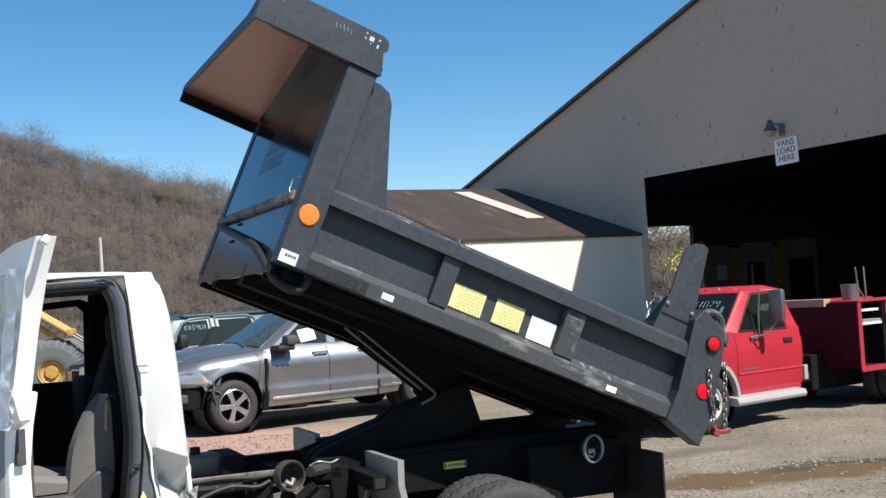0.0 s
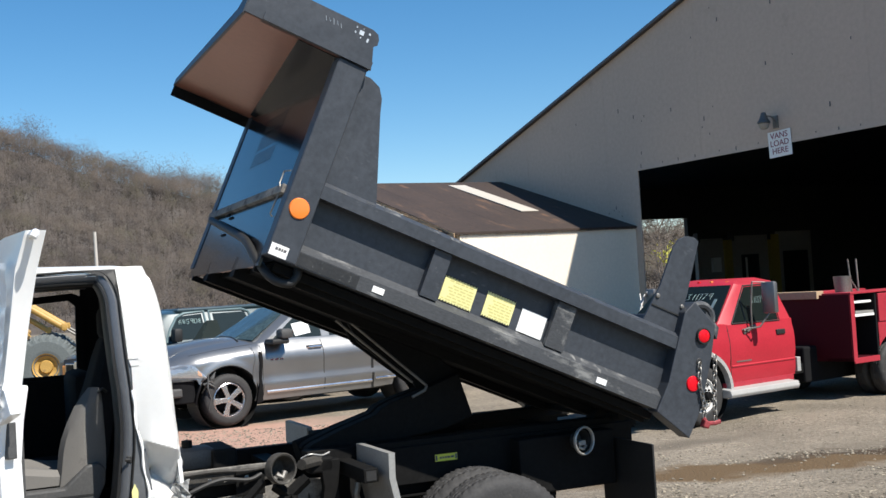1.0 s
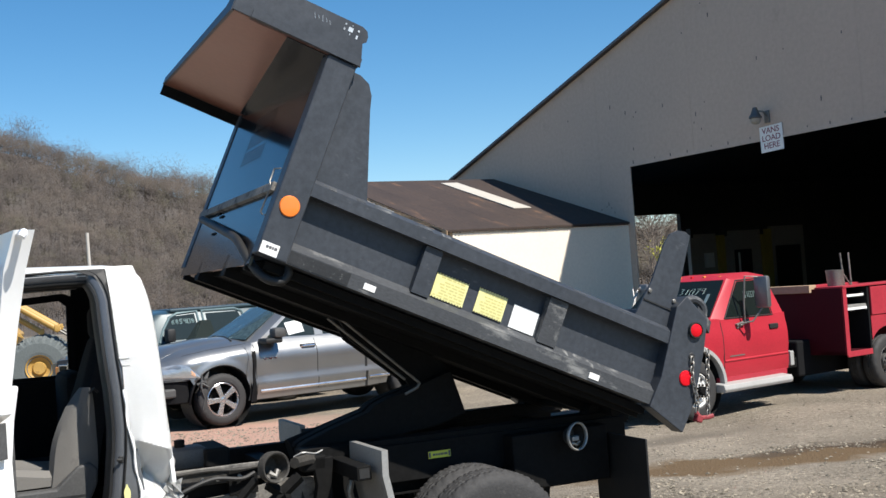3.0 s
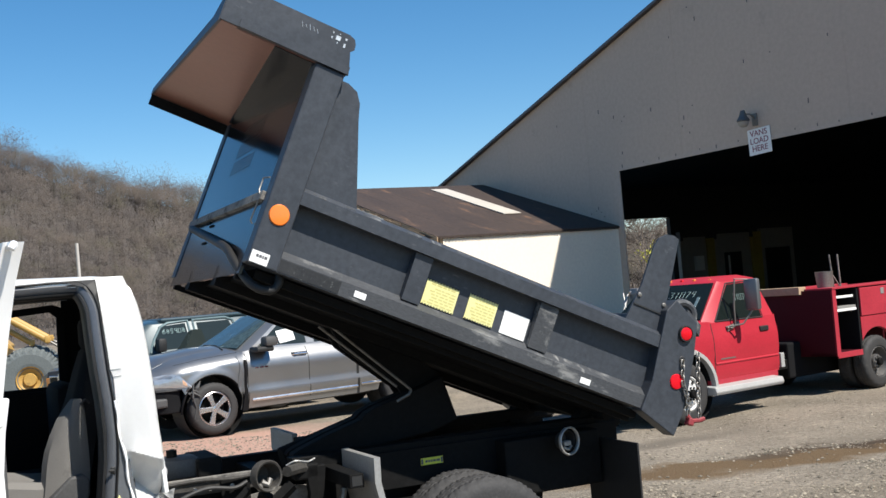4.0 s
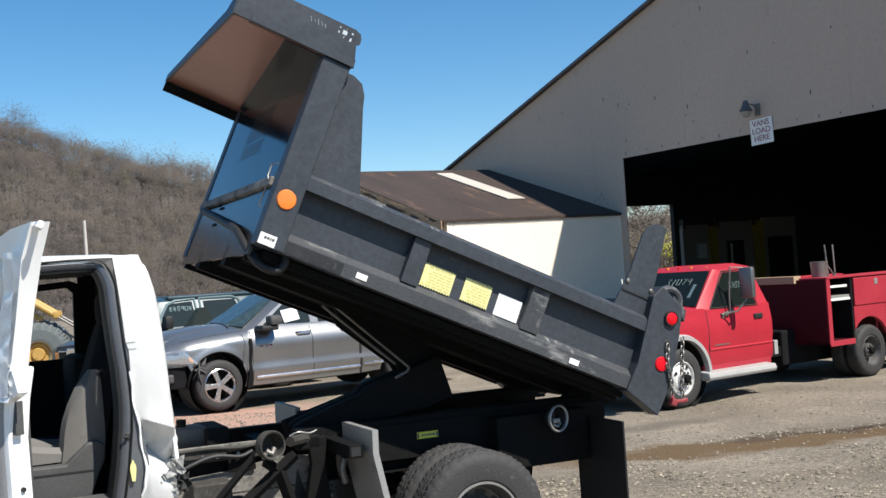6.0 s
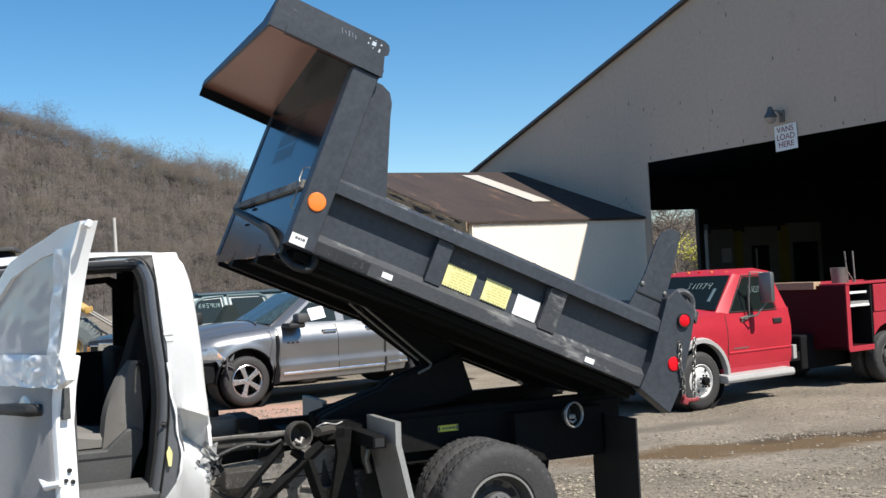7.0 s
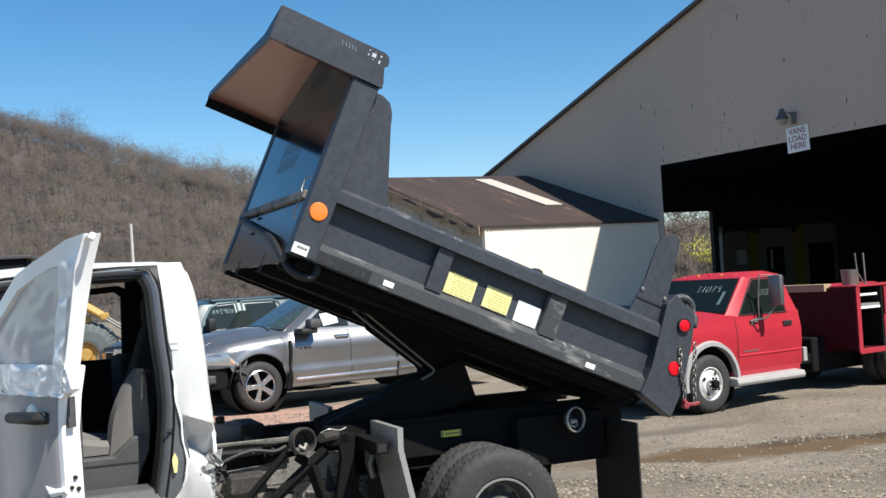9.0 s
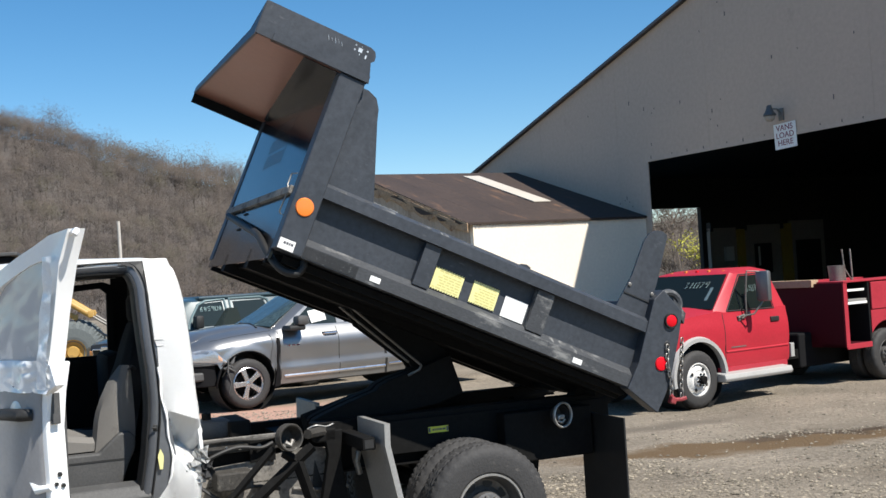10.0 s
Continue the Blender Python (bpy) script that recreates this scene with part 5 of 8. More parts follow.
        for i in range(5):
            for j in range(4):
                bm.faces.new((g[i][j], g[i + 1][j], g[i + 1][j + 1]))
                bm.faces.new((g[i][j], g[i + 1][j + 1], g[i][j + 1]))
        bmesh.ops.solidify(bm, geom=bm.faces[:], thickness=0.003)
        part("torn_metal", bm, M[tone_], cab, "crumpled torn metal")
    for z, ln in ((1.60, 0.05), (1.565, 0.035)):
        bm = bmesh.new()
        box(bm, (1.90, float(np.interp(z, zs, ys)) - 0.002, z - 0.003), (1.90 + ln, float(np.interp(z, zs, ys)) + 0.004, z + 0.004), 0.001)
        part("paint_crack", bm, M["bare"], cab)
    # roof
    bm = bmesh.new()
    secs = []
    for x, drop, half in ((1.79, 0.075, 0.64), (1.81, 0.04, 0.69), (1.85, 0.012, 0.72), (1.95, 0.0, 0.735), (2.5, -0.015, 0.73), (2.9, 0.01, 0.72), (3.15, 0.05, 0.70)):
        sec = []
        for k in range(15):
            t = -1 + 2 * k / 14
            sec.append((x, half * t, 2.085 - drop - 0.03 * abs(t) ** 3))
        sec += [(x, half * (1 - 2 * k / 14), 2.045 - drop - 0.03 * abs(1 - 2 * k / 14) ** 3) for k in range(15)]
        secs.append(sec)
    loft(bm, secs)
    part("roof", bm, M["white"], cab, smooth=True)
    # grey door frame with rubber seals: bands along the opening's rounded edge
    path = [(2.06, 0.60), (2.03, 0.68)] + [(float(np.interp(z, zs, front)) + 0.004, z) for z in [0.75 + 0.05 * k for k in range(23)]]
    for k in range(1, 9):
        a = math.pi / 2 * k / 8
        path.append((1.963 + 0.10 * (1 - math.cos(a)), 1.85 + 0.20 * math.sin(a)))
    path += [(2.2, 2.05), (2.5, 2.042), (2.8, 2.02), (3.05, 1.985)]

    def band(name, profile, mat):
        """profile: (inset towards the opening, depth inwards) across the band."""
        bm = bmesh.new()
        rows = []
        for i, (x, z) in enumerate(path):
            x0, z0 = path[max(0, i - 1)]
            x1, z1 = path[min(len(path) - 1, i + 1)]
            d = Vector((x1 - x0, z1 - z0)).normalized()
            nx, nz = d.y, -d.x
            y = float(np.interp(z, zs, ys))
            rows.append([bm.verts.new((x + nx * w, y - dep, z + nz * w)) for w, dep in profile])
        for a_, b_ in zip(rows, rows[1:]):
            for k in range(len(profile) - 1):
                bm.faces.new((a_[k], a_[k + 1], b_[k + 1], b_[k]))
        part(name, bm, M[mat], cab, smooth=True)
    band("outer_seal", [(-0.002, 0.002), (0.004, -0.003), (0.010, 0.004), (0.011, 0.02)], "rubberseal")
    band("door_frame", [(0.010, 0.012), (0.022, 0.004), (0.042, 0.010), (0.054, 0.024), (0.062, 0.05)], "greypaint")
    band("door_seal", [(0.050, 0.028), (0.058, 0.021), (0.068, 0.025), (0.076, 0.045), (0.079, 0.09), (0.079, 0.16)], "rubberseal")
    bm = bmesh.new()
    bm.faces.new([bm.verts.new((x, float(np.interp(z, zs, ys)) - 0.004, z)) for x, z in ((1.955, 1.80), (1.955, 1.95), (1.95, 2.058), (2.3, 2.058), (2.12, 2.048), (2.03, 2.015), (1.985, 1.95), (1.967, 1.86))])
    part("corner_plate", bm, M["rubberseal"], cab)
    bm = bmesh.new()
    loft(bm, [[(x, -0.70, z - 0.05), (x, -0.765, z - 0.05), (x, -0.74, z + 0.02), (x, -0.70, z + 0.02)] for x, z in ((1.97, 2.03), (2.5, 2.02), (3.05, 1.95))])
    part("far_header", bm, M["greypaint"], cab)
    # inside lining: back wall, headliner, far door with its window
    # lining near black: the darkness inside the cab is put into its colour
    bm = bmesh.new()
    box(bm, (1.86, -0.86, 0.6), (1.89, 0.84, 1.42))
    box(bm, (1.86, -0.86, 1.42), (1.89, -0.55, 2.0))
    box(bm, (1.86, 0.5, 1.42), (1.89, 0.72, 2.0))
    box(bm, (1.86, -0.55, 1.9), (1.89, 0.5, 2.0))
    part("rear_lining", bm, M["plastic_and_shade"], cab)
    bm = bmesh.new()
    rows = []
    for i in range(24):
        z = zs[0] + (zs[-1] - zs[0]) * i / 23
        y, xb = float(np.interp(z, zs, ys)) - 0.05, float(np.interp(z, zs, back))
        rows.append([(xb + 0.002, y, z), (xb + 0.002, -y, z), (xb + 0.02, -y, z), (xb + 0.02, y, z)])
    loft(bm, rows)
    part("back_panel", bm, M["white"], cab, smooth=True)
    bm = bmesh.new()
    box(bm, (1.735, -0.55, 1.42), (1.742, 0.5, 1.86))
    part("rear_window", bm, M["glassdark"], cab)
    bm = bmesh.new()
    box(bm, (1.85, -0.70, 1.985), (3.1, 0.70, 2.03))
    part("headliner", bm, M["plastic_and_shade"], cab)
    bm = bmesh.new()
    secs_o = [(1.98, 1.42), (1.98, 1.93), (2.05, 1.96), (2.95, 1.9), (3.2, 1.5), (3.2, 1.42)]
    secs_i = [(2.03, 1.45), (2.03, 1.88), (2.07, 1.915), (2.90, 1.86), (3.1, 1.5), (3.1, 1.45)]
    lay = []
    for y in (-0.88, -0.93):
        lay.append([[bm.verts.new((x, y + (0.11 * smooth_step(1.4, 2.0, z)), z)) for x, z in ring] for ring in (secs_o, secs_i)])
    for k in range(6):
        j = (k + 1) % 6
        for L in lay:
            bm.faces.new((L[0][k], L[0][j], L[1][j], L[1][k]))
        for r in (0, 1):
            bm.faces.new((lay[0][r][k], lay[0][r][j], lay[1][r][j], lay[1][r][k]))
    part("far_window_frame", bm, M["plastic_and_shade"], cab)
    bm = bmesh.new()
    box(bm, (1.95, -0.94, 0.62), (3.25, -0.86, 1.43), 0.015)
    part("far_door", bm, [M["plastic_and_shade"]], cab, "dark inner trim of the closed far door")
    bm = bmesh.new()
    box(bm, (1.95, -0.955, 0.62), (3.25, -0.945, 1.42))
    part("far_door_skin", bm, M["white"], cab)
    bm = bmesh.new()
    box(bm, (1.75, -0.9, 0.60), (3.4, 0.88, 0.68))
    part("cab_floor", bm, M["plastic_and_shade"], cab)
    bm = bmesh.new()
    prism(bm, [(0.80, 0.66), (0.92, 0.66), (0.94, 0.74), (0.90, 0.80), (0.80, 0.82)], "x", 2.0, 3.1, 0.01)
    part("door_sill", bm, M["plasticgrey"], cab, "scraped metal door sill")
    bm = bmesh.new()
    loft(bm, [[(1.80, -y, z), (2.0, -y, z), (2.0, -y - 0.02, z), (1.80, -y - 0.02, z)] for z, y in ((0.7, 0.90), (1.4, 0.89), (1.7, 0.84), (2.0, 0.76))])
    part("far_pillar_trim", bm, M["plastic_and_shade"], cab)
    # front end, past the door
    bm = bmesh.new()
    secs = []
    for x, zt, hw in ((3.25, 1.42, 0.93), (3.6, 1.36, 0.95), (4.2, 1.28, 0.94), (4.6, 1.18, 0.88), (4.68, 1.0, 0.84)):
        secs.append([(x, -hw, 0.6), (x, hw, 0.6), (x, hw, zt - 0.12), (x, hw * 0.88, zt - 0.02), (x, 0, zt + 0.03), (x, -hw * 0.88, zt - 0.02), (x, -hw, zt - 0.12)])
    loft(bm, secs)
    part("hood", bm, M["white"], cab, smooth=True)
    for sgn in (1, -1):
        bm = bmesh.new()
        tube(bm, [(3.12, sgn * 0.70, 2.0), (3.3, sgn * 0.76, 1.75), (3.55, sgn * 0.84, 1.40)], 0.045, 8)
        part("front_pillar", bm, M["white"], cab, smooth=True)
    bm = bmesh.new()
    prism(bm, [(3.14, 2.0), (3.15, 2.0), (3.58, 1.42), (3.57, 1.42)], "y", -0.72, 0.72)
    part("windscreen", bm, M["glass"], cab).visible_shadow = False
    bm = bmesh.new()
    prism(bm, [(3.0, 1.1), (3.0, 1.32), (3.1, 1.4), (3.4, 1.42), (3.4, 0.75)], "y", -0.86, 0.8, 0.02)
    part("dashboard", bm, M["plastic_and_shade"], cab)
    # latch and inspection sticker
    bm = bmesh.new()
    tube(bm, [(1.975, 0.91, 1.115), (1.975, 0.968, 1.115), (1.995, 0.968, 1.117)], 0.008, 6)
    box(bm, (1.962, 0.935, 1.098), (1.985, 0.956, 1.132), 0.004)
    part("door_striker", bm, M["rubberseal"], cab)
    bm = bmesh.new()
    pts = [(1.955 + (0.015 + 0.002 * math.sin(3 * a)) * math.cos(a), 0.935 + (0.055 + 0.006 * math.sin(5 * a)) * math.sin(a)) for a in [2 * math.pi * k / 18 for k in range(18)]]
    prism(bm, pts, "y", 0.952, 0.960)
    part("round_sticker", bm, M["yellowlabel"], cab, "peeling yellow sticker")


build_cab()


def build_seat():
    bm = bmesh.new()
    secs = []
    for x, w0, zt in ((2.20, 0.23, 1.05), (2.30, 0.25, 1.055), (2.5, 0.26, 1.09), (2.66, 0.25, 1.10), (2.72, 0.22, 1.06)):
        secs.append([(x, 0.36 - w0, 0.98), (x, 0.36 + w0, 0.98), (x, 0.36 + w0, zt - 0.03), (x, 0.36 + w0 * 0.85, zt), (x, 0.36, zt - 0.015), (x, 0.36 - w0 * 0.85, zt), (x, 0.36 - w0, zt - 0.03)])
    loft(bm, secs)
    seat = part("seat_cushion", bm, M["seat"], truck, "grey cloth seat cushion", smooth=True)
    bm = bmesh.new()
    secs = []
    for z, x0, d, w in ((0.98, 2.17, 0.17, 0.25), (1.1, 2.145, 0.18, 0.265), (1.3, 2.09, 0.16, 0.265), (1.44, 2.045, 0.13, 0.255), (1.58, 2.01, 0.11, 0.23), (1.68, 1.985, 0.09, 0.18), (1.71, 1.975, 0.06, 0.13)):
        secs.append([(x0 - d * 0.6, 0.36 - w, z), (x0 - d * 0.6, 0.36 + w, z), (x0 + d * 0.15, 0.36 + w, z), (x0 + d * 0.4, 0.36 + w * 0.8, z), (x0 + d * 0.3, 0.36, z), (x0 + d * 0.4, 0.36 - w * 0.8, z), (x0 + d * 0.15, 0.36 - w, z)])
    loft(bm, secs)
    part("seat_back", bm, M["plastic_and_shade"], seat, "dark seat back", smooth=True)
    bm = bmesh.new()
    rows = []
    for z, xa, xb in ((0.97, 2.06, 2.275), (1.05, 2.048, 2.262), (1.14, 2.045, 2.25), (1.20, 2.046, 2.236), (1.28, 2.048, 2.205), (1.36, 2.05, 2.165), (1.42, 2.053, 2.12), (1.455, 2.065, 2.09)):
        m_ = (xa + xb) / 2
        rows.append([(xa, 0.58, z), (xa, 0.63, z), (m_ - 0.01, 0.66, z), (m_ + 0.03, 0.655, z), (xb, 0.62, z), (xb + 0.02, 0.56, z)])
    loft(bm, rows)
    part("seat_side_panel", bm, M["seat"], seat, "grey seat side", smooth=True)
    bm = bmesh.new()
    box(bm, (1.94, 0.22, 1.69), (2.02, 0.50, 1.86), 0.035)
    part("headrest", bm, M["plastic_and_shade"], seat, smooth=True)
    bm = bmesh.new()
    prism(bm, [(2.06, 0.98), (2.055, 1.05), (2.09, 1.085), (2.15, 1.075), (2.20, 1.03), (2.26, 0.975), (2.45, 0.975), (2.75, 0.98), (2.75, 0.78), (2.14, 0.79), (2.10, 0.9)], "y", 0.62, 0.70, 0.012)
    part("seat_base_trim", bm, M["plasticgrey"], seat, "scuffed grey plastic seat base")
    bm = bmesh.new()
    box(bm, (2.12, 0.70, 0.925), (2.72, 0.703, 0.935))
    part("trim_groove", bm, M["rubberseal"], seat)
    bm = bmesh.new()
    tube(bm, [(2.03, 0.64, 1.43), (2.05, 0.66, 1.45), (2.075, 0.655, 1.43)], 0.008, 6)
    part("seat_lever", bm, M["rubberseal"], seat)
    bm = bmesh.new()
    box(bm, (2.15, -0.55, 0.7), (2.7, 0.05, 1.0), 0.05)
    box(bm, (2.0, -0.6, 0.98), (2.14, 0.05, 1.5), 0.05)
    part("passenger_seat", bm, M["plastic_and_shade"], seat, smooth=True)


build_seat()


def build_door():
    dm = pose(3.005, 0.876, 0, 0, 0, 116.5)
    bm = bmesh.new()
    prism(bm, [(0.03, 0.64), (0.95, 0.60), (0.965, 0.9), (0.95, 1.25), (0.985, 1.42), (1.035, 1.565), (0.05, 1.55), (0.0, 1.2)], "y", 0.0, 0.10, 0.012)
    d = part("front_door", bm, M["white"], truck, "white wrecked door swung open, wrapped in film", smooth=True, m=dm)
    # outer skin over the white door, its shade painted as grey
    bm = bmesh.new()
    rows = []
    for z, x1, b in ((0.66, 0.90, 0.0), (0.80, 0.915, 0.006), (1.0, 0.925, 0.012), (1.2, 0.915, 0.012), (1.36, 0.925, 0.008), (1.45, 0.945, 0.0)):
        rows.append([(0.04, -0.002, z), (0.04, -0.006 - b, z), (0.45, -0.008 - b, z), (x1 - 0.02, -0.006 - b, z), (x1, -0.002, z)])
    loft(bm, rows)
    part("door_skin", bm, M["doorskin"], d, "outer skin of the white door, greyed for its shade", smooth=True)
    outer = [(1.03, 1.56), (1.10, 1.80), (1.175, 2.03), (1.255, 2.18), (1.10, 2.16), (0.93, 2.115), (0.78, 2.075), (0.62, 2.02), (0.40, 1.88), (0.20, 1.70), (0.08, 1.56)]
    inner = [(0.92, 1.57), (0.98, 1.80), (1.06, 2.02), (1.07, 2.055), (1.03, 2.05), (0.90, 2.03), (0.77, 1.995), (0.62, 1.94), (0.43, 1.80), (0.26, 1.65), (0.2, 1.57)]
    bm = bmesh.new()
    L = []
    rnd = random.Random(3)
    for y in (-0.012, 0.07):
        L.append([[bm.verts.new((p[0] + rnd.uniform(-0.008, 0.008), y + rnd.uniform(-0.008, 0.008), p[1])) for p in ring] for ring in (outer, inner)])
    n = len(outer)
    for k in range(n - 1):
        for q in L:
            bm.faces.new((q[0][k], q[0][k + 1], q[1][k + 1], q[1][k]))
        for r in (0, 1):
            bm.faces.new((L[0][r][k], L[0][r][k + 1], L[1][r][k + 1], L[1][r][k]))
    fr = part("window_frame", bm, M["white"], d, smooth=True)
    # film stretched over the window and folded over the belt line
    def sheet(name, a0, a1, z0, z1, amp, y, mat, label, skew=0.0, seed=0, trim=None):
        bm = bmesh.new()
        nx, nz = 44, 34
        g = []
        for i in range(nx + 1):
            row = []
            for j in range(nz + 1):
                s, t = i / nx, j / nz
                a, z = a0 + (a1 - a0) * s + skew * t, z0 + (z1 - z0) * t
                if trim:
                    z = min(z, trim(a))
                k = noise.noise(Vector((a * 5 + seed, z * 6 - a * 3, seed))) * amp + abs(noise.noise(Vector((a * 7 - z * 5, z * 11 + a * 3, seed + 3)))) * amp * 0.8
                row.append(bm.verts.new((a, y - k, z)))
            g.append(row)
        for i in range(nx):
            for j in range(nz):
                bm.faces.new((g[i][j], g[i + 1][j], g[i + 1][j + 1], g[i][j + 1]))
        part(name, bm, mat, d, label, smooth=True)
    top = lambda a: float(np.interp(a, [0.2, 0.26, 0.43, 0.62, 0.77, 0.9, 1.03, 1.2], [1.60, 1.68, 1.83, 1.97, 2.02, 2.06, 2.08, 2.1])) - 0.01
    sheet("window_film", 0.2, 0.93, 1.56, 2.1, 0.004, 0.004, M["filmgrey"], "grey plastic film over the window", 0.15, 2, top)
    sheet("belt_film", 0.05, 1.03, 1.42, 1.575, 0.03, -0.016, M["film"], "crumpled shiny plastic film", 0.02, 5)
    sheet("edge_film", 0.945, 1.02, 1.44, 2.06, 0.02, -0.03, M["film"], "shiny film along the frame", 0.13, 9)
    bm = bmesh.new()
    prism(bm, [(1.0, 1.57), (1.05, 1.56), (1.095, 1.46), (1.05, 1.44), (0.97, 1.41), (0.965, 1.5)], "y", -0.02, 0.03, 0.006)
    part("film_flap", bm, M["film"], d, "loose flap of film")
    bm = bmesh.new()
    tube(bm, [(0.52, -0.01, 1.31), (0.55, -0.05, 1.312), (0.70, -0.06, 1.318), (0.82, -0.055, 1.318), (0.85, -0.01, 1.315)], [0.02, 0.028, 0.03, 0.032, 0.028], 10)
    part("door_handle", bm, M["rubberseal"], d, "black plastic door handle", smooth=True)
    # recess disc in pale metal, which paints in its glint
    bm = bmesh.new()
    lathe(bm, [(0.07, 0.0), (0.06, 0.004), (0.001, 0.006)], 24)
    for v in bm.verts:
        v.co.z *= 0.95
    part("handle_recess", bm, M["bare"], d, "dished handle recess, pale metal for its glint", smooth=True, m=pose(0.70, -0.012, 1.315, 0, 0, 180))
    bm = bmesh.new()
    tube(bm, eased([(1.12, 0.02, 2.145), (1.22, 0.02, 2.160), (1.285, 0.015, 2.168), (1.29, 0.0, 2.15)]), 0.016, 8)
    part("film_tip", bm, M["film"], d, "curled tip of film", smooth=True)
    # end face fittings
    for y, z, r in ((0.05, 1.03, 0.011), (0.03, 0.985, 0.010), (0.065, 0.975, 0.011)):
        bm = bmesh.new()
        tube(bm, [(0.95, y, z), (0.972, y, z)], r, 10)
        part("door_bolt", bm, M["rubberseal"], d)
    bm = bmesh.new()
    box(bm, (0.948, 0.02, 1.27), (0.985, 0.06, 1.43), 0.004)
    part("latch_opening", bm, M["plasticgrey"], d)
    bm = bmesh.new()
    tube(bm, [(0.80, -0.012, 0.99), (0.88, -0.02, 0.96), (0.97, 0.0, 0.975)], [0.006, 0.022, 0.012], 8)
    part("torn_edge", bm, M["white"], d, "torn bent metal edge", smooth=True)
    bm = bmesh.new()
    box(bm, (0.10, 0.10, 0.75), (0.93, 0.125, 1.5), 0.012)
    part("inner_trim", bm, M["plasticgrey"], d)


build_door()
M["mirrorback"] = surf("dull_mirror_shell", (0.16, 0.165, 0.17), 0.4, 0.6, 0.15, 6, 60, 0.05)
# ---- parked vehicles: x forward, y left, origin on the ground at the front axle ----
def body_skin(xs, zb, zt, hw, crown, rows=9, top=9):
    """Shell of a vehicle: side, top and far side, column by column along x."""
    bm = bmesh.new()
    cols = []
    for x in xs:
        b, t = zb(x), zt(x)
        side = [(hw(x, b + (t - b) * k / rows), b + (t - b) * k / rows) for k in range(rows + 1)]
        ye = side[-1][0]
        col = [(x, y, z) for y, z in side]
        for k in range(1, top):
            s = 1 - 2 * k / top
            col.append((x, ye * s, t + crown(x) * (1 - s * s)))
        col += [(x, -y, z) for y, z in reversed(side)]
        cols.append([bm.verts.new(p) for p in col])
    n = len(cols[0])
    for a, b in zip(cols, cols[1:]):
        for k in range(n - 1):
            bm.faces.new((a[k], a[k + 1], b[k + 1], b[k]))
    for c in (cols[0], cols[-1]):
        bm.faces.new(c)
    return bm


def arch(x, xa, r, zc, base):
    d = abs(x - xa)
    return max(base, zc + math.sqrt(max(0.0, r * r - d * d))) if d < r else base


def span(a, b, step=0.03):
    n = max(2, int(abs(b - a) / step))
    return [a + (b - a) * i / n for i in range(n + 1)]


def quad_panel(name, pts, thick, mat, parent, label="", m=None):
    """A flat panel through points, given thickness along its normal."""
    bm = bmesh.new()
    P = [Vector(p) for p in pts]
    nrm = (P[1] - P[0]).cross(P[2] - P[0]).normalized()
    mid = sum(P, Vector()) / len(P)
    if nrm.dot(Vector((mid.x + 1.9, mid.y * 1.5, 0.5))) < 0:
        nrm = -nrm
    nrm *= abs(thick)
    a = [bm.verts.new(p) for p in P]
    b = [bm.verts.new(p + nrm) for p in P]
    n = len(P)
    bm.faces.new(a[::-1])
    bm.faces.new(b)
    for k in range(n):
        bm.faces.new((a[k], a[(k + 1) % n], b[(k + 1) % n], b[k]))
    return part(name, bm, mat, parent, label, m=m)


def scrawl(name, parent, x0, x1, z0, z1, y, seed, mat):
    """Hand-marked numbers on glass, as plain strokes."""
    rnd = random.Random(seed)
    n = 6
    w = (x1 - x0) / n
    for k in range(n):
        bm = bmesh.new()
        a, zc = x0 + w * (k + 0.2), (z0 + z1) / 2 + rnd.uniform(-0.01, 0.01)
        h = (z1 - z0) * rnd.uniform(0.35, 0.5)
        tube(bm, [(a, y(zc - h), zc - h), (a + w * rnd.uniform(0.2, 0.6), y(zc + h), zc + h)], 0.0045, 4)
        part(name, bm, mat, parent, "white hand-marked stroke")


STROKES = {"5": [(1, 1), (0.1, 1), (0.1, 0.55), (0.9, 0.5), (0.8, 0.05), (0, 0)], "6": [(0.9, 1), (0.1, 0.6), (0.1, 0), (0.9, 0), (0.9, 0.45), (0.1, 0.45)],
           "8": [(0.5, 0.5), (0, 0.75), (0.5, 1), (1, 0.75), (0, 0.25), (0.5, 0), (1, 0.25), (0.5, 0.5)], "0": [(0, 0), (0, 1), (1, 1), (1, 0), (0, 0)], "1": [(0.5, 0), (0.6, 1)], "3": [(0, 1), (1, 1), (0.4, 0.55), (1, 0.4), (0.7, 0), (0, 0.05)],
           "7": [(0, 1), (1, 1), (0.4, 0)], "9": [(1, 0.6), (0.1, 0.6), (0.1, 1), (1, 1), (0.9, 0)]}


def digit(parent, ch, put, r=0.003):
    """One hand-marked numeral on glass."""
    bm = bmesh.new()
    tube(bm, [put(a, b) for a, b in STROKES[ch]], r, 4)
    part("marked_numeral", bm, M["chalk"], parent, "white hand-marked numeral")


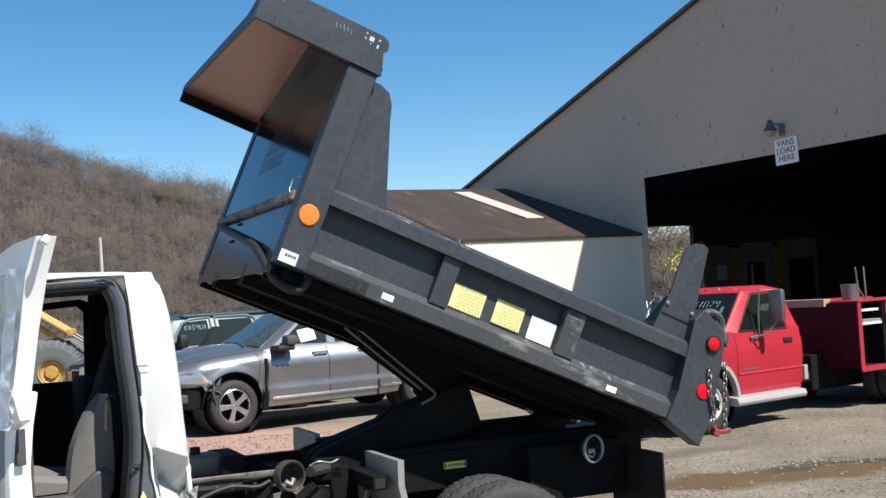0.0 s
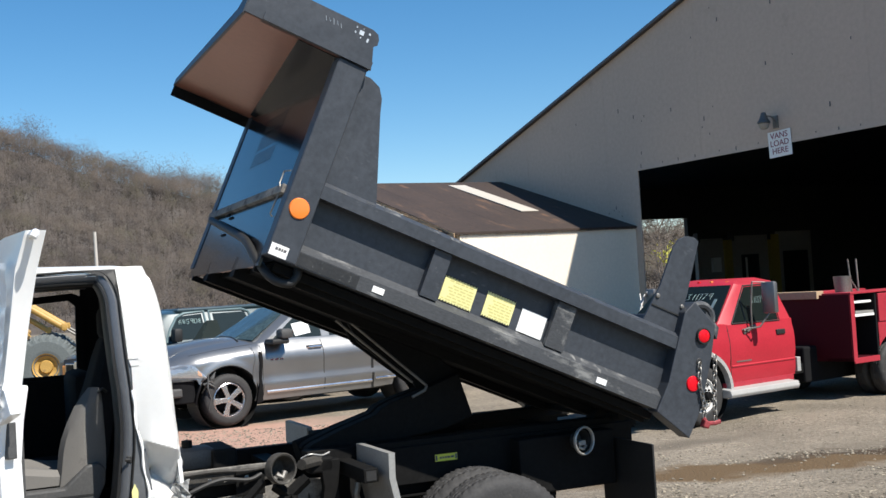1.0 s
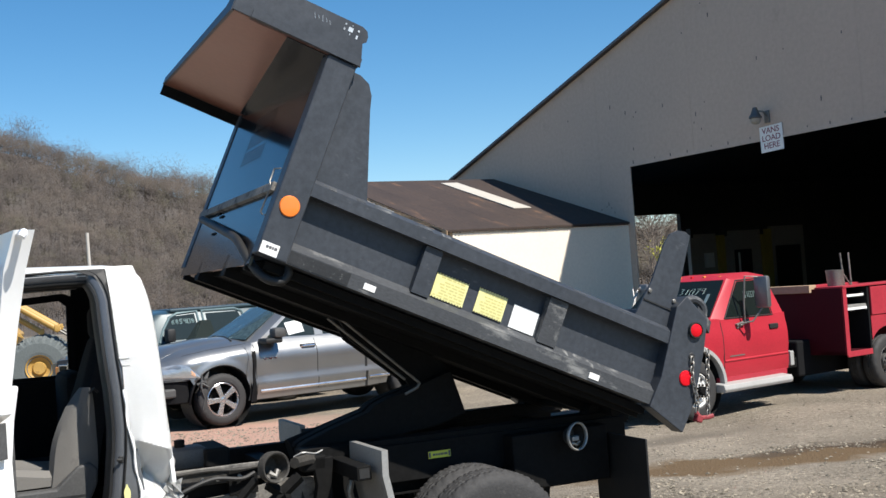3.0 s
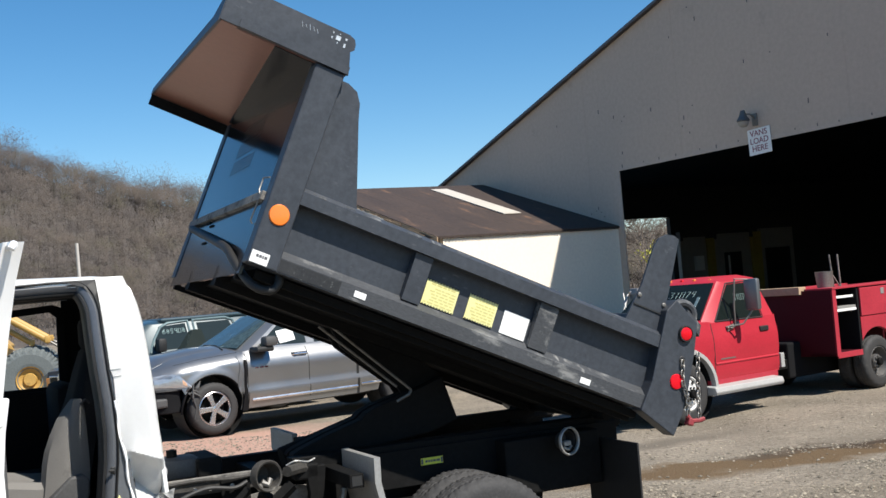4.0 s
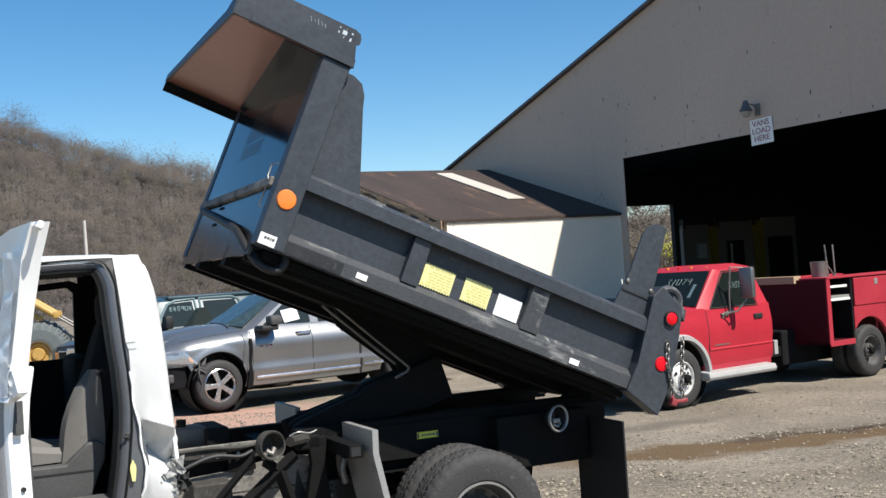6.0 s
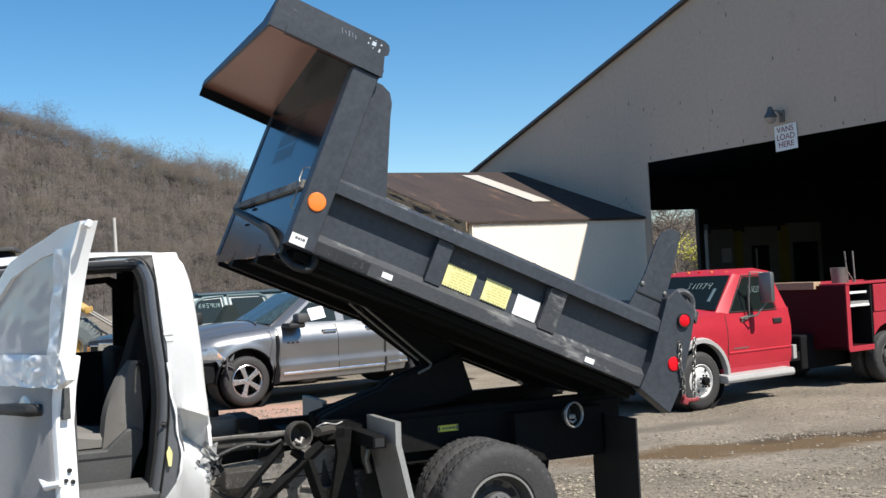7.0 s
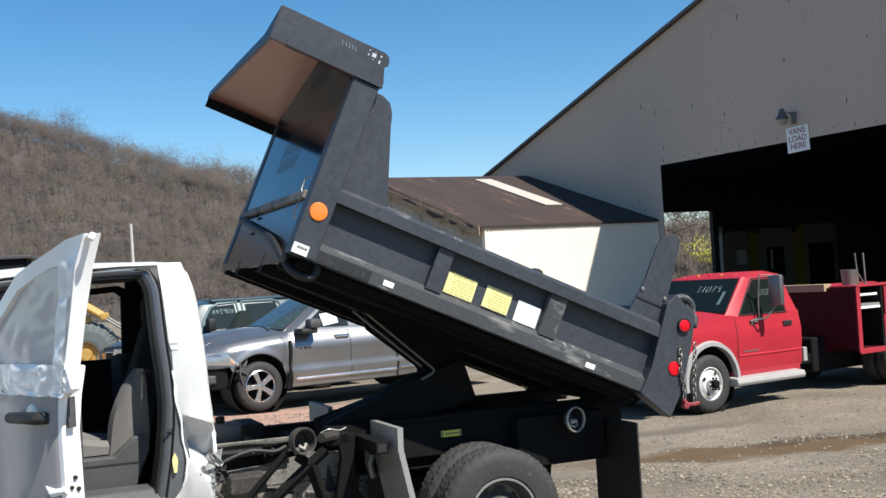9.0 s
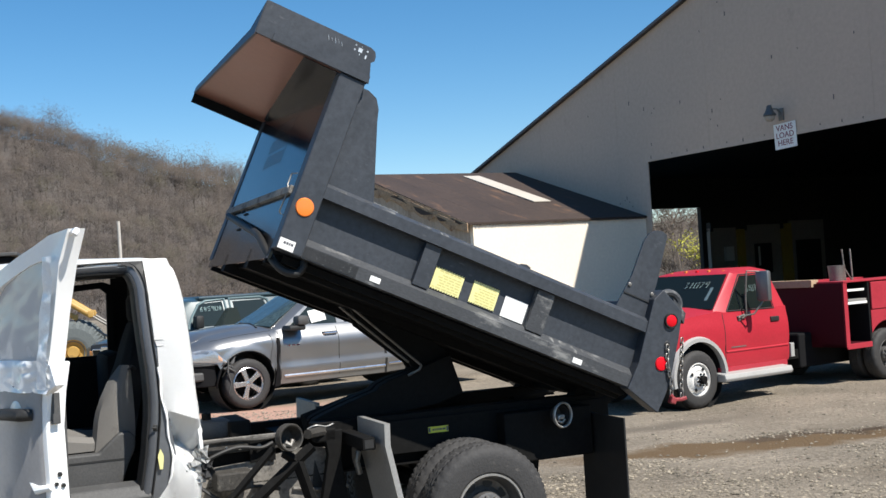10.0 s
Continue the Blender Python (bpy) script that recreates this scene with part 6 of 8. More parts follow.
def build_pickup():
    car = thing("pickup", pose(-3.102 - 0.559 * 0.985, 18.862 + 0.829 * 0.985, -0.09, 0, 0, 214), "silver grey crew pickup with a torn front fender", "pickup truck")
    interp = lambda x, a, b: float(np.interp(x, a, b))
    REAR = -3.5
    zt = lambda x: interp(x, [-5.0, -2.66, -0.8, -0.55, 0.1, 0.5, 0.75, 0.88, 0.93], [1.215, 1.215, 1.245, 1.215, 1.17, 1.12, 1.075, 1.03, 0.98])
    def zb(x):
        base = interp(x, [-5.0, -2.6, -0.55, -0.5, 0.38, 0.5, 0.93], [0.45, 0.33, 0.33, 0.35, 0.40, 0.76, 0.78])
        return arch(x, REAR, 0.48, 0.42, arch(x, 0.0, 0.515, 0.41, base))
    def hw(x, z):
        t = zt(x)
        w = 0.985 - 0.06 * smooth_step(0.60, 0.32, z)
        hood = smooth_step(-0.75, -0.40, x)
        deep = 0.30 - 0.13 * hood
        q = max(0.0, (z - (t - deep)) / deep)
        w -= 0.135 * q ** 2.0
        w -= 0.030 * smooth_step(1.02, 0.66, z) * (1 - 0.7 * hood)
        w += 0.026 * smooth_step(0.635, 0.60, z) * (1 - 0.6 * hood)
        w -= 0.18 * smooth_step(0.25, 0.93, x) ** 1.6
        for xa in (0.0, REAR):
            d = math.hypot(x - xa, z - 0.42)
            w += 0.022 * smooth_step(0.64, 0.52, d)
        return w
    crown = lambda x: 0.135 * smooth_step(-0.62, -0.5, x) * (1 - 0.45 * smooth_step(0.6, 0.93, x))
    part("body", body_skin(span(-4.9, 0.93, 0.025), zb, zt, hw, crown, 16, 12), M["silver"], car, smooth=True)
    for s in (1, -1):
        bm = bmesh.new()
        tube(bm, [(x, s * (hw(x, zt(x)) - 0.02), zt(x) + 0.004) for x in span(-0.5, 0.55, 0.08)], 0.006, 5)
        part("hood_gap", bm, M["rubberseal"], car)
    # greenhouse
    bm = bmesh.new()
    yb, yr = 0.855, 0.70
    base = [(-0.34, 0.40, 1.26), (-0.50, 0.77, 1.21), (-0.66, yb, 1.20), (-2.56, yb, 1.205), (-2.62, 0.8, 1.205)]
    roof = [(-1.30, 0.36, 1.765), (-1.33, 0.60, 1.755), (-1.42, yr, 1.735), (-2.30, yr, 1.735), (-2.40, 0.6, 1.74)]
    cap = [(-1.52, 0.30, 1.80), (-1.55, 0.45, 1.797), (-1.60, 0.52, 1.79), (-2.15, 0.52, 1.795), (-2.2, 0.42, 1.795)]
    loft(bm, [[Vector(p) for p in ring] + [Vector((p[0], -p[1], p[2])) for p in reversed(ring)] for ring in (base, roof, cap)])
    part("greenhouse", bm, M["silver"], car, smooth=True)
    at = lambda z: yb + (yr - yb) * (z - 1.205) / 0.53
    # windscreen glass has its sky reflections painted into the colour
    for s in (1, -1):
        quad_panel("windscreen", [(-0.40, 0.0, 1.30), (-0.40, s * 0.40, 1.295), (-0.56, s * 0.745, 1.262), (-1.31, s * 0.58, 1.732), (-1.27, s * 0.35, 1.742), (-1.27, 0.0, 1.742)], 0.012, M["screen"], car, "glossy windscreen with sky reflections painted as pale streaks", m=pose(0.008, 0, 0.012))
    for nm, xs4 in (("front_window", ((-0.88, 1.285), (-1.74, 1.262), (-1.74, 1.69), (-1.42, 1.69))), ("rear_window", ((-1.90, 1.262), (-2.50, 1.262), (-2.28, 1.69), (-1.90, 1.69)))):
        for s in (1, -1):
            quad_panel(nm, [(x, s * (at(z) + 0.003), z) for x, z in xs4], 0.006, M["glassdark"], car, "tinted side window")
    quad_panel("window_paper", [(-1.27, at(1.29) + 0.011, 1.29), (-1.56, at(1.33) + 0.011, 1.33), (-1.53, at(1.53) + 0.011, 1.53), (-1.23, at(1.49) + 0.011, 1.49)], 0.002, M["whitelabel"], car, "white paper taped in the window")
    scrawl("marked_stroke", car, -1.60, -1.28, 1.575, 1.63, lambda z: at(z) + 0.012, 4, M["chalk"])
    bm = bmesh.new()
    prism(bm, [(-1.75, at(1.32) + 0.002), (-1.89, at(1.32) + 0.002), (-1.89, at(1.32) + 0.006), (-1.75, at(1.32) + 0.006)], "z", 1.255, 1.72)
    for v in bm.verts:
        v.co.y += at(v.co.z) - at(1.32)
    part("centre_pillar", bm, M["silver"], car)
    # seams, handles, badge, mirror
    for x, z0, z1, w in ((-0.60, 0.40, 1.19, 0.005), (-1.70, 0.40, 1.21, 0.006), (-2.62, 0.33, 1.195, 0.024)):
        bm = bmesh.new()
        loft(bm, [[(x - w, hw(x, z) + 0.002, z), (x + w, hw(x, z) + 0.002, z), (x + w, hw(x, z) - 0.02, z), (x - w, hw(x, z) - 0.02, z)] for z in [z0 + (z1 - z0) * k / 14 for k in range(15)]])
        part("panel_gap", bm, M["rubberseal"], car)
    for x in (-1.55, -2.40):
        y = hw(x, 1.10)
        bm = bmesh.new()
        tube(bm, [(x - 0.13, y - 0.01, 1.098), (x - 0.11, y + 0.025, 1.10), (x + 0.11, y + 0.025, 1.10), (x + 0.13, y - 0.01, 1.098)], 0.022, 8)
        h = part("door_handle", bm, M["chrome"], car, "chrome door handle", smooth=True)
        bm = bmesh.new()
        box(bm, (x - 0.145, y - 0.012, 1.063), (x + 0.145, y + 0.004, 1.131), 0.006)
        part("handle_recess", bm, M["plastic_and_shade"], h)
    for k in range(3):
        bm = bmesh.new()
        box(bm, (-0.90 + 0.085 * k - 0.06, hw(-0.85, 0.955) - 0.003, 0.945), (-0.90 + 0.085 * k, hw(-0.85, 0.955) + 0.006, 0.968))
        part("badge_letter", bm, M["chrome"], car)
    bm = bmesh.new()
    loft(bm, [[(x, hw(x, 0.45) - 0.02, 0.425), (x, hw(x, 0.45) + 0.014, 0.43), (x, hw(x, 0.45) + 0.022, 0.455), (x, hw(x, 0.48) - 0.01, 0.49)] for x in span(-2.6, -0.66, 0.15)])
    part("rocker_trim", bm, M["chrome"], car, "bright rocker trim", smooth=True)
    bm = bmesh.new()
    loft(bm, [[(x, hw(x, 0.47) - 0.02, 0.455), (x, hw(x, 0.47) + 0.014, 0.46), (x, hw(x, 0.48) + 0.018, 0.485), (x, hw(x, 0.5) - 0.01, 0.51)] for x in span(-3.05, -2.67, 0.1)])
    part("bed_trim", bm, M["chrome"], car, "bright bed side trim", smooth=True)
    bm = bmesh.new()
    box(bm, (-1.05, 0.98, 1.275), (-0.84, 1.21, 1.435), 0.05)
    mir = part("door_mirror", bm, M["plasticgrey"], car, "grey-capped door mirror", smooth=True)
    bm = bmesh.new()
    box(bm, (-1.0, 0.86, 1.195), (-0.70, 1.17, 1.28), 0.03)
    part("mirror_foot", bm, M["rubberseal"], mir, smooth=True)
    bm = bmesh.new()
    box(bm, (-1.056, 1.01, 1.295), (-1.048, 1.18, 1.415), 0.003)
    part("mirror_glass", bm, M["chrome"], mir)
    # front end: lamp, dark broken bumper, grille
    for s in (1, -1):
        P = lambda x, z, o=0.006: (x, s * (hw(x, z) + o), z)
        bm = bmesh.new()
        loft(bm, [[P(x, z0), P(x, (z0 + z1) / 2, 0.016), P(x, z1), (x, s * (hw(x, z0) - 0.08), (z0 + z1) / 2)] for x, z0, z1 in ((0.36, 0.765, 0.785), (0.43, 0.775, 0.86), (0.52, 0.785, 0.96), (0.60, 0.79, 0.99), (0.74, 0.80, 0.995), (0.88, 0.81, 0.975))])
        lamp = part("headlamp", bm, M["lamp"], car, "clear headlamp", smooth=True)
        bm = bmesh.new()
        loft(bm, [[P(x, z0, 0.017), P(x, z1, 0.017), P(x, z1, -0.02), P(x, z0, -0.02)] for x, z0, z1 in ((0.43, 0.80, 0.84), (0.46, 0.81, 0.875), (0.49, 0.83, 0.90))])
        part("turn_signal", bm, M["peach"], lamp, "pale amber turn signal")
    bm = bmesh.new()
    prism(bm, [(0.50, 0.88), (0.72, 0.86), (0.98, 0.70), (0.98, -0.70), (0.72, -0.86), (0.50, -0.88)], "z", 0.40, 0.77, 0.02)
    bum = part("bumper_core", bm, M["plastic_and_shade"], car, "dark broken bumper core")
    bm = bmesh.new()
    box(bm, (0.70, 0.60, 0.50), (0.90, 0.875, 0.64), 0.03)
    part("fog_lamp_housing", bm, M["plasticgrey"], bum)
    bm = bmesh.new()
    prism(bm, [(0.40, 0.955), (0.72, 0.885), (0.98, 0.72), (0.96, 0.70), (0.70, 0.86), (0.40, 0.93)], "z", 0.742, 0.775)
    part("bumper_lip", bm, M["plasticgrey"], bum, "scuffed grey bumper edge")
    bm = bmesh.new()
    box(bm, (0.90, -0.55, 0.72), (0.955, 0.55, 1.0), 0.03)
    part("grille", bm, M["chrome"], car)
    # hood bulge, cowl and wiper
    bm = bmesh.new()
    rows = []
    for x in span(-0.40, 0.80, 0.1):
        t, c = zt(x), crown(x)
        f = smooth_step(-0.42, -0.1, x) * smooth_step(0.85, 0.6, x)
        rows.append([(x, y, t + c * (1 - (y / 0.86) ** 2) + (0.022 * f if abs(y) < 0.5 else -0.012)) for y in (0.56, 0.47, 0.2, -0.2, -0.47, -0.56)] + [(x, -0.56, t - 0.05), (x, 0.56, t - 0.05)])
    loft(bm, rows)
    part("hood_bulge", bm, M["silver"], car, "raised centre of the hood", smooth=True)
    bm = bmesh.new()
    tube(bm, [(-0.36, 0.62, 1.275), (-0.42, 0.25, 1.335), (-0.41, -0.2, 1.345)], 0.012, 5)
    part("wiper", bm, M["rubberseal"], car)
    # fender crease over the wheel and black edge of the arch
    bm = bmesh.new()
    tube(bm, [(0.515 * math.cos(a), hw(0.515 * math.cos(a), 0.41 + 0.515 * math.sin(a)) - 0.012, 0.41 + 0.515 * math.sin(a)) for a in [math.radians(d) for d in range(-4, 186, 8)]], 0.016, 6)
    part("arch_edge", bm, M["plastic_and_shade"], car, smooth=True)
    # wheel wells and torn liner
    for xa in (0.0, REAR):
        bm = bmesh.new()
        lathe(bm, [(0.505, 0.94), (0.505, 0.5), (0.001, 0.5)], 32)
        part("wheel_well", bm, M["rubberseal"], car, m=pose(xa, 0, 0.42))
    bm = bmesh.new()
    box(bm, (-2.95, -0.85, 0.30), (-0.55, 0.80, 0.45), 0.03)
    part("underbody", bm, M["rubberseal"], car)
    rnd = random.Random(8)
    bm = bmesh.new()
    for k in range(8):
        a = (0.46 - 0.03 * k, 0.95 + rnd.uniform(0, 0.05), 0.70 - 0.02 * k)
        b = (0.27 + rnd.uniform(-0.08, 0.08), 0.97 + rnd.uniform(0, 0.06), 0.80 + rnd.uniform(-0.25, 0.06))
        tube(bm, [a, ((a[0] + b[0]) / 2, 1.0, (a[2] + b[2]) / 2 + 0.03), b], [0.012, 0.024, 0.006], 5)
    tube(bm, [(0.33, 1.0, 0.82), (0.36, 1.02, 0.62), (0.31, 1.01, 0.45), (0.35, 1.0, 0.28)], [0.012, 0.018, 0.014, 0.006], 5)
    part("torn_fender_liner", bm, M["plasticgrey"], car, "torn hanging fender liner")
    bm = bmesh.new()
    g = []
    for i in range(11):
        row = []
        for j in range(19):
            z = 0.33 + 0.86 * j / 18
            x = -0.435 - 0.15 * i / 10 - 0.03 * math.sin(j * 0.55) * (1 - i / 10)
            q = math.sin(math.pi * i / 10)
            row.append(bm.verts.new((x, hw(x, z) + 0.008 + q * (0.055 * noise.noise(Vector((x * 11, z * 7, 3))) - 0.022), z)))
        g.append(row)
    for i in range(10):
        for j in range(18):
            bm.faces.new((g[i][j], g[i + 1][j], g[i + 1][j + 1], g[i][j + 1]))
    gap = bmesh.new()
    rows = []
    for z, xa, xb in ((0.30, -0.47, -0.585), (0.42, -0.485, -0.59), (0.55, -0.50, -0.58), (0.68, -0.525, -0.575), (0.82, -0.54, -0.585), (0.95, -0.545, -0.60), (1.05, -0.535, -0.60), (1.10, -0.55, -0.58)):
        rows.append([(xa, hw(xa, z) + 0.026, z), (xb, hw(xb, z) + 0.012, z), (xb, hw(xb, z) - 0.01, z), (xa, hw(xa, z) - 0.01, z)])
    loft(gap, rows)
    part("torn_fender_gap", gap, M["plastic_and_shade"], car, "dark gap torn behind the fender", smooth=True)
    part("crumpled_fender_edge", bm, M["silver"], car, "crumpled fender edge", smooth=True)
    for x, y, fl in ((0, 0.985, False), (REAR, 0.985, False), (0, -0.985, True), (REAR, -0.985, True)):
        bolted_wheel("wheel", car, x, y, 0.40, 0.40, 0.27, 0.262, "alloy", 20, 50, fl, M["alloy"])
    return car


build_pickup()


def build_service_truck():
    car = thing("service_truck", pose(3.488 - 0.5747 * 0.9, 15.678 + 0.8184 * 0.9, -0.13, 0, 0, 180 + 35.08), "faded red service truck with open tool body", "service truck")
    interp = lambda x, a, b: float(np.interp(x, a, b))
    zt = lambda x: interp(x, [-1.92, -0.6, -0.5, 0.1, 0.7, 0.82], [1.265, 1.25, 1.27, 1.225, 1.12, 1.0])
    zb = lambda x: arch(x, 0.0, 0.49, 0.42, interp(x, [-1.92, -0.45, 0.45, 0.82], [0.49, 0.49, 0.49, 0.5]))
    def hw(x, z):
        w = 0.915 - 0.03 * smooth_step(0.62, 0.45, z) - 0.04 * smooth_step(1.0, 1.27, z) - 0.014 * smooth_step(0.80, 0.77, z)
        return w - 0.12 * smooth_step(0.3, 0.82, x) ** 1.4
    part("cab_body", body_skin(span(-1.9, 0.82), zb, zt, hw, lambda x: 0.07 if x > -0.55 else 0.0), M["red"], car, smooth=True)
    bm = bmesh.new()
    yb, yr = 0.875, 0.72
    base = [(-0.44, 0.82, 1.27), (-0.60, yb, 1.25), (-1.88, yb, 1.255), (-1.9, 0.8, 1.255)]
    roof = [(-1.0, 0.675, 1.785), (-1.06, yr, 1.765), (-1.72, yr, 1.79), (-1.76, 0.62, 1.80)]
    cap = [(-1.12, 0.45, 1.832), (-1.16, 0.52, 1.828), (-1.62, 0.52, 1.848), (-1.66, 0.45, 1.848)]
    loft(bm, [[Vector(p) for p in ring] + [Vector((p[0], -p[1], p[2])) for p in reversed(ring)] for ring in (base, roof, cap)])
    part("cab_roof", bm, M["red"], car, smooth=True)
    at = lambda z: yb + (yr - yb) * (z - 1.25) / 0.525
    quad_panel("windscreen", [(-0.485, 0.795, 1.292), (-0.485, -0.795, 1.292), (-0.975, -0.655, 1.752), (-0.975, 0.655, 1.752)], 0.012, M["glassblack"], car, "dark windscreen with marked numbers", m=pose(0.012, 0, 0.008))
    for s in (1, -1):
        quad_panel("side_window", [(x, s * (at(z) + 0.001), z) for x, z in ((-0.68, 1.275), (-1.62, 1.262), (-1.62, 1.735), (-1.12, 1.73))], -0.006 * s, M["glassblack"], car, "dark side window")
    f = lambda z: -0.485 - (z - 1.30) * (0.485 / 0.455) + 0.034
    for k, ch in enumerate("31079"):
        y = 0.02 + 0.095 * k
        digit(car, ch, lambda a, b, y=y: (f(1.58 + 0.075 * b), y + 0.06 * a, 1.58 + 0.075 * b + 0.012), 0.0022)
    for k, ch in enumerate("31079"):
        x = -1.17 - 0.058 * k
        digit(car, ch, lambda a, b, x=x: (x - 0.042 * a, at(1.51 + 0.08 * b) + 0.011, 1.51 + 0.08 * b), 0.0024)
    quad_panel("window_sticker", [(-0.6, 0.6, 1.40), (-0.62, 0.45, 1.40), (-0.80, 0.45, 1.57), (-0.78, 0.58, 1.57)], 0.003, M["paleteal"], car, "pale sticker inside the windscreen", m=pose(0.02, 0, 0.02))
    # roof clearance lamps
    for y in (0.5, 0.22, 0.0, -0.22, -0.5):
        bm = bmesh.new()
        box(bm, (-1.10, y - 0.02, 1.805 if abs(y) < 0.3 else 1.795), (-1.06, y + 0.02, 1.832 if abs(y) < 0.3 else 1.82), 0.007)
        part("clearance_lamp", bm, M["amber"] if y else M["redlens"], car)
    # seams, handle, badge, mirror
    for x, z0, z1 in ((-0.56, 0.52, 1.24),):
        bm = bmesh.new()
        loft(bm, [[(x - 0.006, hw(x, z) + 0.002, z), (x + 0.006, hw(x, z) + 0.002, z), (x, hw(x, z) - 0.02, z)] for z in [z0 + (z1 - z0) * k / 8 for k in range(9)]])
        part("panel_gap", bm, M["rubberseal"], car)
    bm = bmesh.new()
    box(bm, (-1.70, hw(-1.6, 1.1) - 0.01, 1.06), (-1.52, hw(-1.6, 1.1) + 0.025, 1.13), 0.012)
    part("door_handle", bm, M["rubberseal"], car, "black door handle")
    bm = bmesh.new()
    box(bm, (-0.98, hw(-0.8, 0.76) - 0.002, 0.755), (-0.68, hw(-0.8, 0.76) + 0.006, 0.772))
    part("door_badge", bm, M["steel"], car)
    bm = bmesh.new()
    loft(bm, [[(x, hw(x, 0.70) - 0.01, 0.685), (x, hw(x, 0.70) + 0.010, 0.70), (x, hw(x, 0.70) + 0.012, 0.712), (x, hw(x, 0.72) - 0.01, 0.735)] for x in span(-1.88, -0.58, 0.2)])
    part("door_crease", bm, M["red"], car)
    bm = bmesh.new()
    box(bm, (-1.19, 1.03, 1.37), (-1.10, 1.25, 1.79), 0.03)
    mir = part("towing_mirror", bm, M["mirrorback"], car, "tall grey metal towing mirror", smooth=True)
    bm = bmesh.new()
    tube(bm, [(-0.85, 0.89, 1.17), (-1.02, 1.05, 1.20), (-1.13, 1.14, 1.38)], 0.013, 6)
    tube(bm, [(-1.12, 1.10, 1.78), (-1.0, 0.98, 1.80), (-0.97, 0.96, 1.45), (-1.0, 0.93, 1.18), (-0.86, 0.9, 1.12)], 0.013, 6)
    tube(bm, [(-1.10, 0.9, 1.21), (-0.85, 0.91, 1.16)], 0.022, 6)
    box(bm, (-1.194, 1.05, 1.40), (-1.189, 1.23, 1.76), 0.002)
    part("mirror_arm", bm, M["steel"], mir, smooth=True)
    bm = bmesh.new()
    box(bm, (-1.36, -1.25, 1.40), (-1.28, -1.07, 1.76), 0.03)
    far_mir = part("towing_mirror", bm, M["mirrorback"], car, "tall grey metal towing mirror", smooth=True)
    bm = bmesh.new()
    tube(bm, [(-0.95, -0.89, 1.17), (-1.10, -1.22, 1.40), (-1.26, -1.24, 1.68)], 0.016, 6)
    tube(bm, [(-0.90, -0.84, 1.72), (-1.12, -1.05, 1.72), (-1.28, -1.24, 1.66)], 0.014, 6)
    tube(bm, [(-1.12, -1.20, 1.70), (-1.02, -1.05, 1.30)], 0.012, 6)
    part("mirror_arm", bm, M["zinc"], far_mir, "pale metal mirror bracket", smooth=True)
    # rubber surround and vent bar of the side window, drip rail
    for q in (((-0.66, 1.262), (-1.11, 1.75), (-1.64, 1.755), (-1.64, 1.25), (-0.66, 1.262)), ((-0.95, 1.27), (-0.96, 1.58))):
        bm = bmesh.new()
        tube(bm, [(x, at(z) + 0.004, z) for x, z in q], 0.010, 6)
        part("window_rubber", bm, M["rubberseal"], car, smooth=True)
    # fender flare
    bm = bmesh.new()
    rows = []
    for k in range(25):
        a = math.pi * k / 24 * 1.12 - 0.2
        r0, r1 = 0.475, 0.55
        c, s_ = math.cos(a), math.sin(a)
        yo = 0.925
        rows.append([(r0 * c, yo - 0.05, 0.42 + r0 * s_), (r0 * c, yo + 0.035, 0.42 + r0 * s_), ((r0 + 0.05) * c, yo + 0.035, 0.42 + (r0 + 0.05) * s_), (r1 * c, yo - 0.02, 0.42 + r1 * s_)])
    loft(bm, rows)
    part("fender_flare", bm, M["flare"], car, "dirty white fender flare", smooth=True)
    bm = bmesh.new()
    lathe(bm, [(0.48, 0.9), (0.48, 0.45), (0.001, 0.45)], 26)
    part("wheel_well", bm, M["rubberseal"], car, m=pose(0, 0, 0.44))
    bm = bmesh.new()
    prism(bm, [(0.86, 0.32), (1.04, 0.32), (1.06, 0.36), (1.04, 0.42), (0.86, 0.44)], "x", -1.76, -0.36, 0.01)
    step = part("running_board", bm, M["flare"], car, "dirty white running board")
    bm = bmesh.new()
    box(bm, (-1.86, 0.84, 0.42), (-0.45, 0.885, 0.50))
    part("rocker_skirt", bm, M["redold"], step)
    bm = bmesh.new()
    box(bm, (-6.2, -0.42, 0.42), (0.6, 0.42, 0.56))
    part("chassis", bm, M["frame"], car)
    bm = bmesh.new()
    box(bm, (0.72, -0.9, 0.42), (0.95, 0.9, 0.62), 0.03)
    part("front_bumper", bm, M["chrome"], car)
    bm = bmesh.new()
    box(bm, (-2.02, 0.80, 0.52), (-1.94, 0.90, 0.72), 0.01)
    part("tank_bracket", bm, M["flare"], car)
    # one dark block added for running gear and the shadow below, stopping sunlight
    bm = bmesh.new()
    box(bm, (-5.8, -0.95, 0.27), (-2.7, 0.45, 0.79), 0.03)
    part("underside_block", bm, M["plastic_and_shade"], car)
    # tool body: near compartment side, built of panels round one open locker
    y0, y1, z0, z1 = 0.62, 1.07, 0.56, 1.52
    def slab(name, lo, hi, mat, label="", bevel=0.004, parent=car):
        bm = bmesh.new()
        box(bm, lo, hi, bevel)
        return part(name, bm, mat, parent, label)
    # front, locker back and floor carry their shade in the paint
    slab("front_bulkhead", (-3.05, -1.07, z0), (-3.0, y1, z1), M["shaded_red"], "red front of the tool body, darkened for its shade")
    slab("locker_back", (-5.9, y0, z0), (-3.05, y0 + 0.02, z1), M["shaded_red"])
    slab("locker_top", (-5.9, y0 - 0.02, z1), (-3.0, y1 + 0.01, z1 + 0.025), M["redold"], "faded red locker top")
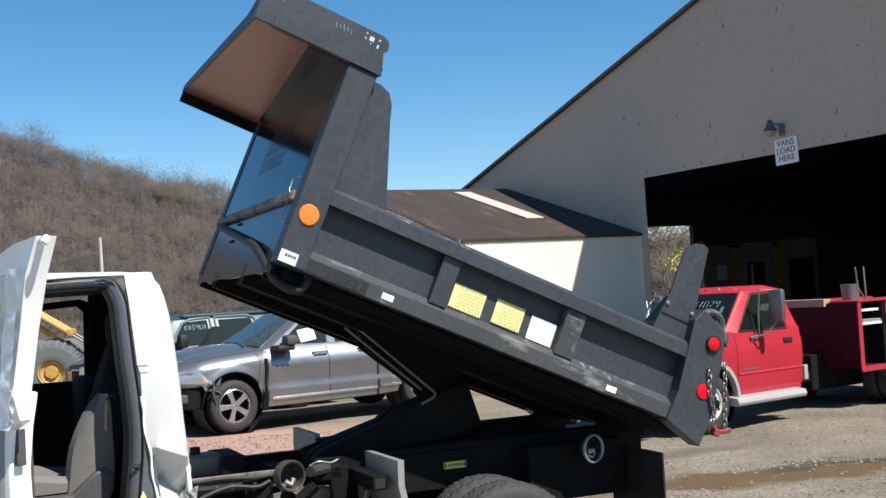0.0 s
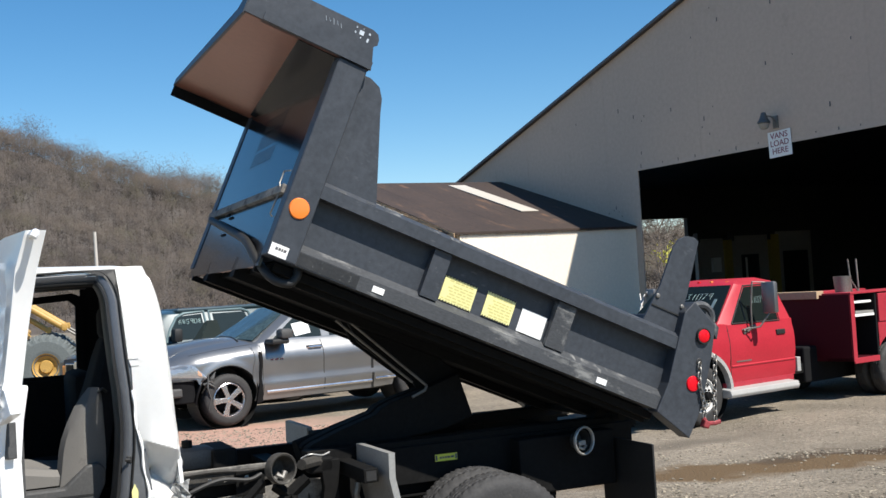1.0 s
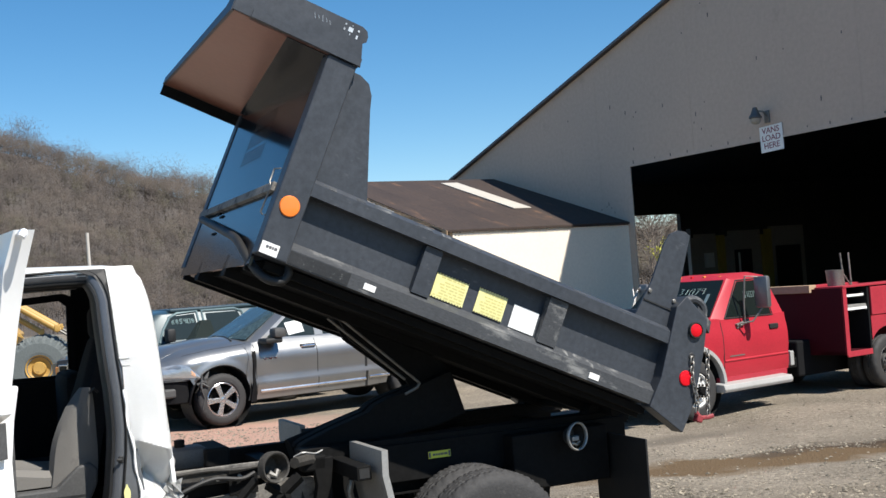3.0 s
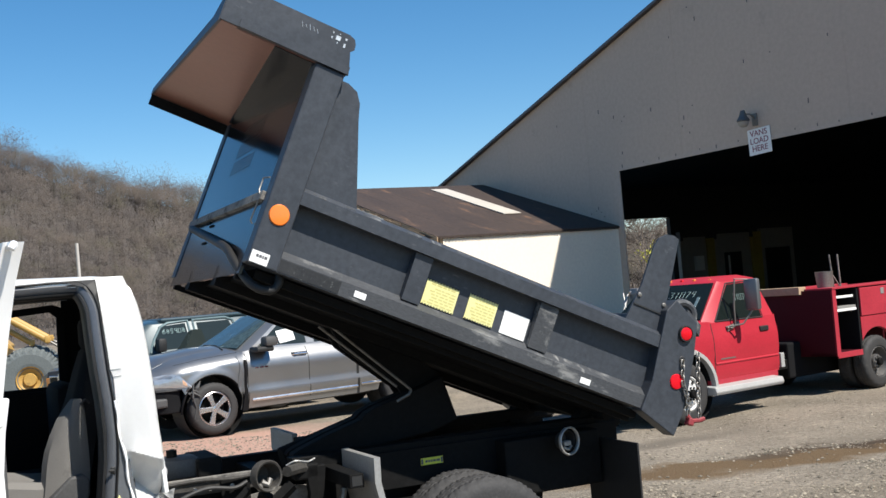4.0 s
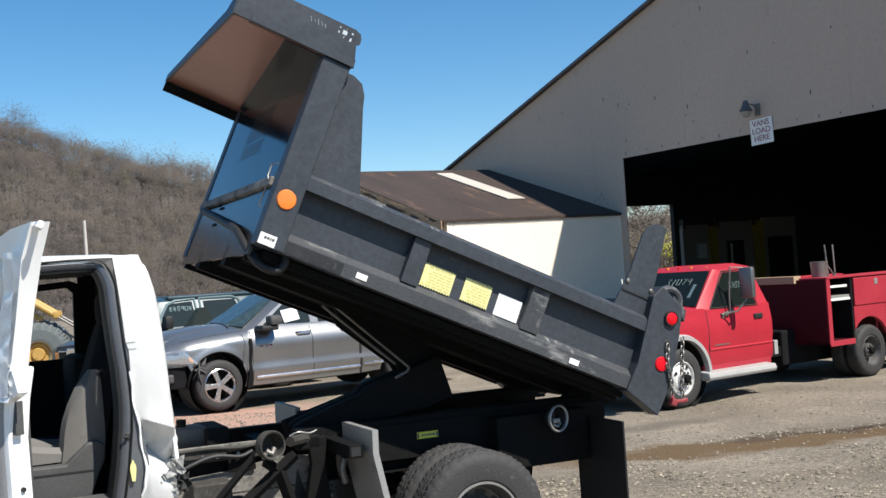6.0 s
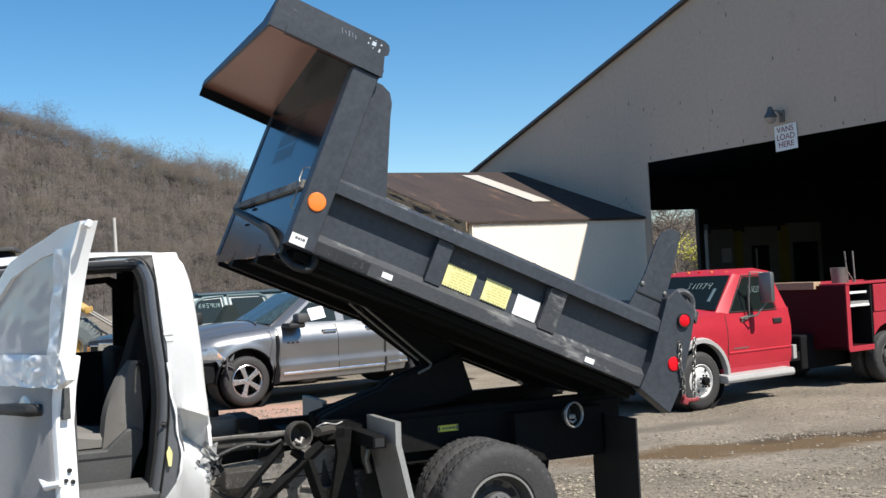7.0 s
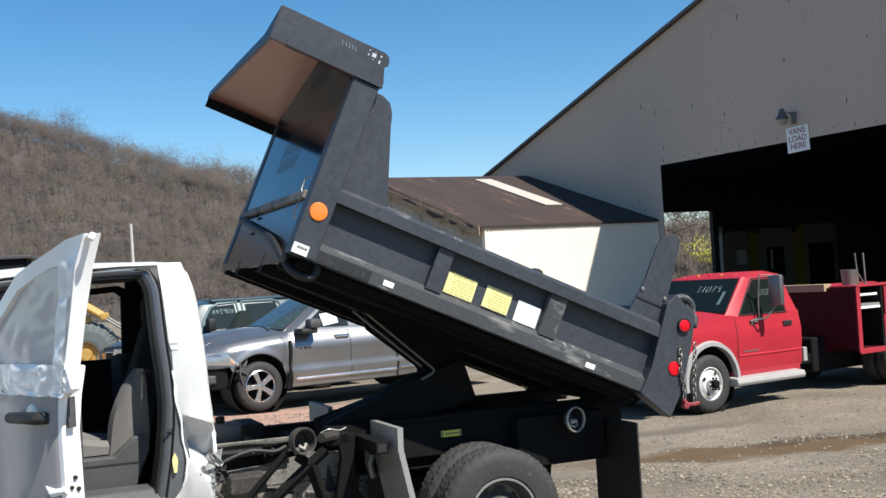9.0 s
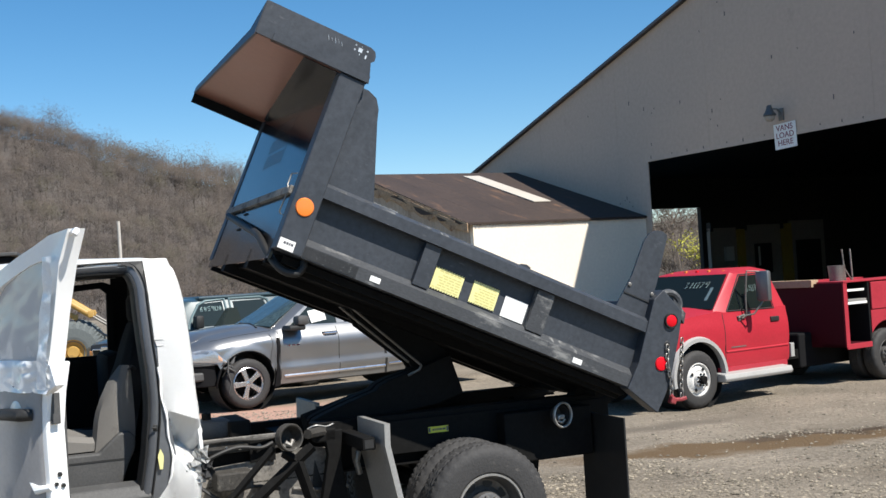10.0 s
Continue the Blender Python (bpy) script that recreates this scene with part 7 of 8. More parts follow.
    slab("locker_floor", (-3.62, y0, z0), (-3.0, y1, z0 + 0.05), M["shaded_red"])
    slab("locker_sill", (-3.62, y1 - 0.02, z0 - 0.03), (-3.02, y1 + 0.004, z0 + 0.05), M["redold"])
    # divider black instead of red: the locker's inner shade painted on
    slab("locker_divider", (-3.64, y0, z0), (-3.6, y1 - 0.01, z1), M["plastic_and_shade"])
    slab("locker_post", (-3.09, y1 - 0.03, z0), (-3.0, y1 + 0.002, z1), M["redold"])
    for z, d in ((1.38, 0.0), (1.19, 0.04)):
        slab("locker_shelf", (-3.59, y0 + 0.04, z), (-3.1, y1 - 0.06 + d, z + 0.035), M["whitelabel"], "white locker shelf")
    slab("shelf_tray", (-3.59, y0 + 0.05, 1.225), (-3.15, y1 - 0.03, 1.265), M["zinc"])
    # black sheet paints the shade at the back of the open locker
    slab("locker_shade_panel", (-3.6, y0 + 0.022, z0 + 0.05), (-3.06, y0 + 0.03, z1), M["plastic_and_shade"])
    door = slab("locker_door", (-4.95, y1 - 0.02, 1.09), (-3.66, y1 + 0.012, z1 - 0.02), M["redold"], "faded pink-red locker door", 0.008)
    slab("door_latch", (-4.26, y1 + 0.012, 1.38), (-4.18, y1 + 0.02, 1.47), M["zinc"], parent=door)
    bm = bmesh.new()
    cols = []
    for x in span(-5.9, -3.64, 0.04):
        b = arch(x, -4.02, 0.50, 0.40, 0.60)
        cols.append([bm.verts.new((x, y1 - 0.01, b)), bm.verts.new((x, y1, b + 0.01)), bm.verts.new((x, y1, 1.08)), bm.verts.new((x, y1 - 0.05, 1.08)), bm.verts.new((x, y1 - 0.05, b))])
    for a, b in zip(cols, cols[1:]):
        for k in range(5):
            bm.faces.new((a[k], a[(k + 1) % 5], b[(k + 1) % 5], b[k]))
    part("rear_fender", bm, M["redold"], car, "faded red rear fender")
    slab("rear_locker_door", (-5.88, y1 - 0.02, 1.09), (-4.99, y1 + 0.012, z1 - 0.02), M["redold"], "", 0.008)
    slab("far_lockers", (-5.9, -1.07, 0.95), (-3.05, -0.62, z1), M["redold"])
    slab("load_floor", (-5.9, -0.62, 0.78), (-3.05, y0, 0.84), M["redold"])
    slab("wood_board", (-3.12, -0.95, z1 - 0.05), (-2.95, 0.55, z1 + 0.06), M["wood"], "bare timber board across the body")
    bm = bmesh.new()
    lathe(bm, [(0.001, 0.0), (0.11, 0.0), (0.13, 0.24), (0.12, 0.24), (0.1, 0.02)], 24)
    part("metal_bucket", bm, M["steel"], car, "dull metal bucket on the tool body", smooth=True, m=pose(-3.35, 0.72, z1 + 0.02, 90, 0, 0))
    for x, dx in ((-3.45, 0.05), (-3.62, 0.02)):
        bm = bmesh.new()
        tube(bm, [(x, 0.80, z1), (x + dx, 0.80, z1 + 0.5)], 0.014, 6)
        part("rack_upright", bm, M["dusty"], car)
    bm = bmesh.new()
    tube(bm, [(-3.62, 0.80, z1), (-3.42, 0.80, z1 + 0.22)], 0.012, 6)
    part("rack_brace", bm, M["dusty"], car)
    for y, fl in ((0.9, False), (-0.9, True)):
        bolted_wheel("front_wheel", car, 0, y, 0.39, 0.39, 0.21, 0.225, "front", 15, 50, fl, M["whitewheel"])
    for y, fl in ((1.06, False), (-1.06, True)):
        bolted_wheel("rear_wheel", car, -4.02, y, 0.39, 0.39, 0.2, 0.225, "dish", 0, 50, fl, M["steelrim"])
        bolted_wheel("inner_rear_wheel", car, -4.02, y - (0.26 if not fl else -0.26), 0.39, 0.39, 0.2, 0.225, "dish", 0, 50, fl, M["steelrim"])
    return car


build_service_truck()


def build_suv():
    car = thing("sport_utility", pose(-3.102 - 0.559 * 3.86 + 0.829 * 0.0, 18.862 + 0.829 * 3.86, -0.12, 0, 0, 214), "dark teal sport utility parked behind the pickup", "car")
    interp = lambda x, a, b: float(np.interp(x, a, b))
    zt = lambda x: interp(x, [-3.8, -0.3, 0.2, 1.0, 1.2], [1.26, 1.26, 1.24, 1.12, 1.0])
    zb = lambda x: arch(x, -2.6, 0.42, 0.36, arch(x, 0.3, 0.42, 0.36, 0.34))
    hw = lambda x, z: 0.94 - 0.05 * smooth_step(1.0, 1.26, z) - 0.12 * smooth_step(0.6, 1.2, x)
    part("body", body_skin(span(-3.7, 1.2, 0.08), zb, zt, hw, lambda x: 0.05), M["teal"], car, smooth=True)
    bm = bmesh.new()
    base = [(0.3, 0.75, 1.26), (0.0, 0.88, 1.25), (-3.6, 0.88, 1.25), (-3.68, 0.75, 1.25)]
    roof = [(-0.25, 0.58, 1.78), (-0.35, 0.72, 1.77), (-3.3, 0.72, 1.78), (-3.4, 0.58, 1.78)]
    cap = [(-0.45, 0.4, 1.84), (-0.5, 0.5, 1.835), (-3.15, 0.5, 1.84), (-3.2, 0.4, 1.84)]
    loft(bm, [[Vector(p) for p in ring] + [Vector((p[0], -p[1], p[2])) for p in reversed(ring)] for ring in (base, roof, cap)])
    part("greenhouse", bm, M["teal"], car, smooth=True)
    for s in (1, -1):
        for q in (((-0.20, 1.27), (-0.30, 1.50), (-0.45, 1.71), (-0.60, 1.775), (-0.98, 1.79), (-1.02, 1.27)), ((-1.10, 1.27), (-1.08, 1.79), (-1.72, 1.79), (-1.86, 1.74), (-2.02, 1.27))):
            bm = bmesh.new()
            tube(bm, [(x, s * (0.88 - 0.16 * (z - 1.25) / 0.52 + 0.004), z) for x, z in q], 0.026, 6)
            part("window_surround", bm, M["paleteal"], car, "pale teal window surround", smooth=True)
    bm = bmesh.new()
    box(bm, (-3.3, -0.69, 1.80), (-0.5, 0.69, 1.86), 0.025)
    part("roof", bm, M["teal"], car, smooth=True)
    at = lambda z: 0.88 - 0.16 * (z - 1.25) / 0.52
    for s in (1, -1):
        for nm, q in (("front_window", ((-0.26, 1.31), (-0.97, 1.31), (-0.93, 1.75), (-0.42, 1.72))), ("rear_window", ((-1.17, 1.31), (-1.95, 1.31), (-1.78, 1.74), (-1.15, 1.74)))):
            quad_panel(nm, [(x, s * (at(z) + 0.004), z) for x, z in q], 0.006, M["glassdark"], car, "dark side window")
    quad_panel("windscreen", [(0.25, 0.7, 1.29), (0.25, -0.7, 1.29), (-0.22, -0.56, 1.76), (-0.22, 0.56, 1.76)], 0.012, M["glassdark"], car, m=pose(0.012, 0, 0.006))
    for k, ch in enumerate("685908"):
        x = -0.48 - 0.075 * k
        digit(car, ch, lambda a, b, x=x: (x - 0.05 * a, at(1.59 + 0.075 * b) + 0.012, 1.59 + 0.075 * b), 0.006)
    bm = bmesh.new()
    box(bm, (-0.42, 0.92, 1.28), (-0.26, 1.12, 1.52), 0.04)
    part("door_mirror", bm, M["rubberseal"], car, smooth=True)
    for x, y, fl in ((0.3, 0.93, False), (-2.6, 0.93, False), (0.3, -0.93, True), (-2.6, -0.93, True)):
        bolted_wheel("wheel", car, x, y, 0.40, 0.40, 0.22, 0.22, "dish", 0, 24, fl, M["steelrim"])


build_suv()
# ---- wooded hill ----
def hill_top(b):
    """Skyline slope by bearing."""
    return float(np.interp(b, [-0.9, -0.6, -0.5, -0.38, -0.331, -0.283, -0.22, -0.176, -0.1, 0.0, 0.15, 0.3, 0.9], [0.275, 0.245, 0.198, 0.152, 0.137, 0.117, 0.101, 0.088, 0.058, 0.037, 0.022, 0.026, 0.02]))


def hill_h(b, y):
    t = min(1.0, max(0.0, (y - 95) / 300))
    return hill_top(b) * 395 * (0.55 * t + 0.45 * smooth_step(0, 1, t)) + 3 * noise.noise(Vector((b * 20, t * 8, 0))) * t


def build_hill():
    verts, faces = [], []
    nb, ny = 70, 27
    for j in range(ny):
        y = 95 + 340 * j / (ny - 1)
        for i in range(nb):
            b = -0.9 + 1.8 * i / (nb - 1)
            verts.append((b * y, y, hill_h(b, y) - 0.4))
    for j in range(ny - 1):
        for i in range(nb - 1):
            faces.append((j * nb + i, j * nb + i + 1, (j + 1) * nb + i + 1, (j + 1) * nb + i))
    me = bpy.data.meshes.new("hill")
    me.from_pydata(verts, [], faces)
    me.materials.append(M["litter"])
    tagged(new("hill", me), "steep hillside covered in brown leaf litter", "hill", kind="structure")


build_hill()


M["hilldark"] = surf("dark_bare_woods", (0.055, 0.045, 0.040), 0.95, 0, 0.3, 0.03, 0.4, 0.0)
M["hillgrey"] = surf("grey_woods", (0.100, 0.083, 0.070), 0.95, 0, 0.3, 0.03, 0.4, 0.0)


def build_woods():
    """Bare trees in their thousands: trunk, limbs and fine twigs as thin triangles."""
    r = np.random.RandomState(21)
    tri, mats, mids, hubs = [], [], [], []

    def slivers(a, b, w, m):
        side = np.cross(b - a, r.normal(size=a.shape))
        side /= np.linalg.norm(side, axis=1, keepdims=True) + 1e-9
        tri.append(np.stack([a + side * w, a - side * w, b], 1))
        mats.append(m)
        mids.append((a + b) / 2)
        hubs.append(hub[:len(a)] if len(a) == n else a - np.array([0.0, 0.0, 1.0]))

    # rows of trees up the slope, staggered, closer together where they are small
    spots, row, j = [], 98.0, 0
    while row < 428:
        size = min(1.0, max(0.42, row / 360))
        step = 5.0 * size / row
        for lo, hi, gap in ((-0.74, -0.47, 1.7), (-0.47, 0.02, 1.0), (0.17, 0.38, 1.2)):
            bs = np.arange(lo + step * 0.5 * (j % 2), hi, step * gap)
            spots.append(np.stack([bs + r.uniform(-0.36, 0.36, len(bs)) * step, row + r.uniform(-1.6, 1.6, len(bs)) * size], 1))
        row += 5.4 * size
        j += 1
    spots = np.concatenate(spots)
    clump = np.array([noise.noise(Vector((p[0] * p[1] * 0.085, p[1] * 0.05, 9))) for p in spots])
    spots = spots[(r.uniform(size=len(spots)) < 0.92) & ~((spots[:, 1] > 380) & (clump < -0.2))]
    b, y = spots[:, 0], spots[:, 1]
    n = len(b)
    z = np.array([hill_h(bb, yy) for bb, yy in zip(b, y)]) - 0.5
    base = np.stack([b * y, y, z], 1)
    lump = np.array([noise.noise(Vector((p[0] * 0.03, p[1] * 0.03, 5))) for p in base])
    clump = np.array([noise.noise(Vector((p[0] * 0.085, p[1] * 0.05, 9))) for p in base])
    sc = np.clip(y / 360, 0.42, 1.0)
    h = r.uniform(6.8, 10.6, n) * (1 + 0.25 * lump + 0.3 * clump) * sc
    # some tall, wide-crowned trees stand over the rest
    tall = r.uniform(size=n) < np.where(y > 330, 0.22, 0.12)
    h = np.where(tall, h * 1.25, h * 0.95) * np.where(y > 396, 0.85, 1.0)
    # brown, budding, pale-barked, grey and dark trees stand in drifts
    kind = np.where(r.uniform(size=n) < np.where(y < 190, 0.16, 0.03) + 0.3 * np.clip(lump, 0, 1), 1, 0)
    kind = np.where((kind == 0) & (clump + r.uniform(-0.5, 0.5, n) > 0.26), 3, kind)
    high = np.clip((y - 190) / 120, 0, 1) * np.clip((-b - 0.08) / 0.2, 0, 1)
    shade = np.array([noise.noise(Vector((p[0] * 0.16, p[1] * 0.03, 2))) for p in base])
    kind = np.where((kind != 1) & (shade + r.uniform(-0.5, 0.5, n) + 0.3 * high > 0.24), 4, kind)
    pale = r.uniform(size=n) < np.where(y < 260, 0.03, 0.01)
    lean = np.stack([r.uniform(-0.07, 0.07, n), r.uniform(-0.07, 0.07, n), np.ones(n)], 1)
    hub = base + lean * (h * 0.52)[:, None]
    slivers(base, base + lean * (h * 0.85)[:, None], 0.06 * sc[:, None], np.where(pale, 2, kind))
    wide = h * r.uniform(0.31, 0.42, n)
    for k in range(11):
        t, a = r.uniform(0.22, 0.6, n), r.uniform(0, 2 * np.pi, n)
        p = base + lean * (h * t)[:, None]
        reach = wide * r.uniform(0.35, 0.85, n)
        e = p + np.stack([np.cos(a) * reach, np.sin(a) * reach, h * r.uniform(0.14, 0.32, n)], 1)
        slivers(p, e, 0.035 * sc[:, None], kind)
        # fine twigs filling the rounded crown, thickest towards its outside
        for q in range(22):
            d = r.normal(size=(n, 3))
            d /= np.linalg.norm(d, axis=1, keepdims=True)
            d *= (r.uniform(0.02, 1.0, n) ** 0.6)[:, None]
            f = base + lean * (h * 0.64)[:, None] + d * np.stack([wide, wide, h * 0.31], 1)
            g = f + (d * 0.2 + r.normal(size=(n, 3)) * 0.3) * (1.25 * sc)[:, None]
            slivers(f, g, 0.05 * sc[:, None], kind)
    # brush between the trunks
    for k in range(16):
        c, d = r.uniform(0, 2 * np.pi, n), r.uniform(0, 2.6, n) * sc
        f = base + np.stack([np.cos(c) * d, np.sin(c) * d, h * r.uniform(0.02, 0.22, n)], 1)
        slivers(f, f + np.stack([r.uniform(-0.6, 0.6, n), r.uniform(-0.3, 0.3, n), r.uniform(0.2, 1.3, n)], 1) * sc[:, None], 0.05 * sc[:, None], kind)
    low = base[y < 165]
    for k in range(12):
        c, d = r.uniform(0, 2 * np.pi, len(low)), r.uniform(0, 4.5, len(low))
        f = low + np.stack([np.cos(c) * d, np.sin(c) * d, np.zeros(len(low))], 1)
        f[:, 2] = [hill_h(p[0] / p[1], p[1]) - 0.45 for p in f]
        slivers(f, f + np.stack([r.uniform(-0.25, 0.25, len(low)), r.uniform(-0.25, 0.25, len(low)), r.uniform(0.3, 1.3, len(low))], 1), 0.03, np.where(r.uniform(size=len(low)) < 0.4, 3, 0))
    t3 = np.concatenate(tri)
    face = np.cross(t3[:, 1] - t3[:, 0], t3[:, 2] - t3[:, 0])
    back = (face * (t3[:, 0] - np.array([0.0, 0.5, 1.9]))).sum(1) > 0
    t3[back] = t3[back][:, ::-1]
    v = t3.reshape(-1, 3)
    m = np.concatenate(mats).astype(np.int32)
    me = bpy.data.meshes.new("hillside_woods")
    me.vertices.add(len(v))
    me.vertices.foreach_set("co", v.ravel())
    me.loops.add(len(v))
    me.loops.foreach_set("vertex_index", np.arange(len(v), dtype=np.int32))
    me.polygons.add(len(m))
    me.polygons.foreach_set("loop_start", np.arange(0, len(v), 3, dtype=np.int32))
    me.polygons.foreach_set("material_index", m)
    me.update(calc_edges=True)
    out = np.concatenate(mids) - np.concatenate(hubs)
    out /= np.linalg.norm(out, axis=1, keepdims=True) + 1e-6
    nrm = np.repeat(np.array([0.14, -0.36, 0.42]) + out * 1.15 + r.normal(size=(len(m), 3)) * 0.06, 3, axis=0)
    nrm /= np.linalg.norm(nrm, axis=1, keepdims=True)
    me.normals_split_custom_set(nrm.tolist())
    for name in ("hilltree", "hillbud", "palebark", "hillgrey", "hilldark"):
        me.materials.append(M[name])
    tagged(new("hillside_woods", me), "bare brown spring trees covering the hillside", "woods", kind="stuff")


build_woods()


def build_tree(x, y, h, seed, spread=0.3, leaf=None, z=-0.13):
    rnd = random.Random(seed)
    tr = thing("tree", pose(x, y, z), "bare grey tree beyond the warehouse" if not leaf else "young tree with yellow-green spring leaves", "tree", "trees beyond the warehouse")
    bm = bmesh.new()
    tips = []

    def grow(p, d, length, r, depth):
        pts, rads = [p], [r]
        for k in range(3):
            d = (d + Vector((rnd.uniform(-0.14, 0.14), rnd.uniform(-0.14, 0.14), 0.05))).normalized()
            p = p + d * length / 3
            pts.append(p)
            rads.append(r * (1 - 0.17 * (k + 1)))
        tube(bm, pts, rads, 5 if depth < 2 else 3)
        tips.append((p, d))
        if depth < 3:
            for k in range((4 if leaf else 3) if depth else 6):
                a = rnd.uniform(0, 2 * math.pi)
                side = Vector((math.cos(a), math.sin(a), rnd.uniform(0.4, 1.1))).normalized()
                q = pts[rnd.choice((1, 2, 3))]
                grow(q, (d * 0.5 + side * (spread + 0.5)).normalized(), length * rnd.uniform(0.45, 0.65), r * 0.5, depth + 1)

    grow(Vector((0, 0, 0)), Vector((0, 0, 1)), h * 0.6, h * (0.016 if leaf else 0.008), 0)
    part("trunk", bm, M["bark"], tr)
    bm = bmesh.new()
    for p, d in tips:
        for k in range(5 if not leaf else 5):
            e = Vector((rnd.uniform(-1, 1), rnd.uniform(-1, 1), rnd.uniform(-0.3, 1))).normalized()
            if leaf:
                c = p + e * rnd.uniform(0.02, 0.45)
                s1 = Vector((rnd.uniform(-1, 1), rnd.uniform(-1, 1), rnd.uniform(-1, 1))).normalized() * 0.05
                s2 = s1.cross(e).normalized() * 0.04
                bm.faces.new([bm.verts.new(c + s1), bm.verts.new(c + s2), bm.verts.new(c - s1), bm.verts.new(c - s2)])
            else:
                q = p + e * rnd.uniform(0.4, 1.0)
                s1 = e.cross(Vector((0.2, 1, 0.3))).normalized() * 0.012
                bm.faces.new([bm.verts.new(p + s1), bm.verts.new(p - s1), bm.verts.new(q)])
    part("crown", bm, M["budding"] if leaf else M["bark"], tr)
    return tr


for i, (x, y, h) in enumerate(((11.8, 58, 5.6), (13.6, 66, 7.0), (15.6, 76, 8.0), (13.0, 72, 6.8))):
    build_tree(x, y, h, 40 + i)
build_tree(12.75, 57.5, 3.4, 60, 0.55, True)

# ---- pole ----
pole = thing("utility_pole", pose(-16.58, 59.83, -0.3, 0, -0.6, 0), "thin pale pole standing behind the yard", "pole")
bm = bmesh.new()
tube(bm, [(0, 0, 0), (0, 0, 3), (0, 0, 6.0)], [0.1, 0.09, 0.08], 10)
part("shaft", bm, M["polewood"], pole, smooth=True)


# ---- wheel loader and dark blue car behind the cab ----
def build_loader():
    ld = thing("wheel_loader", pose(-8.58, 27.0, -0.12, 0, 0, 15), "yellow wheel loader with large chunky tyres", "loader")
    for x, y in ((0, 0), (-2.9, 0), (0, 1.9), (-2.9, 1.9)):
        bm = bmesh.new()
        r, w = 0.68, 0.5
        rings = lathe(bm, [(0.25, 0.02), (0.36, 0.0), (0.56, 0.0), (0.63, 0.03), (r, 0.10), (r, w * 0.45), (r, w - 0.10), (0.63, w - 0.03), (0.34, w)], 104)
        for ring in rings[3:7]:
            for k, v in enumerate(ring):
                if (k // 2 + rings.index(ring)) % 2:
                    v.co.x *= 1.07
                    v.co.z *= 1.07
        ty = part("tyre", bm, M["loadertyre"], ld, "dusty chunky tyre", m=pose(x, y, 0.715))
        bm = bmesh.new()
        lathe(bm, [(0.30, -0.02), (0.28, 0.0), (0.25, 0.06), (0.16, 0.10), (0.13, 0.02), (0.001, 0.02)], 28)
        part("hub", bm, M["yellowpaint"], ty, "yellow hub", smooth=True)
    for z0, z1, y, r, xe in ((2.47, 1.53, 0.1, 0.075, 0.47), (2.20, 1.49, 0.25, 0.062, 0.12), (2.47, 1.53, 1.8, 0.075, 0.47)):
        bm = bmesh.new()
        tube(bm, [(-0.9, y, z0), (xe, y, z1)], r, 10)
        box(bm, (xe - 0.10, y - r * 1.2, z1 - 0.02), (xe + 0.02, y + r * 1.2, z1 + r * 1.7), 0.01)
        arm = part("lift_cylinder", bm, M["yellowpaint"], ld, smooth=True)
        bm = bmesh.new()
        tube(bm, [(xe, y, z1), (xe + 0.75, y, z1 - 0.52)], r * 0.4, 8)
        part("piston_rod", bm, M["steel"], arm, smooth=True)
    bm = bmesh.new()
    prism(bm, [(-3.6, 0.9), (-0.6, 0.9), (-0.4, 1.5), (-0.9, 2.0), (-2.2, 1.9), (-3.6, 1.8)], "y", 0.35, 1.95, 0.03)
    part("body", bm, M["yellowpaint"], ld)
    bm = bmesh.new()
    prism(bm, [(-1.15, 1.15), (-0.95, 1.75), (-0.80, 2.25), (-0.55, 2.25), (-0.42, 1.95), (-0.52, 1.62), (-0.35, 1.52), (-0.28, 1.40), (-0.62, 1.55), (-0.80, 1.10)], "y", 0.02, 0.08, 0.008)
    plate = part("arm_plate", bm, M["yellowpaint"], ld, "orange-yellow lift arm plate")
    bm = bmesh.new()
    lathe(bm, [(0.11, 0.0), (0.10, -0.05), (0.04, -0.06), (0.001, -0.06)], 18)
    part("pivot_pin", bm, M["steel"], plate, smooth=True, m=pose(-0.62, 0.02, 1.86))
    bm = bmesh.new()
    box(bm, (-2.9, 0.4, 1.9), (-1.25, 1.9, 3.05), 0.04)
    part("cab", bm, M["plastic_and_shade"], ld, "dark glazed cab")
    bm = bmesh.new()
    box(bm, (-3.0, 0.3, 3.05), (-1.15, 2.0, 3.14), 0.02)
    part("cab_roof", bm, M["plasticgrey"], ld)
    bm = bmesh.new()
    prism(bm, [(1.5, 0.15), (2.4, 0.0), (2.2, 0.3), (1.9, 0.9), (1.5, 1.0)], "y", -0.2, 2.4)
    part("bucket", bm, M["dusty"], ld)


M["loadertyre"] = surf("dusty_loader_tyre", (0.11, 0.125, 0.125), 0.85, 0, 0.25, 2, 30, 0.2)
build_loader()


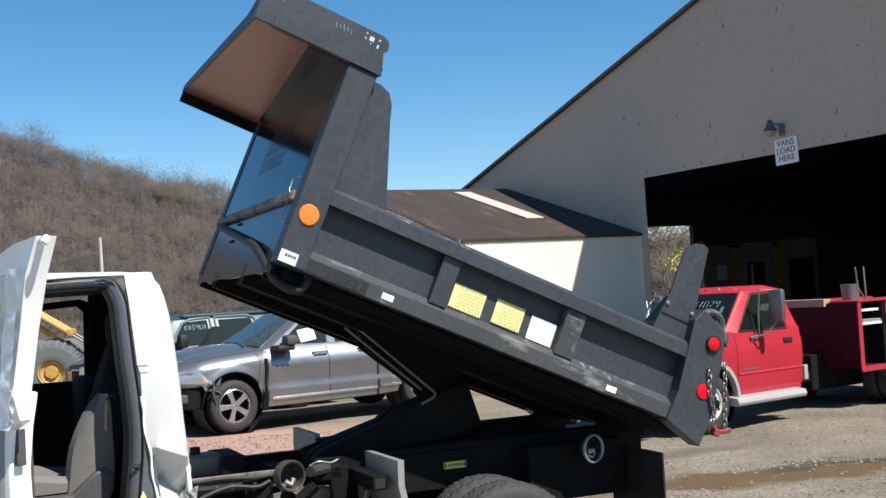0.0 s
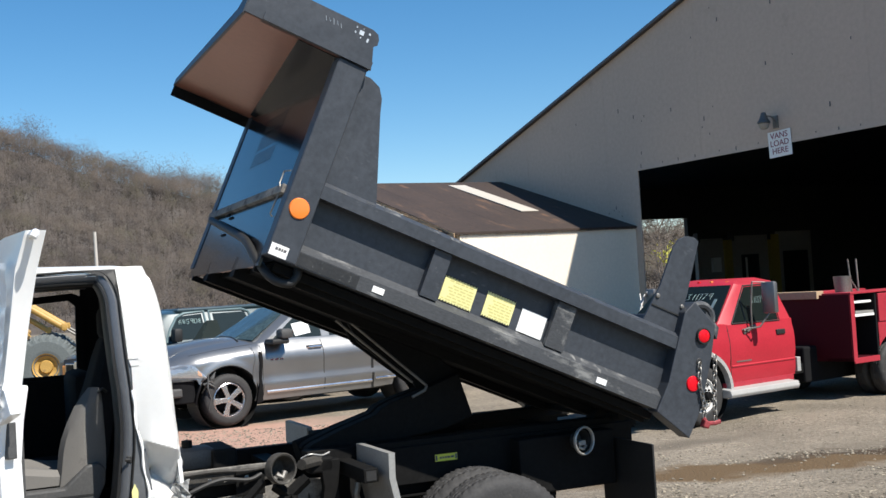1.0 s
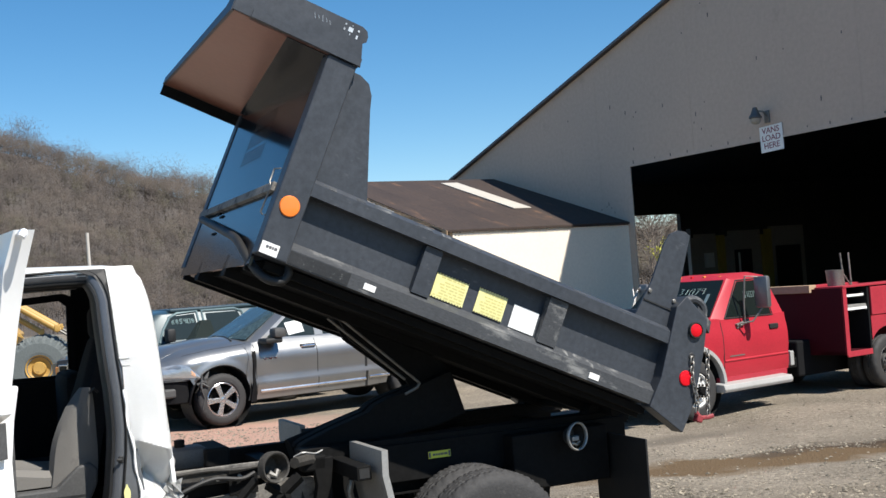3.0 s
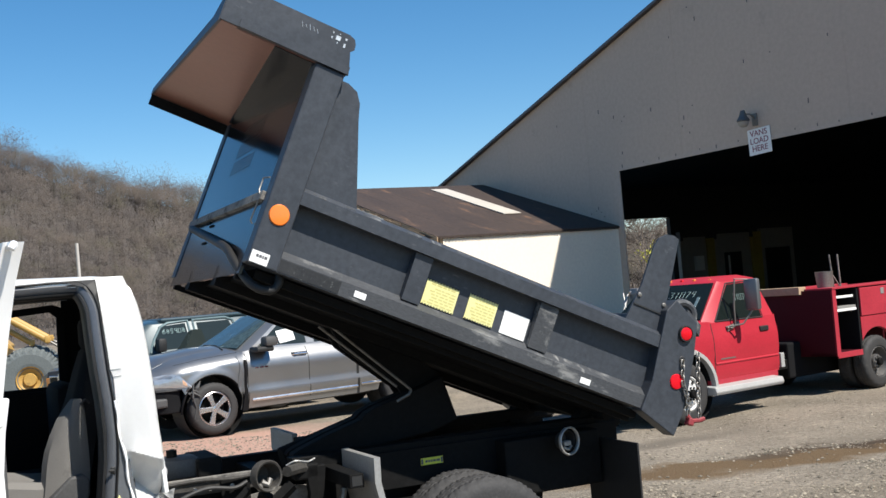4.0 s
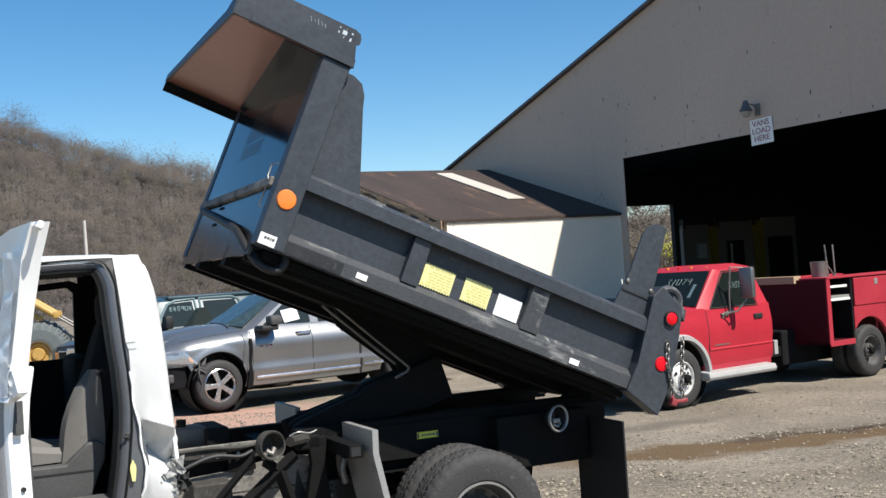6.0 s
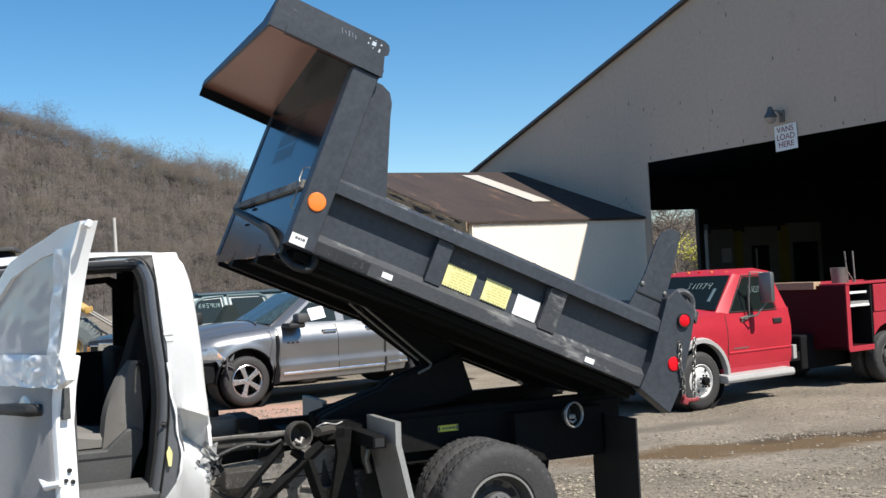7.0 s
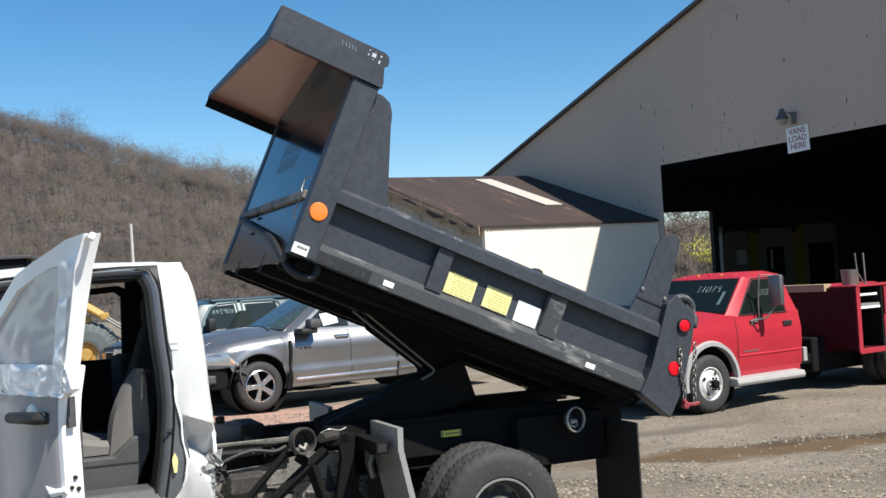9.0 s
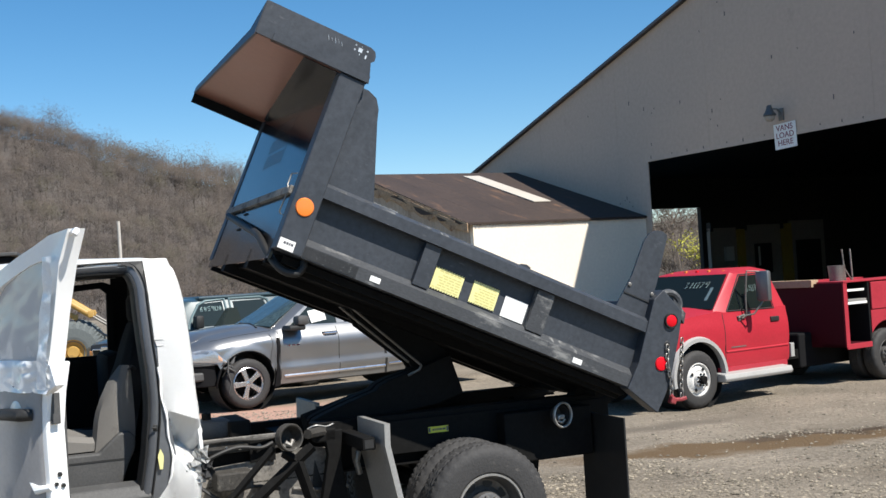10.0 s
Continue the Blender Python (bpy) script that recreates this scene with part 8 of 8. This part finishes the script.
def build_blue_car():
    car = thing("dark_blue_car", pose(-5.10, 21.4, -0.12, 0, 0, 235), "dark blue pickup front with square lamps", "car")
    xs = span(-3.6, 0.9, 0.1)
    zt = lambda x: float(np.interp(x, [-3.6, -0.6, 0.2, 0.9], [1.2, 1.22, 1.18, 1.1]))
    zb = lambda x: arch(x, -2.9, 0.44, 0.38, arch(x, 0.0, 0.44, 0.38, 0.4))
    hw = lambda x, z: 0.9 - 0.05 * smooth_step(1.0, 1.2, z)
    part("body", body_skin(xs, zb, zt, hw, lambda x: 0.04), M["navy"], car, smooth=True)
    bm = bmesh.new()
    loft(bm, [[(-0.7, 0.8, 1.2), (-2.2, 0.8, 1.2), (-2.2, -0.8, 1.2), (-0.7, -0.8, 1.2)], [(-1.1, 0.65, 1.62), (-2.1, 0.65, 1.62), (-2.1, -0.65, 1.62), (-1.1, -0.65, 1.62)]])
    part("cab_glass", bm, M["glassdark"], car)
    bm = bmesh.new()
    box(bm, (0.88, -0.55, 0.75), (0.95, 0.55, 1.08), 0.01)
    part("grille", bm, M["chrome"], car, "bright chrome grille")
    for s in (1, -1):
        bm = bmesh.new()
        box(bm, (0.86, s * 0.56, 0.78), (0.94, s * 0.8, 1.04), 0.01)
        hl = part("headlamp", bm, M["chrome"], car, "square chrome headlamp")
        bm = bmesh.new()
        box(bm, (0.935, s * 0.585, 0.805), (0.948, s * 0.775, 1.015), 0.004)
        part("lens", bm, M["glassblack"], hl, "dark lens")
        bm = bmesh.new()
        box(bm, (0.82, s * 0.8, 0.78), (0.93, s * 0.9, 1.0), 0.01)
        part("turn_signal", bm, M["amber"], car)
    bm = bmesh.new()
    box(bm, (0.88, -0.9, 0.45), (1.03, 0.9, 0.68), 0.03)
    part("bumper", bm, M["chrome"], car)
    for x, y, fl in ((0, 0.9, False), (-2.9, 0.9, False), (0, -0.9, True), (-2.9, -0.9, True)):
        bolted_wheel("wheel", car, x, y, 0.38, 0.38, 0.22, 0.21, "dish", 0, 24, fl, M["steelrim"])


build_blue_car()


# ---- loose stones ----
def build_pebbles():
    rnd = random.Random(77)
    verts, faces = [], []

    def stone(x, y, r):
        i = len(verts)
        z = ground_z(x, y) + 0.022 * noise.noise(Vector((x * 0.7, y * 0.7, 0))) + 0.012 * noise.noise(Vector((x * 2.1, y * 2.1, 3)))
        a = rnd.uniform(0, 6.28)
        ring = []
        for k in range(5):
            t = a + 2 * math.pi * k / 5
            q = r * rnd.uniform(0.7, 1.2)
            ring.append((x + q * math.cos(t), y + q * 0.8 * math.sin(t), z + r * rnd.uniform(0.05, 0.25)))
        verts.extend(ring)
        verts.append((x + r * rnd.uniform(-0.3, 0.3), y + r * rnd.uniform(-0.3, 0.3), z + r * rnd.uniform(0.5, 0.85)))
        verts.append((x, y, z - r * 0.4))
        for k in range(5):
            faces.append((i + k, i + (k + 1) % 5, i + 5))
            faces.append((i + (k + 1) % 5, i + k, i + 6))

    for n in range(42000):
        y = rnd.uniform(8.0, 15.0)
        x = rnd.uniform(0.6, 7.5)
        d = abs((y - 12.2) - 0.26 * (x - 3.6))
        keep = 0.25 + 0.75 * smooth_step(0.4, 0.75, d) * smooth_step(2.2, 0.6, d) + 0.5 * smooth_step(11.2, 9.5, y)
        keep *= smooth_step(0.08, 0.55, noise.noise(Vector((x * 0.8, y * 1.3, 9))) + 0.35 * noise.noise(Vector((x * 2.5, y * 2.5, 4))) + 0.5 * smooth_step(11.0, 9.6, y) + 0.35 * smooth_step(0.75, 0.5, d) * smooth_step(0.35, 0.5, d)) + 0.06
        keep *= 1 - 0.8 * smooth_step(12.9, 13.5, y)
        if rnd.random() < keep:
            stone(x, y, rnd.choice((0.005, 0.006, 0.007, 0.008, 0.010, 0.012, 0.014, 0.018, 0.024)))
    for n in range(9000):
        stone(rnd.uniform(-5.5, 1.5), rnd.uniform(13.5, 18.5), rnd.choice((0.008, 0.010, 0.014, 0.02)))
    for n in range(500):
        stone(rnd.uniform(2, 9), rnd.uniform(13.5, 19), rnd.choice((0.010, 0.012, 0.016, 0.022)))
    me = bpy.data.meshes.new("loose_stones")
    me.from_pydata(verts, [], faces)
    m = M["pebble"]
    nt = m.node_tree
    geo = nt.nodes.new("ShaderNodeNewGeometry")
    mr = nt.nodes.new("ShaderNodeMapRange")
    mr.inputs[3].default_value, mr.inputs[4].default_value = 0.45, 1.5
    nt.links.new(geo.outputs["Random Per Island"], mr.inputs[0])
    mul = nt.nodes.new("ShaderNodeMix")
    mul.data_type, mul.blend_type = "RGBA", "MULTIPLY"
    mul.inputs[0].default_value = 1.0
    b = nt.nodes["Principled BSDF"]
    src = b.inputs["Base Color"].links[0].from_socket
    nt.links.new(src, mul.inputs[6])
    nt.links.new(mr.outputs[0], mul.inputs[7])
    nt.links.new(mul.outputs[2], b.inputs["Base Color"])
    me.materials.append(m)
    tagged(new("loose_stones", me), "loose pale gravel scattered on the yard", "gravel", kind="stuff")


build_pebbles()
